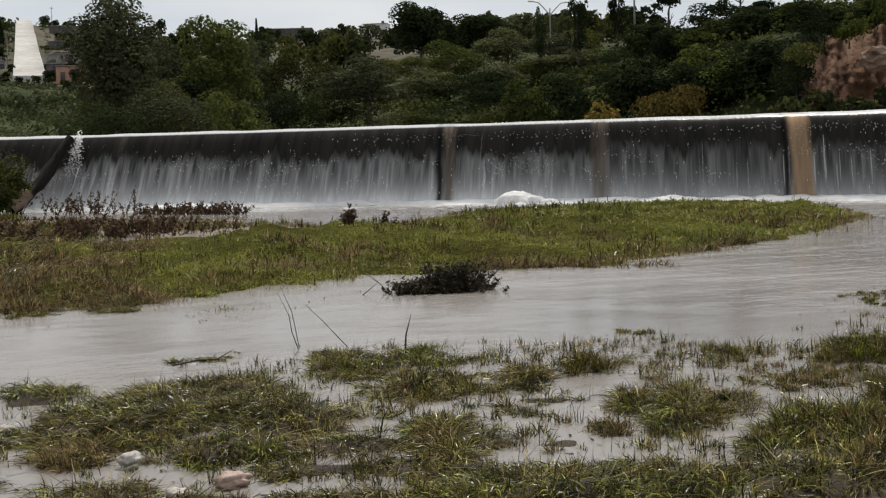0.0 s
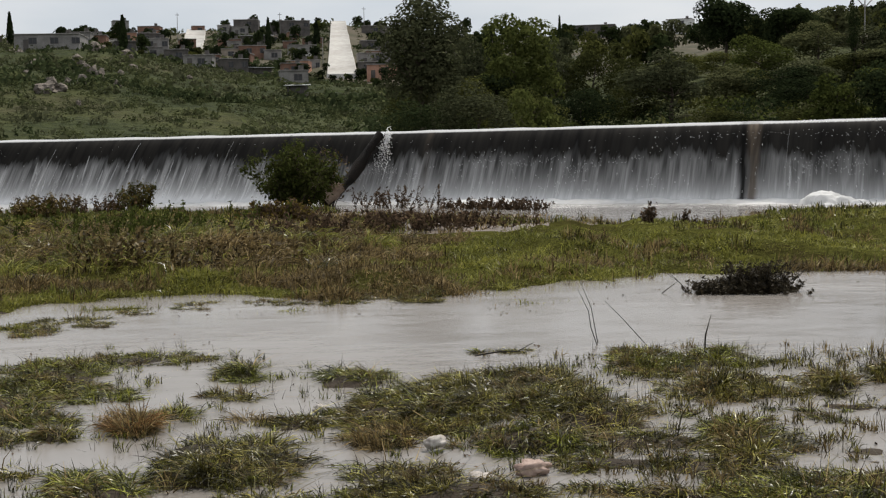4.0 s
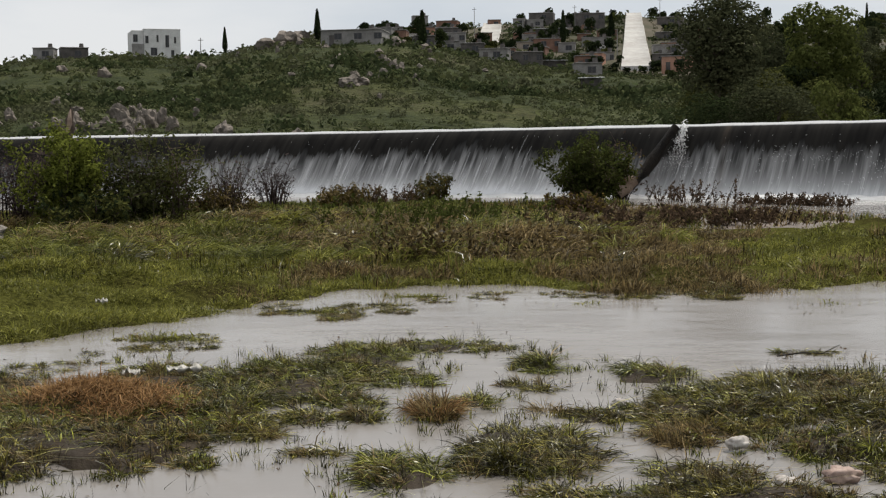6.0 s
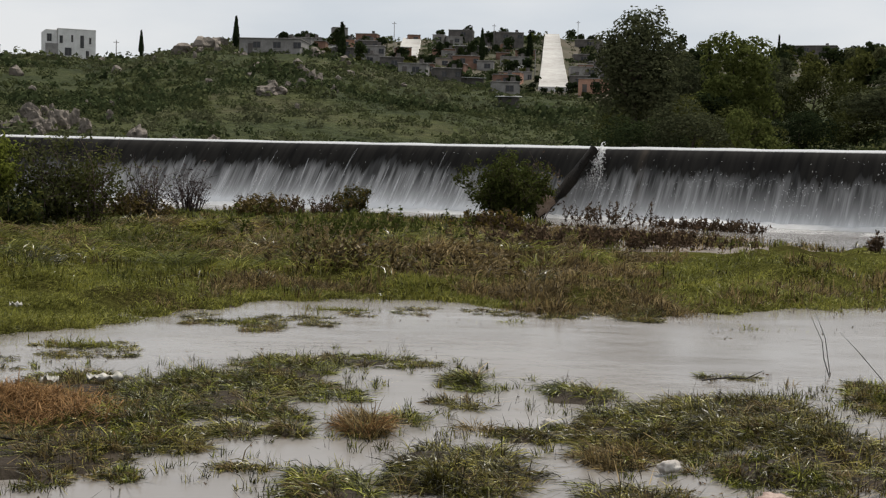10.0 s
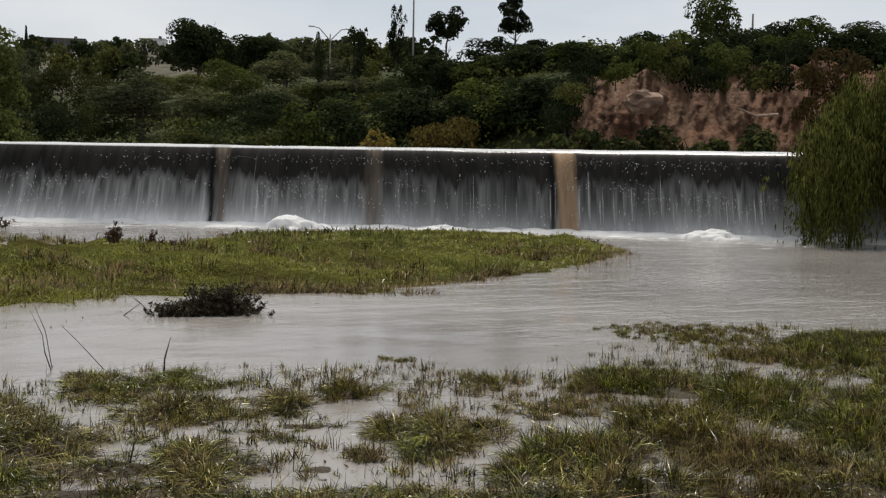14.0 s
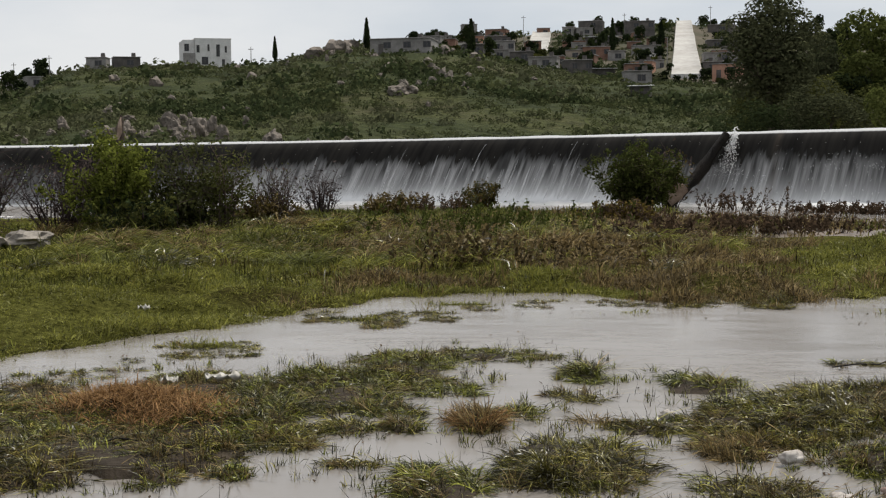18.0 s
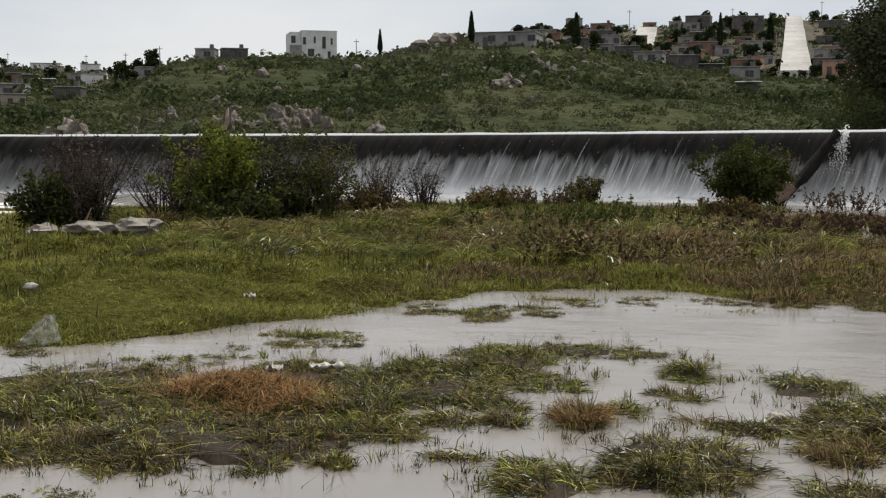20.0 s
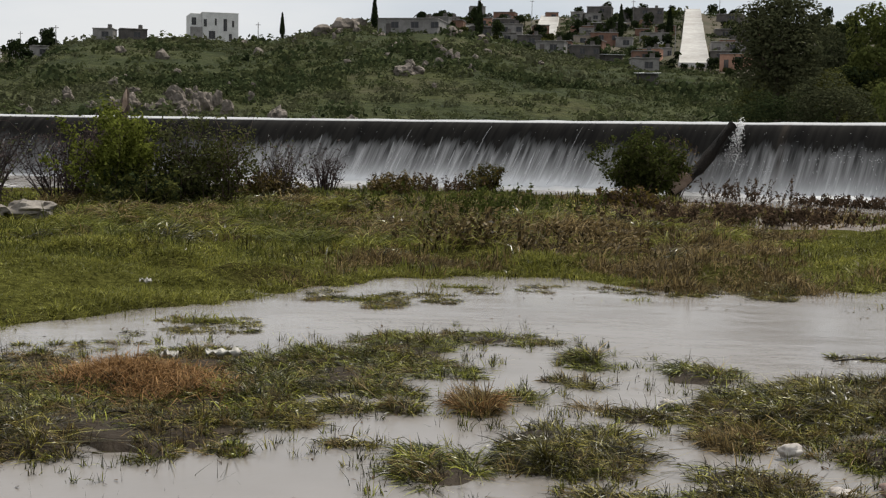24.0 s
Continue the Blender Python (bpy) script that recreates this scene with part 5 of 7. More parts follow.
def tree(name, label, category, seed, height, spread, mat, count, leaf, blobs=16, low=0.28, blob_size=0.36, limbs=9, group="", trunk_r=None, airy=0.0):
    """A broad tree at the origin: tapered trunk with limbs, and a crown of leafy clumps with gaps."""
    rng = np.random.default_rng(seed)
    ob = thing(name, label, category, None, group)
    v, f = tube(branches(rng, height * 0.8, trunk_r or height * 0.022, limbs, spread * 0.75), 4)
    part("trunk", mesh("trunk", v, f, BARK, True), None, ob)
    mid = height * (1 + low) / 2
    p, n = crown_points(rng, count, (0, 0, mid), (spread, spread, height * (1 - low) / 2 * 1.12), blobs, blob_size, -0.85)
    if airy:
        keep = fbm(p[:, 0] * 1.4 + p[:, 1], p[:, 2] * 1.4, seed) > airy
        p, n = p[keep], n[keep]
    v, f = leaves(p, n, leaf, rng)
    part("crown", mesh("crown", v, f, mat), None, ob)
    return ob


def cypress(name, label, seed, height, radius):
    rng = np.random.default_rng(seed)
    ob = thing(name, label, "tree")
    v, f = tube([[(0, 0, 0, radius * 0.25), (0, 0, height * 0.4, radius * 0.15), (0, 0, height * 0.95, 0.02)]], 6)
    part("trunk", mesh("trunk", v, f, BARK, True), None, ob)
    t = rng.random(900) ** 0.8
    a = rng.uniform(0, 6.283, 900)
    r = radius * np.minimum(1, 3.2 * (0.04 + t)) * (1 - t) ** 0.75 * rng.uniform(0.75, 1.15, 900) * 1.25
    p = np.stack([r * np.cos(a), r * np.sin(a), height * (0.05 + 0.95 * t)], -1)
    n = np.stack([np.cos(a), np.sin(a), 0.4 + 0 * a], -1) + rng.normal(0, 0.3, (900, 3))
    v, f = leaves(p, n / np.linalg.norm(n, axis=1)[:, None], height * 0.055, rng, 2.2)
    part("crown", mesh("crown", v, f, LEAF_DARK), None, ob)
    return ob


def put(ob, az, r, width=1.0, tall=1.0, turn=0.0, sink=0.15, first=False):
    """Sets a copy of a thing, or the thing itself, on the ground at that bearing and distance."""
    x, y = polar(r, az)
    m = Matrix.LocRotScale((x, y, ground_at(x, y) - sink), Euler((0, 0, radians(turn))), (width, width, tall))
    if first:
        ob.matrix_basis = m
        return ob
    return copy_thing(ob, m)


def rise(r, el, az, tall):
    """The scale that brings a tree of the given height up to an elevation seen from the bank."""
    x, y = polar(r, az)
    return (EYE + r * math.tan(radians(el)) - ground_at(x, y)) / tall


def wooded_bank():
    rnd = random.Random(5)
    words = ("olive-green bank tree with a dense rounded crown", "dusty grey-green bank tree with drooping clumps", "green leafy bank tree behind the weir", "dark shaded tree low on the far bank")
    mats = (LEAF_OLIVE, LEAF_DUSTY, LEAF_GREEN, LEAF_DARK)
    kinds = [tree("tree", words[k], "tree", 31 + k, 7.0, 3.4, mats[k], 5200, 0.165, 22, 0.03, 0.36, group="trees on the far bank") for k in range(4)]
    kinds += [tree("tree", words[k], "tree", 36 + k, 7.0, 3.4, mats[k], 6400, 0.135, 28, 0.02, 0.34, group="trees on the far bank") for k in range(4)]
    used = set()

    def set_one(k, az, r, el, width):
        k += 4 * (r < 75)
        tall = rise(r, el, az, 7.0)
        ob = put(kinds[k], az, r, width, tall, rnd.uniform(0, 360), 0.2, k not in used)
        used.add(k)
        return ob

    # back, middle and front rows
    for az in np.arange(11.5, 38.5, 1.8):
        set_one(rnd.choice((0, 0, 1, 2)), az + rnd.uniform(-0.4, 0.4), rnd.uniform(95, 112), 4.35 + rnd.uniform(-0.25, 0.45) + (0.5 if az > 24 else 0), rnd.uniform(0.8, 1.05))
    for az in np.arange(9.5, 38, 1.8):
        set_one(rnd.choice((0, 0, 1, 1, 2, 3)), az + rnd.uniform(-0.4, 0.4), rnd.uniform(78, 88), 3.5 + rnd.uniform(-0.4, 0.5) + (0.3 if az > 26 else 0), rnd.uniform(0.75, 1.0))
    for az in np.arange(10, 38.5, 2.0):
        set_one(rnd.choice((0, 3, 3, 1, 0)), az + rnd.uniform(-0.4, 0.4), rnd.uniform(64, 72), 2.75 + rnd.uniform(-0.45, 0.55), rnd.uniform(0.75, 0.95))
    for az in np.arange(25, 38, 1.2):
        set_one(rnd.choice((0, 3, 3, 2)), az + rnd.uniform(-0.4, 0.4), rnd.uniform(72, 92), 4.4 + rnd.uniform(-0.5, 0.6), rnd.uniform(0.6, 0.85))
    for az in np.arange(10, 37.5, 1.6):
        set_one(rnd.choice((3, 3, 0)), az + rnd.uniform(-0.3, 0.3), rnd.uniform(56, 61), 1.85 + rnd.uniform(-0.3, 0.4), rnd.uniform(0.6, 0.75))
    for k in range(8):
        if k not in used:
            set_one(k % 4, 13 + 3 * k, 66 if k > 3 else 90, 2.7 if k > 3 else 3.6, 0.8)


wooded_bank()
put(tree("tall_ash", "tall airy grey-green tree behind the weir", "tree", 41, 10.5, 2.9, LEAF_DUSTY, 12000, 0.14, 70, 0.16, 0.30, 16, airy=0.22), 9.6, 84, 1.18, rise(84, 7.4, 9.6, 10.9), 20, first=True)
put(tree("bright_tree", "bright yellow-green broad tree", "tree", 42, 7.5, 3.4, LEAF_LIME, 9000, 0.17, 22, 0.10, 0.36), 13.5, 90, 1.08, rise(90, 5.55, 13.5, 7.6), 0, first=True)
put(tree("bright_bush", "bright green bush at the water's edge", "bush", 43, 3.0, 1.6, LEAF_LIME, 3000, 0.13, 18, 0.02, 0.36), 14.3, 58, 0.85, rise(58, 2.75, 14.3, 3.1), 0, first=True)
put(tree("dark_tree", "large dark tree rising above the wooded bank", "tree", 44, 9.0, 4.2, LEAF_DARK, 7000, 0.24, 30, 0.10, 0.36), 22.4, 128, 0.88, rise(128, 6.5, 22.4, 9.2), 0, first=True)
put(tree("dark_tree", "large dark tree rising above the wooded bank", "tree", 45, 8.0, 4.4, LEAF_DARK, 7000, 0.24, 30, 0.10, 0.36), 24.9, 130, 0.85, rise(130, 5.9, 24.9, 8.2), 0, first=True)
put(tree("yellow_bush", "yellow-brown bush under the wooded bank", "bush", 46, 2.6, 2.0, LEAF_BROWN, 3500, 0.11, 20, 0.02, 0.36), 33.1, 50, 0.85, rise(50, 2.75, 33.1, 2.7), 0, first=True)
put(tree("brown_bush", "reddish brown half-bare bush by the weir", "bush", 47, 2.4, 1.3, LEAF_BROWN, 500, 0.16, 14, 0.02, 0.4), 30.2, 50, 0.8, rise(50, 2.1, 30.2, 2.5), 0, first=True)
for az, r, el, w, seed, label in ((29.2, 80, 6.9, 0.42, 51, "dark feathery tree on the bank's top"), (30.9, 82, 7.5, 0.36, 52, "narrow dark tree on the bank's top"), (27.6, 85, 6.2, 0.3, 53, "narrow dark tree on the bank's top")):
    put(tree("bank_top_tree", label, "tree", seed, 7.0, 2.2, LEAF_DARK, 2600, 0.16, 30, 0.2, 0.22, 14, airy=0.3), az, r, w, rise(r, el, az, 7.2), 0, first=True)
for az, r, el, w, seed, label in ((33.1, 78, 7.4, 0.8, 54, "young round-headed tree on a bare trunk"), (35.95, 78, 7.9, 0.72, 55, "young round-headed tree on a bare trunk"), (37.4, 78, 5.7, 0.3, 56, "small sapling on the bank's top")):
    put(tree("young_tree", label, "tree", seed, 6.0, 1.7, LEAF_DARK, 2600, 0.16, 24, 0.42, 0.28, 10), az, r, w, rise(r, el, az, 6.2), 0, first=True)
for az, r, el, w, seed in ((38.6, 66, 5.9, 0.8, 57), (40.3, 66, 5.6, 0.8, 58), (41.6, 67, 6.5, 0.85, 59), (44.6, 66, 8.1, 0.8, 60), (45.0, 66, 6.0, 0.9, 61), (46.6, 66, 6.8, 0.95, 62), (48.4, 66, 7.0, 0.95, 63), (50.3, 66, 6.6, 1.0, 64), (52.5, 66, 6.6, 1.0, 65), (42.6, 62, 5.4, 0.7, 66), (47.4, 62, 5.5, 0.7, 67), (39.4, 62, 5.1, 0.6, 68)):
    put(tree("hedge_tree", "dense dark shrub tree along the top of the earth bank", "tree", seed, 4.0, 2.0, LEAF_DARK if seed % 3 else LEAF_GREEN, 3500, 0.13, 30, 0.02, 0.34, group="shrubs on the earth bank"), az, r, w, rise(r, el, az, 4.2), 0, first=True)
palm = tree("ridge_tree", "small dark conifer standing up from the skyline", "tree", 71, 5.0, 0.9, LEAF_DARK, 500, 0.3, 10, 0.3, 0.35)
put(palm, 12.5, 205, 1.0, rise(205, 5.95, 12.5, 5.2), 0, first=True)
for az, r, el, w, seed in ((-7.65, 262, 6.1, 0.75, 81), (-3.15, 262, 6.0, 0.95, 82), (-11.58, 290, 5.35, 0.55, 83), (15.4, 230, 5.75, 0.55, 84), (4.95, 330, 5.75, 0.8, 85), (2.9, 330, 5.9, 0.7, 86)):
    c = cypress("cypress", "slim dark cypress on the skyline", seed, 6.0, 0.9)
    put(c, az, r, w * r / 262, rise(r, el, az, 6.0), 0, first=True)


LEAF_WILLOW = leafy("willow_leaves", (0.016, 0.020, 0.006), (0.130, 0.140, 0.040), 0.35)


def willow():
    rng = np.random.default_rng(77)
    x, y = polar(35.5, 52.6)
    ob = thing("willow", "weeping green willow hanging over the pool", "tree", pose(x, y, 0))
    for k, path in enumerate(branches(rng, 3.6, 0.14, 12, 1.9, 0.35)):
        v, f = tube([path], 7)
        part("limb" if k else "trunk", mesh("limb" if k else "trunk", v, f, BARK, True), None, ob)
    n, bunches = 1900, 110
    ba, bd = rng.uniform(0, 6.283, bunches), 2.4 * np.sqrt(rng.random(bunches))
    bt = 4.35 - 0.23 * bd ** 2 + rng.normal(0, 0.34, bunches)
    bl = bt - rng.uniform(1.0, 3.6, bunches)
    pick = rng.integers(0, bunches, n)
    off = rng.normal(0, 0.17, (n, 2))
    cx, cy = np.cos(ba[pick]) * bd[pick] + off[:, 0], np.sin(ba[pick]) * bd[pick] + off[:, 1]
    a, d = np.arctan2(cy, cx), np.hypot(cx, cy)
    top = bt[pick] - 2.0 * (off ** 2).sum(1) + rng.normal(0, 0.1, n)
    low = np.clip(bl[pick] + rng.uniform(-0.3, 0.6, n) - (d > 1.7) * 0.5, 0.05, 4)
    pts, nrm = [], []
    for k in range(n):
        m = int(14 + 12 * (top[k] - low[k]))
        t = rng.random(m)
        out = d[k] + 0.45 * np.sin(np.pi * np.minimum(t * 0.8, 0.6)) * (d[k] / 2.35)
        z = top[k] + (low[k] - top[k]) * t
        pts.append(np.stack([np.cos(a[k]) * out, np.sin(a[k]) * out, z], -1) + rng.normal(0, 0.06, (m, 3)))
        q = rng.normal(size=(m, 3)) * (1, 1, 0.3)
        nrm.append(q / np.linalg.norm(q, axis=1)[:, None])
    p, q = np.concatenate(pts), np.concatenate(nrm)
    s = rng.uniform(0.04, 0.085, len(p))
    side = np.cross(q, (0, 0, 1.0))
    side /= np.linalg.norm(side, axis=1)[:, None]
    down = np.array((0, 0, -1.0)) + rng.normal(0, 0.22, p.shape)
    v = np.stack([p, p + side * s[:, None] * 0.28 + down * s[:, None], p + down * s[:, None] * 2.4, p - side * s[:, None] * 0.28 + down * s[:, None]], 1).reshape(-1, 3)
    part("crown", mesh("crown", v, np.arange(len(v)).reshape(-1, 4), LEAF_WILLOW), None, ob)
    ob.matrix_basis = pose(x, y, 0) @ Matrix.Diagonal((1.05, 1.05, 1.0, 1))


willow()


def shrub(name, label, x, y, seed, width, height, mats, count, leaf, twigs=40, airy=0.0):
    """A many-stemmed bush with bare twigs and leaves."""
    rng = np.random.default_rng(seed)
    ob = thing(name, label, "bush", pose(x, y, max(ground_at(x, y), 0) - 0.04))
    paths = []
    for _ in range(max(8, twigs // 2)):
        a, out, h = rng.uniform(0, 6.283), rng.uniform(0.1, 1.0) * width / 2, height * rng.uniform(0.55, 1.05)
        s = np.linspace(0, 1, 5)
        wob = np.cumsum(rng.normal(0, 0.06 * height, (5, 2)), axis=0) * s[:, None]
        main = np.column_stack([np.cos(a) * out * (0.4 + 0.6 * s ** 1.2) + wob[:, 0], np.sin(a) * out * (0.4 + 0.6 * s ** 1.2) + wob[:, 1], h * (1 - 0.35 * (out / width * 2) ** 2) * s, 0.022 * (1 - 0.85 * s)])
        paths.append(main)
        for _ in range(9):
            k = rng.uniform(0.25, 0.98)
            foot = np.array([np.interp(k, s, main[:, c]) for c in range(3)])
            d = rng.normal(size=3) * (1, 1, 0.6) + (0, 0, 0.55)
            d *= 0.30 * height * rng.uniform(0.4, 1) / np.linalg.norm(d)
            paths.append(np.column_stack([foot[None] + d[None] * np.array((0, 0.5, 1))[:, None], (0.008, 0.005, 0.002)]))
    v, f = tube(paths, 3)
    part("woody_base", mesh("woody_base", v, f, TWIG), None, ob)
    tips = np.array([q[-1, :3] for q in paths] + [q[len(q) // 2, :3] for q in paths])
    for k, mat in enumerate(mats):
        own = tips[rng.random(len(tips)) < (1.0 if len(mats) == 1 else 0.7)]
        if leaf > 0.1:
            p, n = crown_points(rng, count // len(mats), (0, 0, height * 0.45), (width * 0.46, width * 0.46, height * 0.45), 22, 0.38, -0.8)
        else:
            m = count // len(mats)
            pick = rng.integers(0, len(own), m)
            size = (0.05 + 0.045 * height) * rng.uniform(0.5, 1.3, len(own))
            d = rng.normal(size=(m, 3)) * (1, 1, 1.25)
            p = own[pick] + d * size[pick][:, None] * 0.62
            n = d + rng.normal(size=(m, 3)) * 0.6 + (0, 0, 0.3)
            n /= np.linalg.norm(n, axis=1)[:, None]
        if airy:
            keep = fbm(p[:, 0] * 3 + p[:, 1] * 2, p[:, 2] * 3, seed + k) > airy
            p, n = p[keep], n[keep]
        p[:, 2] = np.maximum(p[:, 2], 0.05)
        v, f = leaves(p, n, leaf, rng, 2.0)
        part("foliage", mesh("foliage", v, f, mat), None, ob)
    return ob


shrub("bush", "green leafy bush beside a leaning log", 2.85, 40.9, 101, 2.6, 2.0, (LEAF_OLIVE, LEAF_GREEN), 13000, 0.06, 80, 0.08)
shrub("bush", "bright green bush on the grassy bank", -8.15, 24.9, 102, 2.0, 1.8, (LEAF_FRESH, LEAF_FRESH), 12000, 0.042, 50, 0.06)
shrub("bush", "rough green and brown bush on the grassy bank", -6.75, 25.2, 103, 2.2, 1.8, (LEAF_OLIVE, LEAF_DUSTY), 6000, 0.042, 70, 0.2)
shrub("bush", "low dark bush under taller shrubs", -7.4, 24.2, 104, 2.8, 0.8, (LEAF_DARK, LEAF_OLIVE), 4500, 0.045, 40, 0.2)
shrub("bush", "upright leafy shoot rising from the bushes", -6.1, 24.9, 117, 0.7, 1.85, (LEAF_OLIVE,), 1000, 0.04, 18, 0.1)
shrub("half_bare_bush", "half-bare grey bush with a dark foot", -9.3, 20.9, 105, 1.7, 1.85, (TWIG, LEAF_DUSTY), 1700, 0.03, 90, 0.3)
shrub("half_bare_bush", "low dark bush at the foot of bare stems", -9.75, 20.6, 106, 1.5, 0.95, (LEAF_DARK, LEAF_OLIVE), 7000, 0.04, 60, 0.05)
shrub("bare_bush", "tangle of bare reddish-grey twigs between green bushes", -9.6, 25.8, 114, 2.2, 1.75, (TWIG,), 900, 0.04, 110, 0.3)
shrub("bare_bush", "tangle of bare grey twigs beside a green bush", -6.5, 31.2, 115, 1.6, 1.6, (TWIG, LEAF_OLIVE), 500, 0.04, 80, 0.3)
shrub("low_bush", "low straw-brown bush at the grass edge", -6.7, 31.0, 116, 2.0, 0.85, (GRASS_DEAD, LEAF_BROWN), 3600, 0.045, 60, 0.15)
shrub("bare_bush", "leafless grey-purple bush near the weir", -12.3, 36.0, 107, 2.4, 2.0, (TWIG,), 700, 0.06, 130, 0.3)
shrub("bare_bush", "leafless grey-purple bush near the weir", -15.6, 34.5, 108, 2.4, 2.0, (TWIG,), 700, 0.06, 130, 0.3)
shrub("bare_bush", "bare dark bush by the falling water", -6.9, 40.4, 109, 1.6, 1.5, (TWIG,), 200, 0.06, 70, 0.3)
shrub("low_bush", "low brown bush in front of the falls", -2.1, 41.2, 110, 2.3, 0.85, (LEAF_BROWN, LEAF_DUSTY), 3000, 0.05, 40, 0.25)
shrub("low_bush", "low reddish bush on the meadow", 1.6, 28.0, 111, 1.7, 0.55, (WEED, LEAF_BROWN), 3500, 0.045, 60, 0.25)
shrub("low_bush", "low dry bush on the meadow", -4.4, 37.5, 112, 2.8, 0.7, (LEAF_BROWN, GRASS_DEAD), 3000, 0.05, 40, 0.3)
shrub("brown_bush", "dry brown bush behind the green one", 3.9, 42.0, 113, 1.2, 1.9, (LEAF_BROWN, TWIG), 500, 0.07, 50, 0.3)


def stuff_bushes(name, label, mat, x, y, size, each, leaf, rng):
    """Low rounded bushes over rough ground, joined."""
    z = land(x, y)
    k = np.repeat(np.arange(len(x)), each)
    d = rng.normal(size=(len(k), 3))
    d /= np.linalg.norm(d, axis=1)[:, None]
    d[:, 2] = np.abs(d[:, 2])
    lobes = 0.75 + 0.5 * noise2(d[:, 0] * 3 + k * 1.7, d[:, 1] * 3 + d[:, 2] * 2, 5)
    p = np.stack([x[k], y[k], z[k] - 0.1], -1) + d * (size[k] * lobes * rng.uniform(0.7, 1.1, len(k)))[:, None] * (1.1, 1.1, 0.95)
    q = d + rng.normal(0, 0.5, d.shape)
    v, f = leaves(p, q / np.linalg.norm(q, axis=1)[:, None], size[k] * leaf, rng, 1.4)
    tagged(new(name, mesh(name, v, f, mat)), label, "scrub", kind="stuff")


def hill_scrub():
    rng = np.random.default_rng(200)
    n = 22000
    az, r = rng.uniform(-33, 13, n), rng.uniform(98, 430, n)
    rf = np.interp(az, HILL_AZ, HILL_R)
    x, y = r * np.sin(np.radians(az)), r * np.cos(np.radians(az))
    thick = fbm(x * 0.035, y * 0.035, 211)
    town = r > rf + 5
    keep = (rng.random(n) < np.clip(2.6 * thick - 0.75, 0.28, 1)) & (~town | (rng.random(n) < 0.75))
    road = (np.abs(az - np.interp(r, (270, 430), (6.0, 5.9))) < 0.75 * 262 / r) & (r > 255)
    road |= (np.abs(az + 0.3) < 0.55) & (r > 318)
    keep &= ~road
    x, y, r, thick, town = x[keep], y[keep], r[keep], thick[keep], town[keep]
    z = land(x, y)
    kind = noise2(x * 0.06, y * 0.06, 213) + 0.6 * (rng.random(len(x)) - 0.5)
    for label, mat, pick in (("dark green scrub over the hillside", SCRUB_DARK, kind < 0.33), ("olive green scrub over the hillside", SCRUB_OLIVE, (kind >= 0.33) & (kind < 0.72)), ("greyish dry scrub over the hillside", SCRUB_GREY, kind >= 0.72)):
        for close in (True, False):
            q = pick & ((r < 175) == close)
            size = rng.uniform(0.3, 0.85, q.sum()) * np.where(town[q], 1.25, 1.0) * np.where(rng.random(q.sum()) < 0.05 + 0.25 * (mat is SCRUB_DARK), 2.2, 1)
            stuff_bushes("hill_scrub", label, mat, x[q], y[q], size, 40 if close else 18, 0.29 if close else 0.46, rng)


hill_scrub()


def bank_scrub():
    rng = np.random.default_rng(230)
    n = 1000
    az, r = rng.uniform(8, 54, n), rng.uniform(50, 100, n)
    x, y = polar_many(r, az)
    ok = (land(x, y) > 1.55) & ~((az > 37.5) & (r < 58))
    x, y = x[ok], y[ok]
    kind = noise2(x * 0.2, y * 0.2, 233)
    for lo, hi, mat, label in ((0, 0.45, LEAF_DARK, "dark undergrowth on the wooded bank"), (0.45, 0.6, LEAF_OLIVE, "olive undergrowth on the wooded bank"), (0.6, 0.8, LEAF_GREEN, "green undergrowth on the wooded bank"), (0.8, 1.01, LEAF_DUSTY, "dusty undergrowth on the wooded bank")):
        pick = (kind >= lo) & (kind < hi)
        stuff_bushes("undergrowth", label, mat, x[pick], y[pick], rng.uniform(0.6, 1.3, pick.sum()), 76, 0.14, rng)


def polar_many(r, az):
    return r * np.sin(np.radians(az)), r * np.cos(np.radians(az))


bank_scrub()


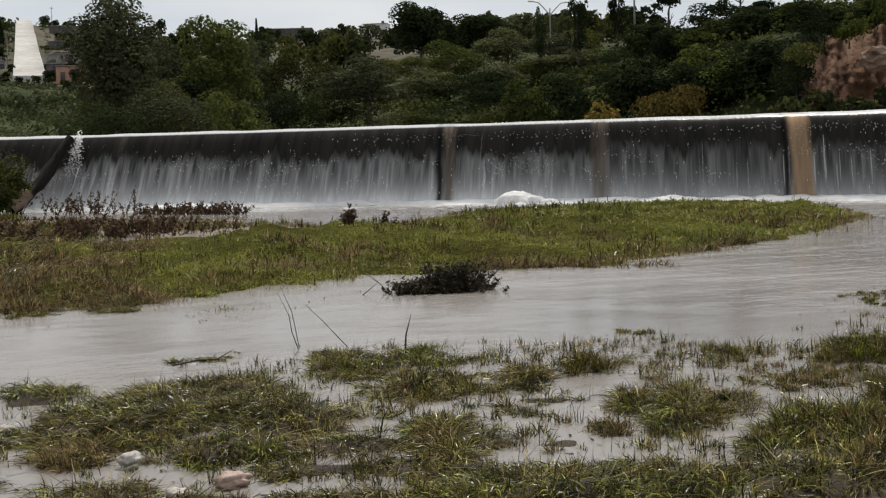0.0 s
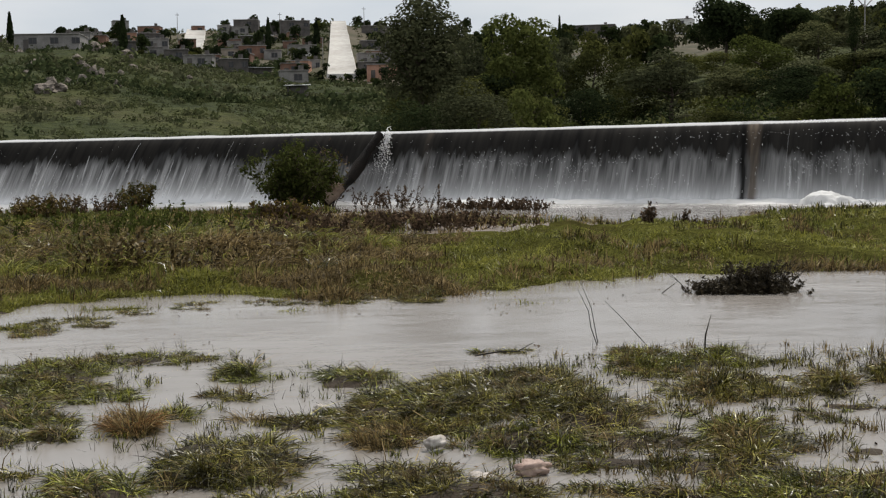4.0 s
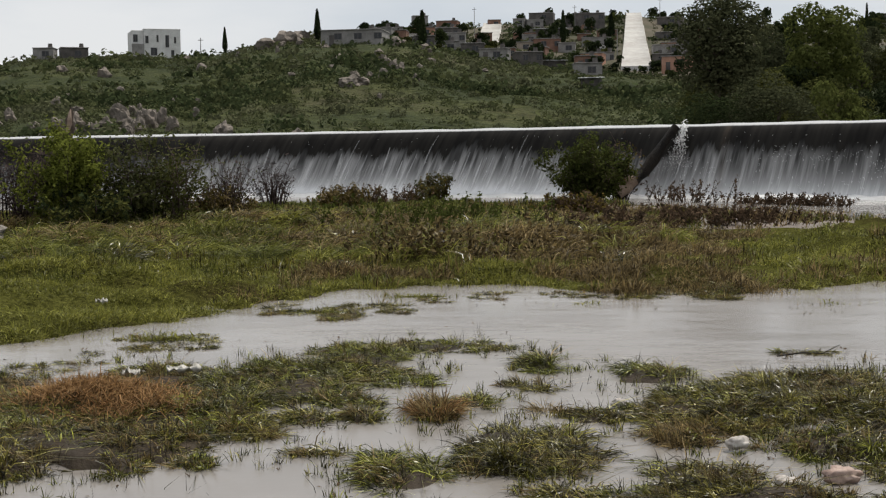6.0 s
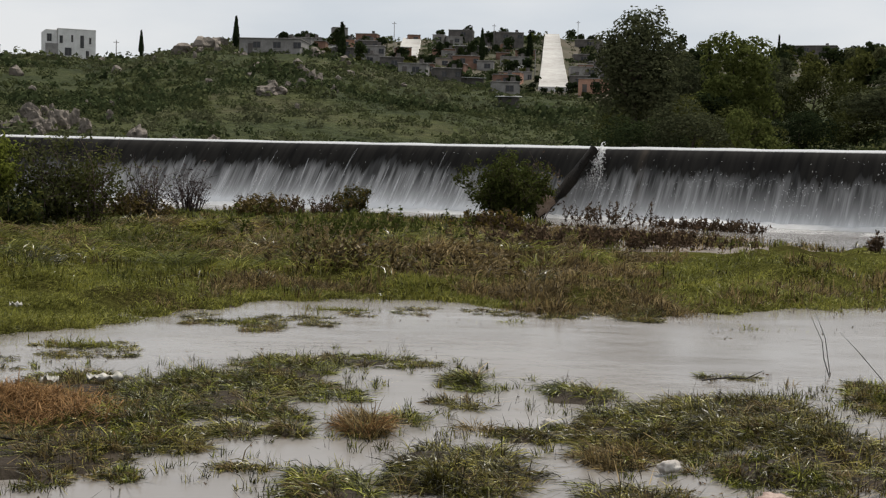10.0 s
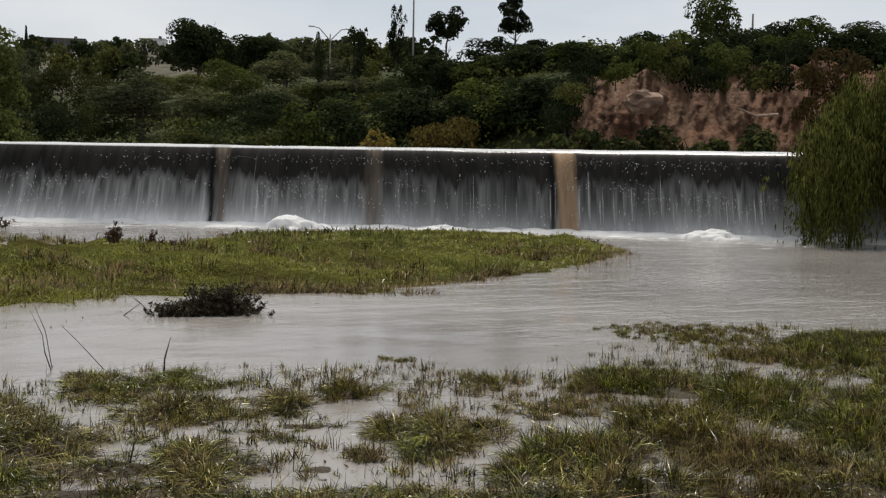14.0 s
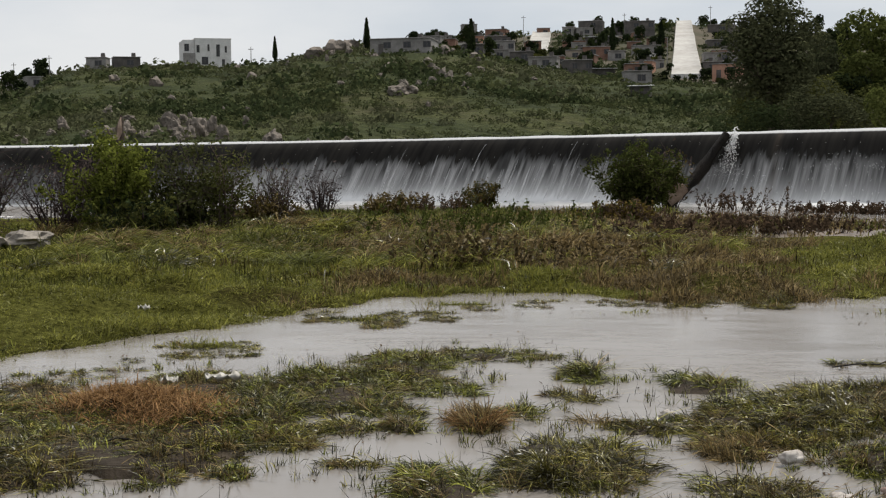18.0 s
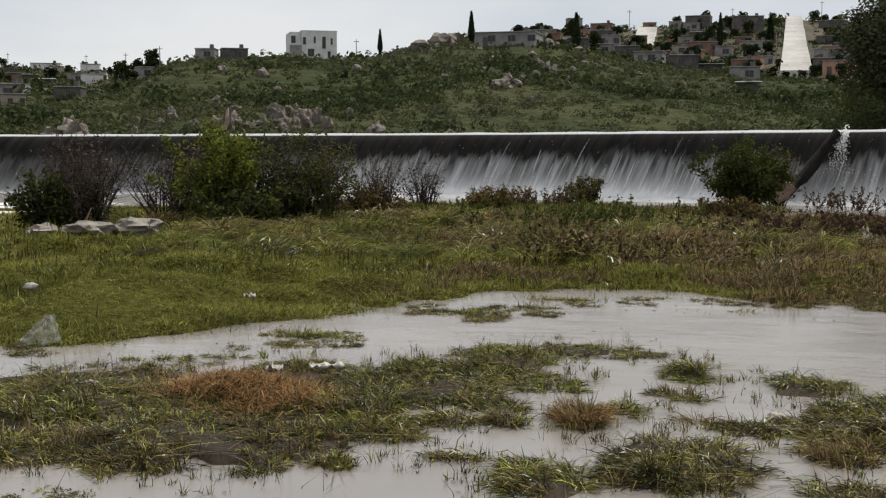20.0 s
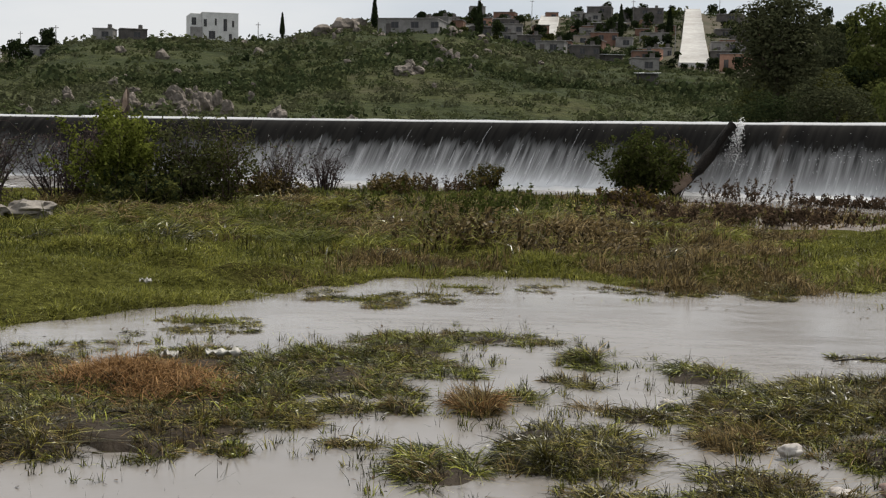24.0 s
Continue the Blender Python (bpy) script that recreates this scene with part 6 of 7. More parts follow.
def town_trees():
    rnd = random.Random(19)
    kinds = [tree("town_tree", "dark garden tree among hillside houses", "tree", 240, 5.0, 2.4, LEAF_DARK, 420, 0.5, 14, 0.04, 0.42, 4, "trees among the houses"),
             tree("town_tree", "olive garden tree among hillside houses", "tree", 241, 5.0, 2.4, LEAF_OLIVE, 420, 0.5, 14, 0.04, 0.42, 4, "trees among the houses"),
             tree("town_tree", "green garden tree among hillside houses", "tree", 242, 5.0, 2.2, LEAF_GREEN, 420, 0.5, 14, 0.04, 0.42, 4, "trees among the houses")]
    first = [True, True, True]
    for k in range(340):
        az = (rnd.uniform(-6.5, 9.5), rnd.uniform(-6.5, 9.5), rnd.uniform(-6.5, 9.5), rnd.uniform(9, 31), rnd.uniform(-31, -20.5))[k % 5]
        rf = float(np.interp(az, HILL_AZ, HILL_R))
        r = rnd.uniform(max(rf, 225), 455)
        wide = 3.3 / r * 57.3
        if abs(az - 5.95) < wide * 0.9 + 0.35 or (abs(az + 0.25) < 1.0 and r > 315):
            continue
        j = rnd.choice((0, 0, 0, 0, 1, 2))
        s = rnd.uniform(0.5, 1.15) * (1.2 if az > 9 else 0.95)
        put(kinds[j], az, r, s, s * rnd.uniform(0.8, 1.2), rnd.uniform(0, 360), 0.4, first[j])
        first[j] = False
    for az, r, s in ((5.1, 262, 0.7), (5.6, 259, 0.5), (6.3, 260, 0.55), (6.8, 264, 0.8), (5.3, 285, 0.6), (6.75, 290, 0.7), (-0.9, 312, 0.6), (-0.3, 309, 0.45), (0.3, 314, 0.6)):
        put(kinds[0], az, r, s, s * 0.8, 37 * r, 0.4)


town_trees()
put(tree("dark_tree", "large dark tree above the low hillside houses", "tree", 248, 8.0, 3.2, LEAF_DARK, 2600, 0.4, 26, 0.08, 0.34), -28.75, 300, 1.1, rise(300, 4.55, -28.75, 8.2), 0, first=True)
for k, (az, r, el, w) in enumerate(((33.8, 58, 3.6, 0.8), (35.2, 58, 3.9, 0.85), (36.3, 57, 4.3, 0.9), (37.3, 57, 4.5, 0.9), (37.9, 56, 3.2, 0.7), (34.5, 60, 4.6, 0.9), (32.2, 60, 4.0, 0.9), (30.6, 60, 3.6, 0.8), (28.8, 61, 3.4, 0.8), (27.0, 62, 3.2, 0.8),
                                    (39.0, 59.5, 5.9, 0.7), (40.3, 59, 5.7, 0.7), (41.7, 59, 6.3, 0.85), (43.0, 58.5, 6.6, 0.85), (44.2, 58, 6.2, 0.85), (45.3, 58.5, 6.4, 0.85), (46.5, 58, 6.3, 0.85), (47.7, 58.5, 6.5, 0.85), (48.9, 58, 6.4, 0.85), (50.2, 58.5, 6.5, 0.85), (51.5, 58, 6.5, 0.85), (42.4, 57.2, 5.5, 0.6), (38.9, 55.5, 5.2, 0.45), (38.1, 53.5, 4.3, 0.5), (33.4, 68, 5.3, 0.8), (34.6, 66, 5.2, 0.8), (35.6, 67, 5.5, 0.85), (36.6, 65, 5.6, 0.85), (37.6, 64, 5.8, 0.85), (38.4, 63, 5.9, 0.8), (35.0, 74, 6.0, 0.9), (36.9, 72, 6.1, 0.9), (32.0, 72, 5.6, 0.9), (44.9, 57, 5.3, 0.6), (47.0, 57, 5.4, 0.6))):
    put(tree("bank_shrub", "dark leafy shrub on the steep earth bank", "bush", 270 + k, 4.0, 2.0, (LEAF_DARK, LEAF_GREEN, LEAF_DARK, LEAF_DARK)[k % 4], 2600, 0.15, 22, 0.02, 0.34, 5, "shrubs on the earth bank"), az, r, w, rise(r, el, az, 4.2), 40 * k, first=True)
ridge = [tree("ridge_wood_tree", "dark tree on the far wooded ridge", "tree", 295 + k, 5.0, 2.6, m, 700, 0.42, 16, 0.03, 0.42, 4, "trees on the far ridge") for k, m in enumerate((LEAF_DARK, LEAF_OLIVE, LEAF_DUSTY))]
rnd_ridge = random.Random(8)
for k in range(75):
    az, r = rnd_ridge.uniform(10.5, 32), rnd_ridge.uniform(140, 330)
    put(ridge[k % 3], az, r, rnd_ridge.uniform(0.8, 1.3), rnd_ridge.uniform(0.7, 1.1), rnd_ridge.uniform(0, 360), 0.4, k < 3)


# ---- houses on the hills ----
WALL_WORDS = {"white": "white plastered", "gray": "grey concrete-block", "brick": "bare brick", "tan": "tan plastered", "pink": "salmon-pink", "dark": "dark weathered", "tin": "pale sheet-metal roofed"}


BUILT = []


def window(bm_parent, x, z, w, h, front, deep=0.12):
    f = 0.07
    bm = bmesh.new()
    for a in ((x - w / 2 - f, x + w / 2 + f, z - f, z), (x - w / 2 - f, x + w / 2 + f, z + h, z + h + f), (x - w / 2 - f, x - w / 2, z, z + h), (x + w / 2, x + w / 2 + f, z, z + h), (x - f / 2, x + f / 2, z, z + h)):
        box(bm, a[0], a[1], front - 0.06, front + 0.02, a[2], a[3])
    frame_ob = part("window", bm, WALLS["dark"], bm_parent)
    part("pane", boxed(x - w / 2, x + w / 2, front - 0.012, front + 0.01, z, z + h), GLASS_DARK, frame_ob)


def house(wall, az, r, w, h, windows, turn):
    x, y = polar(r, az)
    z = ground_at(x, y)
    BUILT.append((x, y, w))
    deep = max(4.0, w * 0.8)
    storeys = "two-storey" if h > 4.2 else "single-storey"
    ob = thing("house", f"{WALL_WORDS[wall]} {storeys} house with a flat roof", "house", pose(x, y, z - 0.5, 0, 0, -az + turn), "houses on the hillside")
    top = h + 0.5
    mat = WALLS["dark"] if wall == "tin" else WALLS[wall]
    part("wall", boxed(-w / 2, w / 2, 0, deep, 0, top - 0.15, 0.03), mat, ob)
    bm = bmesh.new()
    if wall == "tin":
        box(bm, -w / 2 - 0.4, w / 2 + 0.4, -0.7, deep, top - 0.15, top - 0.05)
        for v in bm.verts:
            v.co.z += v.co.y * 0.06
        part("roof", bm, WALLS["tin"], ob, "pale corrugated sheet roof")
    else:
        box(bm, -w / 2 - 0.12, w / 2 + 0.12, -0.25, deep + 0.1, top - 0.15, top, 0.02)
        part("roof", bm, WALLS["gray"], ob, "flat concrete roof slab")
        if w > 4:
            tank = bmesh.new()
            bmesh.ops.create_cone(tank, cap_ends=True, segments=10, radius1=0.5, radius2=0.42, depth=0.9, matrix=Matrix.Translation((w * 0.28, deep * 0.4, top + 0.45)))
            part("water_tank", tank, WALLS["dark"], ob, "dark rooftop water tank")
    for k in range(windows):
        px = (k + 0.5) / windows * w - w / 2 + 0.12 * w
        part_w = min(1.3, w / windows * 0.35)
        window(ob, px, top - 1.75, part_w, 1.0, 0.0)
    if windows and h > 2.4:
        part("door", boxed(-w * 0.36, -w * 0.36 + 0.9, -0.03, 0.05, 0.4, 2.4), WALLS["dark"], ob, "dark metal door")
    return ob


def white_house(az, r, w, h):
    x, y = polar(r, az)
    z = ground_at(x, y)
    ob = thing("white_house", "white cubic two-storey house on the ridge", "house", pose(x, y, z - 0.6, 0, 0, -az + 8))
    t = h + 0.6
    part("wall", boxed(-w * 0.26, w / 2, 0, w * 0.8, 0, t, 0.04), WALLS["white"], ob)
    part("side_wing", boxed(-w / 2, -w * 0.265, 0.6, w * 0.8, 0, t - 0.1, 0.04), WALLS["white"], ob)
    part("grey_base", boxed(-w / 2 - 0.1, -w * 0.265, -0.25, 0.59, 0, t * 0.52, 0.03), WALLS["gray"], ob, "grey lower wall")
    part("parapet", boxed(-w * 0.27, w / 2 + 0.05, -0.05, w * 0.81, t, t + 0.22, 0.03), WALLS["white"], ob)
    for px, pz, ww, hh in ((-0.20, 0.55, 0.5, 1.4), (0.02, 0.6, 0.28, 1.3), (0.22, 0.42, 0.6, 2.4), (0.385, 0.56, 0.3, 1.2), (-0.06, 0.14, 1.2, 1.5), (0.33, 0.08, 0.5, 1.4)):
        window(ob, px * w, pz * t, ww, hh, 0.0)
    window(ob, -w * 0.43, t * 0.6, 0.8, 1.4, 0.6)


house("gray", -6.23, 244, 11.2, 2.9, 3, -12)
house("brick", -4.48, 297, 6.7, 2.0, 1, -7)
house("gray", -3.21, 400, 4.5, 5.0, 1, 8)
house("white", -3.63, 304, 2.4, 1.6, 0, 2)
house("brick", -2.10, 396, 6.4, 3.4, 1, -11)
house("gray", -1.88, 299, 6.1, 3.5, 2, -2)
house("brick", 1.25, 344, 6.0, 2.3, 1, -1)
house("tan", 1.19, 310, 5.4, 1.8, 1, -10)
house("brick", 2.22, 309, 6.2, 3.2, 2, 7)
house("tin", 2.31, 355, 7.6, 2.6, 0, -11)
house("gray", 3.05, 308, 3.9, 2.2, 1, -3)
house("gray", 4.31, 322, 6.9, 1.9, 0, 0)
house("white", 4.43, 309, 5.3, 1.6, 2, -2)
house("gray", 4.67, 290, 4.1, 1.8, 2, 2)
house("gray", 3.98, 231, 4.7, 2.1, 1, 7)
house("tin", 2.42, 269, 5.6, 1.6, 0, 13)
house("tin", 4.04, 196, 2.7, 1.6, 0, -6)
house("dark", 4.06, 384, 8.3, 4.9, 2, 4)
house("gray", 7.43, 298, 7.4, 3.1, 1, 5)
house("pink", 7.69, 262, 5.7, 3.1, 1, -6)
house("dark", 7.38, 398, 7.2, 2.7, 1, -14)
house("dark", -27.79, 423, 3.6, 2.2, 0, 13)
house("white", -25.54, 429, 9.0, 2.2, 0, -6)
house("white", -23.75, 423, 5.7, 2.2, 0, -5)
house("white", -23.61, 298, 4.1, 1.8, 0, 11)
house("tan", -26.82, 204, 3.4, 1.6, 2, 2)
house("brick", -26.82, 306, 3.2, 2.2, 0, -1)
house("gray", -21.50, 277, 3.3, 2.2, 1, 8)
house("gray", -19.03, 284, 4.1, 2.2, 1, -13)
house("dark", -17.76, 286, 5.5, 2.2, 1, 6)
white_house(-14.42, 283, 9.9, 5.5)
house("dark", 16.77, 382, 13.0, 3.4, 2, -4)
house("white", 20.43, 421, 7.7, 4.6, 1, -11)
house("gray", 27.30, 427, 6.8, 5.2, 3, 4)
house("tan", -29.30, 305, 5.9, 2.2, 1, 12)
house("dark", 3.20, 404, 4.9, 3.7, 1, -8)
house("brick", -0.03, 409, 3.8, 2.4, 1, 4)
house("dark", 1.96, 417, 7.6, 4.0, 1, -6)
house("gray", 8.51, 391, 5.6, 3.3, 1, 7)


def street(name, label, points, width, upper):
    """A pale paved street up the hillside, laid just over the ground."""
    vs = []
    p = np.array([[*polar(r, a), 0] for r, a in points])
    t = np.linspace(0, len(p) - 1, 90)
    x, y = np.interp(t, np.arange(len(p)), p[:, 0]), np.interp(t, np.arange(len(p)), p[:, 1])
    d = np.stack([np.gradient(x), np.gradient(y)], -1)
    d /= np.linalg.norm(d, axis=1)[:, None]
    side = np.stack([d[:, 1], -d[:, 0]], -1)
    z = np.maximum.reduce([land(x + side[:, 0] * k, y + side[:, 1] * k) for k in (-3.2, -1.6, 0, 1.6, 3.2)]) + 0.08
    z = np.max([np.roll(np.pad(z, 3, mode="edge"), k)[3:-3] for k in (-2, -1, 0, 1, 2)], axis=0)
    z = np.convolve(np.pad(z, 2, mode="edge"), np.ones(5) / 5, "valid")
    width = np.linspace(width, upper, len(x))
    q = (-0.53, -0.5, -0.47, 0.47, 0.5, 0.53)
    for k, up in zip(q, (-2.4, 0.18, 0.0, 0.0, 0.18, -2.4)):
        vs.append(np.stack([x + side[:, 0] * width * k, y + side[:, 1] * width * k, z + up], -1))
    v = np.stack(vs, 1)
    v = np.concatenate([v[:1] - np.array((0, 0, 2.4)), v])
    n, m = len(v), 6
    i, j = np.meshgrid(np.arange(n - 1), np.arange(m - 1), indexing="ij")
    f = np.stack([i * m + j, i * m + j + 1, (i + 1) * m + j + 1, (i + 1) * m + j], -1).reshape(-1, 4)[:, ::-1]
    tagged(new(name, mesh(name, v.reshape(-1, 3), f, PALE_ROAD)), label, "road", kind="structure")


rnd_town = random.Random(44)
for r in (262, 284, 306, 328, 350, 374, 400):
    for k in range(15):
        az, w, wall = -5.2 + k * 1.0 + rnd_town.uniform(-0.4, 0.4), rnd_town.uniform(3.4, 6.6), rnd_town.choice(("gray", "gray", "brick", "brick", "tan", "dark", "dark", "pink"))
        x, y = polar(r, az)
        if abs(az - 5.95) < 1.1 or (abs(az + 0.25) < 1.1 and r > 310) or min(math.hypot(x - a, y - b) - (w + c) / 2 for a, b, c in BUILT) < 1.2 or rnd_town.random() < 0.12:
            continue
        house(wall, az, r + rnd_town.uniform(-5, 5), w * 0.85, rnd_town.uniform(1.9, 3.3), rnd_town.choice((1, 1, 2)), rnd_town.uniform(-14, 14))
for r in (212, 240, 270, 305, 345, 390):
    for k in range(8):
        az, w = -30.8 + k * 1.2 + rnd_town.uniform(-0.5, 0.5), rnd_town.uniform(3.0, 6.0)
        x, y = polar(r, az)
        if min(math.hypot(x - a, y - b) - (w + c) / 2 for a, b, c in BUILT) < 3.0 or rnd_town.random() < 0.45 or az > -21.5 - (r < 250):
            continue
        house(rnd_town.choice(("gray", "gray", "white", "tan", "dark", "brick", "tin")), az, r + rnd_town.uniform(-6, 6), w, rnd_town.uniform(1.7, 2.4), rnd_town.choice((0, 1, 2)), rnd_town.uniform(-14, 14))

street("road", "pale concrete street running straight up the hill", ((268, 6.02), (330, 5.95), (430, 5.88), (520, 5.86)), 6.2, 3.4)
street("road", "pale concrete side street up the hill", ((318, -0.5), (370, -0.25), (440, -0.05), (520, 0.0)), 6.0, 5.0)

# ---- rocks ----


def rock(name, label, x, y, z, sx, sy, sz, seed, mat, rough=0.45, sub=3, category="rock", turn=0, group=""):
    bm = bmesh.new()
    bmesh.ops.create_icosphere(bm, subdivisions=sub, radius=1.0)
    off = Vector((seed * 3.7, seed * 1.3, seed * 2.1))
    for v in bm.verts:
        q = v.co.normalized()
        k = 1 + rough * (noise.noise(q * 1.6 + off) + 0.5 * noise.noise(q * 3.7 + off) + 0.25 * noise.noise(q * 8 + off))
        k *= 1 - (0.05 if category == "stone" else 0.18) * (noise.cell(q * 2.4 + off) - 0.5)
        v.co = Vector((q.x * sx * k, q.y * sy * k, q.z * sz * k))
    me = bpy.data.meshes.new(name)
    bm.to_mesh(me)
    bm.free()
    me.materials.append(mat)
    for p in me.polygons:
        p.use_smooth = category == "stone"
    ob = tagged(new(name, me), label, category, group)
    ob.matrix_basis = pose(x, y, z, 0, 0, turn)
    return ob


def hill_rock(az, r, w, h, seed, label="grey boulder bedded in the scrubby hillside", mat=None):
    x, y = polar(r, az)
    rock("boulder", label, x, y, ground_at(x, y) + h * 0.2, w / 2, w / 2, h * 0.75, seed, mat or OUTCROP, 0.42, 3 if r < 170 else 2, "rock", seed * 40, "rocks on the hillside")


for k, (az, w, h) in enumerate(((-18.9, 3.0, 2.2), (-18.2, 2.4, 2.0), (-17.5, 3.0, 1.8), (-16.9, 2.6, 2.2), (-16.2, 3.0, 2.6), (-15.6, 2.5, 3.4), (-15.1, 3.2, 4.2), (-14.6, 2.4, 3.8), (-14.2, 2.6, 3.0), (-19.8, 2.4, 1.2), (-21.2, 2.0, 1.2))):
    hill_rock(az + 0.3, 124 + 4 * math.sin(k * 2.1), w * 0.42, h * 0.40, 300 + k)
hill_rock(-6.35, 160, 2.4, 1.0, 320, "broad pinkish rock outcrop on the hillside")
hill_rock(-5.85, 161, 1.8, 0.9, 321, "broad pinkish rock outcrop on the hillside")
for k, (az, r, w, h) in enumerate(((-4.7, 195, 1.3, 1.5), (-4.4, 190, 1.2, 1.6), (-4.1, 184, 1.3, 1.5), (-4.9, 205, 1.2, 1.1), (-9.9, 270, 3.5, 2.2), (-9.0, 275, 4.0, 2.6), (-8.4, 276, 3.5, 2.0), (-13.2, 262, 1.6, 1.2), (-12.6, 215, 1.4, 1.2), (-16.6, 205, 1.8, 1.4), (-18.3, 220, 1.6, 1.2), (-8.6, 112, 1.2, 0.8), (-10.2, 108, 1.0, 0.8), (-4.3, 240, 1.8, 1.6), (-3.0, 235, 2.0, 1.4))):
    hill_rock(az, r, w, h, 340 + k)
rnd_rock = random.Random(12)
for k in range(60):
    az, r = ((-19, 126), (-15, 134), (-5, 190), (-8, 250))[k % 4]
    hill_rock(az + rnd_rock.gauss(0, 2.2), r + rnd_rock.gauss(0, 18), rnd_rock.uniform(0.5, 1.6), rnd_rock.uniform(0.4, 1.2), 500 + k)
hill_rock(-24.5, 104, 2.4, 1.9, 371, "large rounded boulder above the weir")
hill_rock(-25.5, 106, 1.6, 1.4, 372, "large rounded boulder above the weir")


def stick(name, label, path, sides=5, mat=None):
    v, f = tube([[(*q[:3], q[3] * 0.75) for q in path]], sides)
    tagged(new(name, mesh(name, v, f, mat or DRIFTWOOD)), label, "stick")


def earth_cliff():
    az, t = np.linspace(37.6, 52.5, 230), np.linspace(0, 1, 70)
    a, k = np.meshgrid(az, t, indexing="ij")
    top = np.interp(a, (37.6, 38.6, 40, 43, 46, 50, 52.5), (3.0, 5.2, 5.9, 5.9, 6.1, 6.2, 6.0))
    u = a * 0.93
    top = top + (fbm(u * 0.9, u * 0, 403, 4) - 0.5) * 1.1
    z = 0.9 + (top - 0.9) * k
    deep = fbm(u * 0.5, z * 0.22, 401, 3) * 2.6 + np.abs(fbm(u * 1.3, z * 0.25, 405, 3) - 0.5) * 3.4 + fbm(u * 3.4, z * 0.6, 409, 4) * 0.7 + np.abs(fbm(u * 6.5, z * 2.4, 413, 3) - 0.5) * 0.7
    r = 51.2 + k ** 1.2 * 4.6 - deep + 2.6 + 2.6 * np.clip((38.6 - a), 0, 1)
    v = np.stack([r * np.sin(np.radians(a)), r * np.cos(np.radians(a)), z], -1)
    roof = v[:, -1:, :] * np.array((1.12, 1.12, 1.0))
    v = np.concatenate([v, roof], 1)
    n, m = v.shape[:2]
    i, j = np.meshgrid(np.arange(n - 1), np.arange(m - 1), indexing="ij")
    f = np.stack([i * m + j, (i + 1) * m + j, (i + 1) * m + j + 1, i * m + j + 1], -1).reshape(-1, 4)
    tagged(new("earth_cliff", mesh("earth_cliff", v.reshape(-1, 3), f, EARTH)), "steep bank of raw red-brown earth and rock above the weir", "cliff", kind="structure")


earth_cliff()
x, y = polar(50.6, 41.9)
rock("pale_boulder", "pale boulder sticking out of the earth bank", x + 0.3, y + 0.7, 4.5, 0.6, 0.7, 0.42, 411, EARTH_PALE, 0.35)
for k, az in enumerate((38.0, 39.3, 40.8, 42.3, 44.4, 46.4)):
    x, y = polar(47.5 + (k % 3) * 0.7, az)
    shrub("bank_bush", "dark bush at the foot of the earth bank", x, y, 420 + k, 1.8, 1.5 + 0.4 * (k % 2), (LEAF_DARK, LEAF_OLIVE), 700, 0.13, 10, 0.2).location.z = 1.75

for k, (az, el, w) in enumerate(((39.2, 5.3, 0.5), (40.4, 5.1, 0.55), (42.6, 5.5, 0.6), (43.6, 5.2, 0.7), (45.0, 5.6, 0.6), (46.2, 5.2, 0.7), (47.4, 5.4, 0.7), (48.4, 4.6, 0.45), (49.4, 5.0, 0.8), (44.3, 4.6, 0.4), (41.5, 5.7, 0.5), (38.6, 4.0, 0.5), (38.3, 2.8, 0.55), (48.8, 3.4, 0.6))):
    x, y = polar(53.0 - 0.9 * (el < 4.7), az)
    ob = tree("bank_shrub", "yellow-brown withered shrub clinging to the earth bank" if az > 48 else "dark leafy shrub hanging over the raw earth bank", "bush", 610 + k, 2.4, 1.7, LEAF_BROWN_DULL if az > 48 else (LEAF_DARK, LEAF_GREEN, LEAF_OLIVE)[k % 3], 1500, 0.12, 14, 0.02, 0.36, 6, "shrubs on the earth bank")
    ob.matrix_basis = Matrix.LocRotScale((x, y, EYE + 53 * math.tan(radians(el)) - 2.4 * w), Euler((0, 0, k)), (w, w, w * 1.15))
stick("fallen_branch", "pale fallen branch sticking out of the earth bank", [(*polar(50.0, 47.2), 4.0, 0.07), (*polar(49.2, 46.3), 3.9, 0.06), (*polar(48.8, 45.6), 4.15, 0.03)], 6, PALE_WOOD)

# ---- drift and litter ----


def log():
    ob = thing("log", "dark wet log leaning against the weir's crest", "log")
    x1, y1 = dam_place(-16.75, 0.25)
    p0, p1 = Vector((3.75, 41.7, 0.12)), Vector((x1, y1, 2.24))
    path = []
    for k in range(12):
        t = k / 11
        q = p0.lerp(p1, t)
        sag = -0.20 * math.sin(math.pi * t) + 0.05 * math.sin(9 * t)
        path.append((q.x + 0.03 * math.sin(7 * t), q.y, q.z + sag, 0.205 - 0.05 * t + 0.03 * math.sin(13 * t) + 0.015 * math.sin(31 * t)))
    v, f = tube([path], 12)
    part("trunk", mesh("trunk", v, f, DRIFTWOOD, True), None, ob)
    q = Vector(path[1][:3])
    stub = [(*path[k][:2], path[k][2] + 0.02, path[k][3] + 0.012) for k in range(0, 4)]
    v, f = tube([stub], 12)
    part("bared_end", mesh("bared_end", v, f, PALE_WOOD, True), None, ob, "paler wood where the bark is gone")
    rng = np.random.default_rng(9)
    for k in (4, 6, 8, 9):
        b = Vector(path[k][:3])
        d = Vector((rng.uniform(-0.3, 0.3), -0.15, rng.uniform(0.15, 0.4)))
        v, f = tube([[(*b, 0.03), (*(b + d * 0.5), 0.02), (*(b + d), 0.006)]], 5)
        part("branch_stub", mesh("branch_stub", v, f, DRIFTWOOD), None, ob)


log()


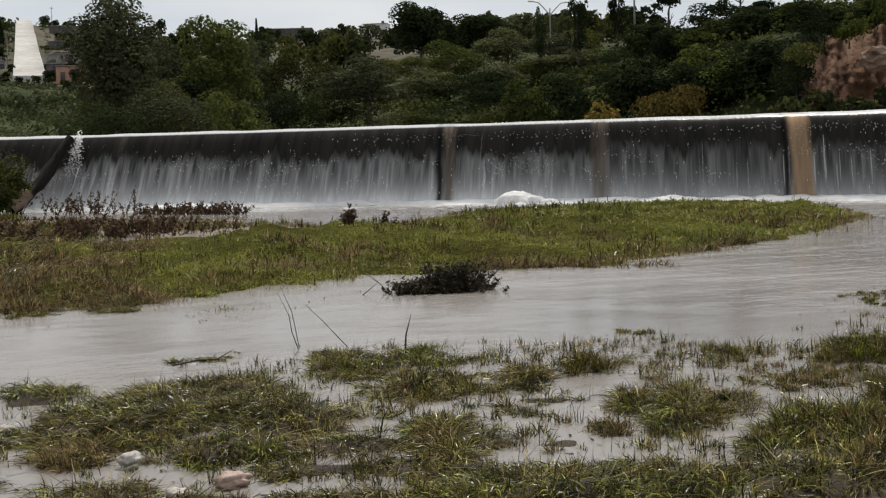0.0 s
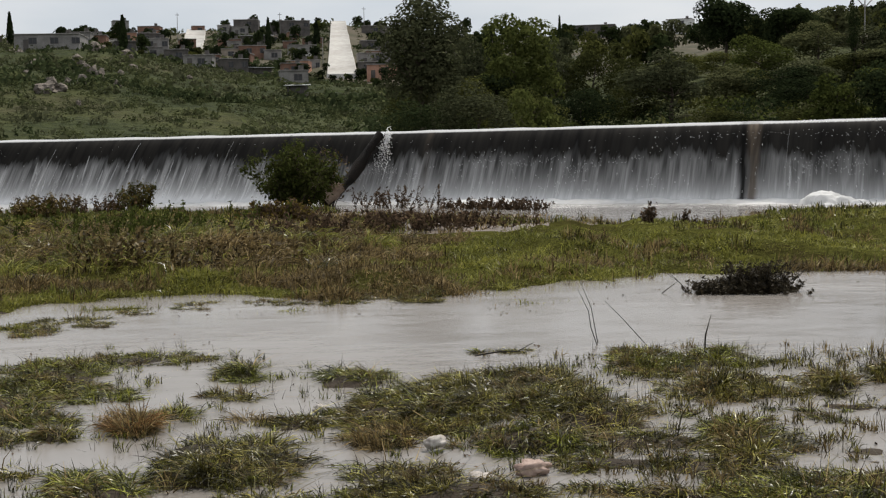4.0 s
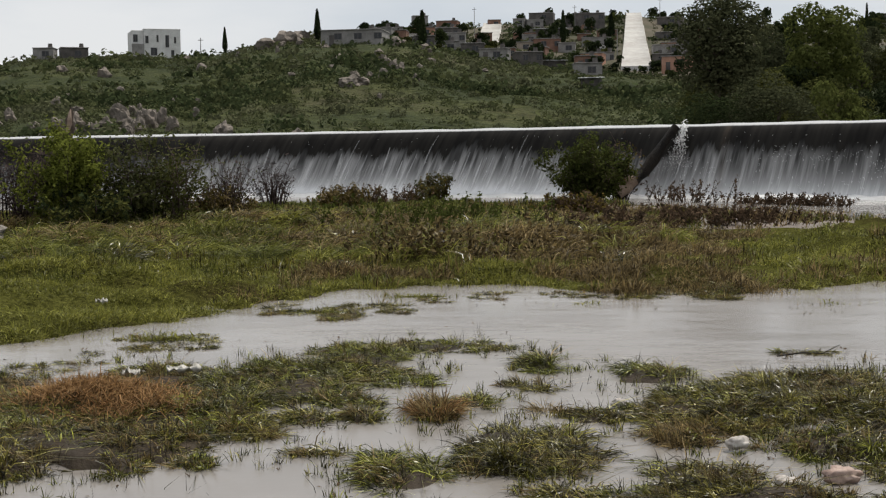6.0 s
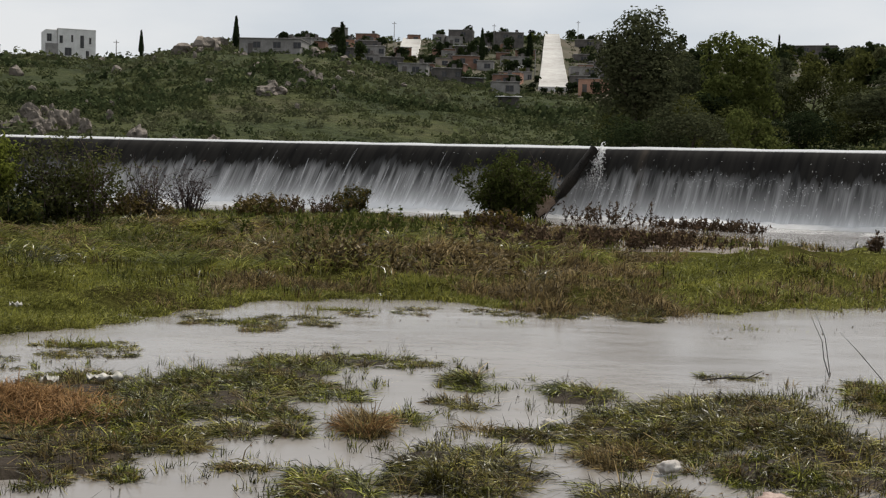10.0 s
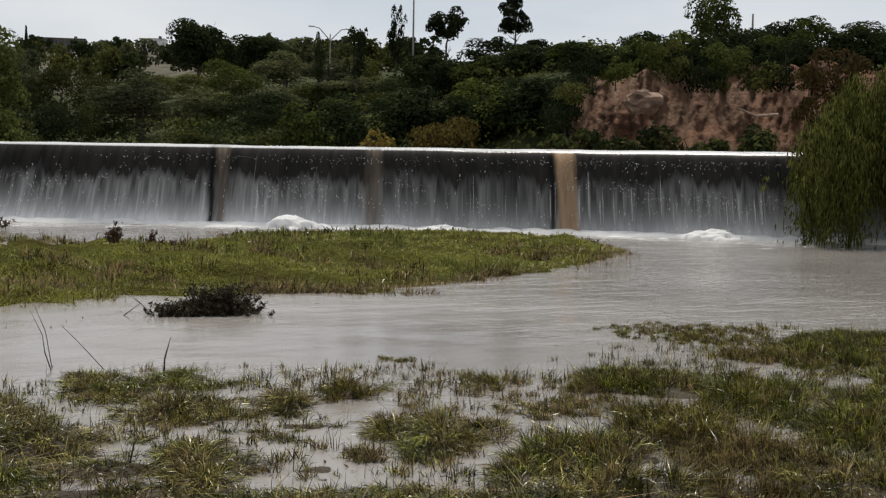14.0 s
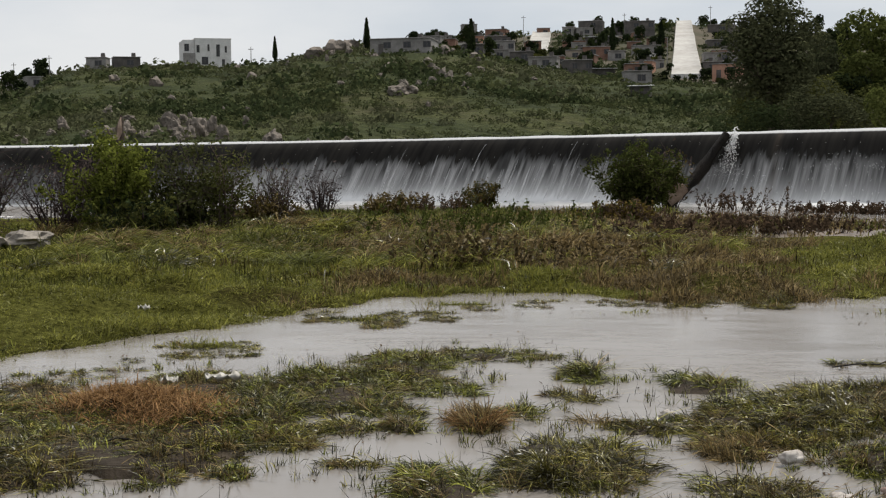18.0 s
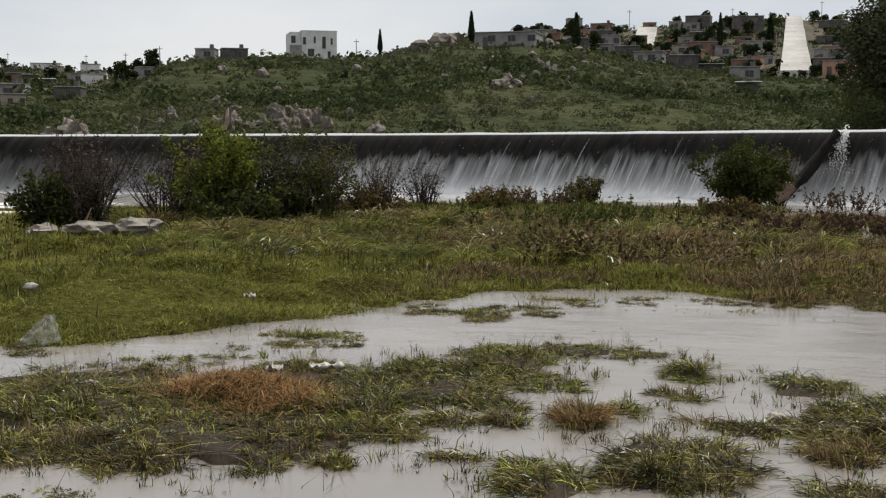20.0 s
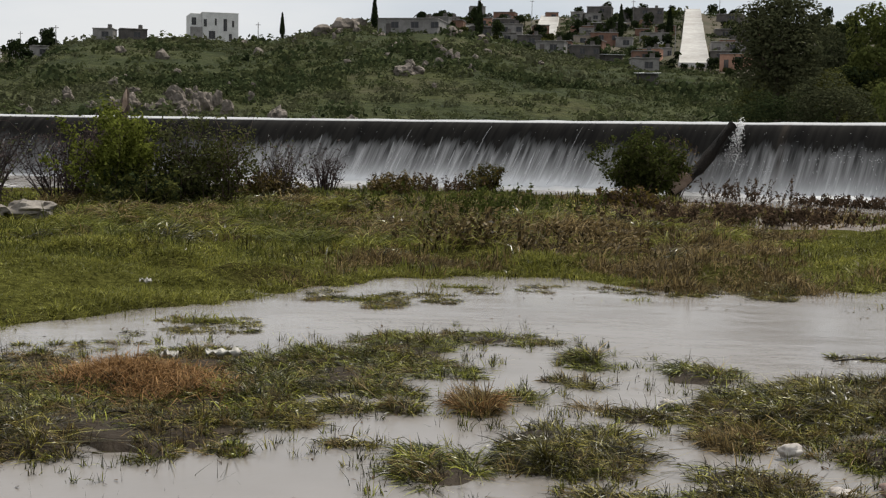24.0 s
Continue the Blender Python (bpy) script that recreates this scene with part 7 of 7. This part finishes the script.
def splash():
    rng = np.random.default_rng(14)
    n = 700
    t = rng.random(n) ** 1.3
    s = rng.normal(-16.45, 0.05 + 0.07 * t, n)
    x, y = dam_place(s - 0.5 * t * rng.uniform(-0.2, 1, n), 0.35 - 0.5 * t - rng.uniform(0, 0.25, n))
    p = np.stack([x, y, 2.32 - 1.4 * t + rng.normal(0, 0.08, n)], -1)
    v, f = leaves(p, rng.normal(size=p.shape), 0.028 * (1.25 - t), rng, 2.4)
    tagged(new("splash", mesh("splash", v, f, FOAM)), "white splash of water where the log breaks the fall", "splash", kind="stuff")


splash()


def snag():
    x, y = dam_place(-39.3, 0.3)
    ob = thing("snag", "broken pale tree stump stranded on the weir's crest", "stump", pose(x, y, 1.0) @ Matrix.Diagonal((1.45, 1.3, 1.12, 1)))
    v, f = tube([[(-0.75, -0.6, -0.4, 0.26), (-0.45, -0.3, 0.3, 0.25), (-0.22, -0.1, 0.75, 0.20), (-0.12, 0, 1.1, 0.17), (0.03, 0, 1.45, 0.13), (0.0, 0, 1.75, 0.11), (0.07, 0, 2.0, 0.07), (0.05, 0, 2.2, 0.02)]], 8)
    part("trunk", mesh("trunk", v, f, BARK, True), None, ob)
    v, f = tube([[(-0.02, -0.14, 1.35, 0.05), (0.04, -0.12, 1.6, 0.075), (0.05, -0.1, 1.95, 0.05), (0.06, -0.04, 2.12, 0.015)]], 6)
    part("split_face", mesh("split_face", v, f, PALE_WOOD, True), None, ob, "pale split wood")
    for path in (((-0.2, 0, 0.8, 0.10), (-0.55, -0.2, 1.15, 0.07), (-0.75, -0.3, 1.05, 0.02)), ((-0.1, 0, 1.1, 0.09), (0.3, -0.2, 1.0, 0.07), (0.55, -0.3, 0.5, 0.03)), ((-0.15, 0, 1.2, 0.08), (-0.25, -0.1, 1.55, 0.05), (-0.3, -0.1, 1.75, 0.015))):
        v, f = tube([path], 6)
        part("branch", mesh("branch", v, f, BARK), None, ob)


snag()


stick("stick", "thin bent stick standing in the channel", ((3.25, 10.35, -0.1, 0.0066), (3.18, 10.4, 0.14, 0.0055), (3.16, 10.4, 0.28, 0.0044), (3.08, 10.45, 0.47, 0.0017)))
stick("stick", "thin forked stick standing in the channel", ((3.27, 10.45, -0.1, 0.0055), (3.20, 10.45, 0.3, 0.0044), (3.12, 10.5, 0.52, 0.0017)))
stick("stick", "thin stick leaning out of the channel", ((3.62, 10.1, -0.05, 0.0055), (3.42, 10.3, 0.22, 0.0039), (3.3, 10.4, 0.36, 0.0017)))
stick("stick", "dark stick standing in the grass edge", ((3.92, 9.75, -0.05, 0.0121), (3.93, 9.75, 0.13, 0.0088), (3.98, 9.75, 0.30, 0.0022)))
stick("stick", "fallen stick by the drift tangle", ((5.05, 13.9, 0.0, 0.0083), (5.2, 13.8, 0.14, 0.0055), (5.0, 13.9, 0.30, 0.0022)))
stick("stick", "fallen stick by the drift tangle", ((5.3, 13.7, 0.0, 0.0083), (5.2, 13.7, 0.12, 0.0055), (5.1, 13.8, 0.24, 0.0022)))
stick("drift_branch", "driftwood branch lying on the matted grass", ((-2.5, 7.2, 0.03, 0.006), (-2.38, 7.16, 0.07, 0.006), (-2.2, 7.15, 0.05, 0.005), (-2.05, 7.1, 0.06, 0.002)))
stick("drift_branch", "driftwood branch lying in the shallows", ((2.1, 9.95, 0.02, 0.008), (2.3, 9.98, 0.04, 0.009), (2.45, 10.0, 0.03, 0.006), (2.6, 10.05, 0.09, 0.003)))
stick("drift_branch", "thick branch lying by the bushes", ((-9.2, 20.3, 0.15, 0.04), (-9.05, 20.2, 0.40, 0.035), (-8.85, 20.1, 0.72, 0.012)), 6, PALE_WOOD)

rock("stone", "white stone lying in matted grass", 1.24, 6.86, 0.045, 0.06, 0.045, 0.034, 501, STONE, 0.4, 3, "stone")
rock("stone", "pinkish stone lying in wet grass", 1.62, 6.2, 0.03, 0.085, 0.055, 0.042, 502, RED_STONE, 0.6, 3, "stone")
rock("stone", "buff stone sunk in wet grass", 1.33, 6.05, 0.03, 0.07, 0.05, 0.035, 503, STONE, 0.4, 3, "stone")
rock("stone", "small pale stone in the weeds", -2.05, 8.0, 0.05, 0.05, 0.035, 0.035, 504, STONE, 0.4, 3, "stone")
rock("stone", "small pale stone in the weeds", -3.7, 8.35, 0.05, 0.06, 0.035, 0.03, 505, STONE, 0.4, 3, "stone")
rock("stone", "pale stone at the meadow's edge", 0.72, 8.05, 0.03, 0.045, 0.035, 0.03, 506, STONE, 0.4, 3, "stone")
rock("slab", "flat pale rock slab on the grassy bank", -9.35, 19.4, 0.37, 0.26, 0.24, 0.10, 507, SLAB, 0.35, 3, "rock")
rock("slab", "flat pale rock slab on the grassy bank", -8.80, 19.9, 0.39, 0.38, 0.28, 0.12, 508, SLAB, 0.35, 3, "rock", 20)
rock("slab", "flat pale rock slab on the grassy bank", -8.15, 20.3, 0.40, 0.40, 0.30, 0.14, 509, SLAB, 0.35, 3, "rock", -15)
rock("stone", "pale stone in the short grass", -6.55, 13.3, 0.17, 0.08, 0.05, 0.04, 510, STONE, 0.4, 3, "stone")


def litter(name, label, x, y, z, length, wide, seed, mat, turn):
    """A crumpled strip of washed-up plastic."""
    bm = bmesh.new()
    bmesh.ops.create_grid(bm, x_segments=14, y_segments=6, size=0.5)
    o = Vector((seed, seed * 2, 0))
    for v in bm.verts:
        n1 = noise.noise(v.co * 4 + o)
        v.co = Vector((v.co.x * length, v.co.y * wide * (1 + 0.4 * n1), 0.05 * n1 + 0.03 * noise.noise(v.co * 9 + o)))
    me = bpy.data.meshes.new(name)
    bm.to_mesh(me)
    bm.free()
    me.materials.append(mat)
    for p in me.polygons:
        p.use_smooth = True
    ob = tagged(new(name, me), label, "litter")
    ob.matrix_basis = pose(x, y, z, 0, 0, turn)
    so = ob.modifiers.new("thick", "SOLIDIFY")
    so.thickness = 0.004


PLASTIC = speckled("dull_white_plastic", (0.24, 0.23, 0.20), (0.46, 0.44, 0.40), 5, 0.5, 0.2, 30, 0.004)
litter("plastic_bag", "flattened white plastic bag in the weeds", -2.2, 8.85, 0.14, 0.24, 0.05, 3, PLASTIC, 8)
litter("plastic_bag", "torn white plastic strip in the weeds", -2.55, 8.75, 0.13, 0.13, 0.04, 7, PLASTIC, -10)
litter("plastic_bag", "crumpled pale plastic on the meadow", -4.0, 12.9, 0.16, 0.12, 0.05, 9, PLASTIC, 0)


def plastic_sheet():
    m = Mat("clear_plastic_film", 0.25)
    m.p.inputs["Base Color"].default_value = (0.55, 0.55, 0.52, 1)
    m.p.inputs["Alpha"].default_value = 0.38
    bm = bmesh.new()
    bmesh.ops.create_grid(bm, x_segments=18, y_segments=16, size=0.5)
    for v in bm.verts:
        q = v.co.copy()
        k = 1 - 0.78 * (q.y + 0.5)
        v.co = Vector((q.x * 0.40 * k + 0.10 * (q.y + 0.5), 0.05 * noise.noise(q * 5), (q.y + 0.5) * 0.26 + 0.03 * noise.noise(q * 4 + Vector((3, 0, 0)))))
    me = bpy.data.meshes.new("plastic_sheet")
    bm.to_mesh(me)
    bm.free()
    me.materials.append(m.m)
    for p in me.polygons:
        p.use_smooth = True
    ob = tagged(new("plastic_sheet", me), "clear plastic sheet snagged upright at the water's edge", "litter")
    ob.matrix_basis = pose(-5.0, 10.25, 0.0, 0, 0, 20)


plastic_sheet()

# ---- poles ----


def pole(az, r, el, arm=False):
    x, y = polar(r, az)
    z = ground_at(x, y)
    tall = EYE + r * math.tan(radians(el)) - z
    ob = thing("utility_pole", "thin utility pole on the skyline" if not arm else "street lamp with twin arms on the bank", "pole", pose(x, y, z - 0.3), "poles")
    w = 0.06 if r < 150 else 0.09
    v, f = tube([[(0, 0, 0, w * 1.3), (0, 0, tall * 0.6, w), (0, 0, tall + 0.3, w * 0.8)]], 8)
    part("shaft", mesh("shaft", v, f, WALLS["gray"], True), None, ob)
    if arm:
        for sgn in (-1, 1):
            v, f = tube([[(0, 0, tall - 0.3, 0.05), (sgn * 0.6, 0, tall + 0.3, 0.045), (sgn * 1.1, 0, tall + 0.75, 0.04), (sgn * 1.7, 0, tall + 0.85, 0.035)]], 6)
            a = part("arm", mesh("arm", v, f, WALLS["gray"]), None, ob)
            part("lamp_head", boxed(sgn * 1.85 - 0.3, sgn * 1.85 + 0.3, -0.1, 0.1, tall + 0.8, tall + 0.92, 0.03), WALLS["tin"], a)
    elif r > 150:
        part("crossarm", boxed(-0.6, 0.6, -0.05, 0.05, tall - 0.3, tall - 0.18), WALLS["dark"], ob)


for az, r, el in ((5.2, 300, 5.0), (-0.9, 380, 6.1), (3.4, 400, 6.1), (-12.6, 292, 4.9), (-22.3, 330, 4.2), (-20.9, 285, 4.5), (-23.9, 400, 4.1), (-27.0, 420, 4.1), (7.0, 420, 6.3), (31.6, 84, 7.6), (46.0, 72, 6.9), (22.0, 300, 5.6)):
    pole(az, r, el)
pole(28.0, 118, 5.9, True)
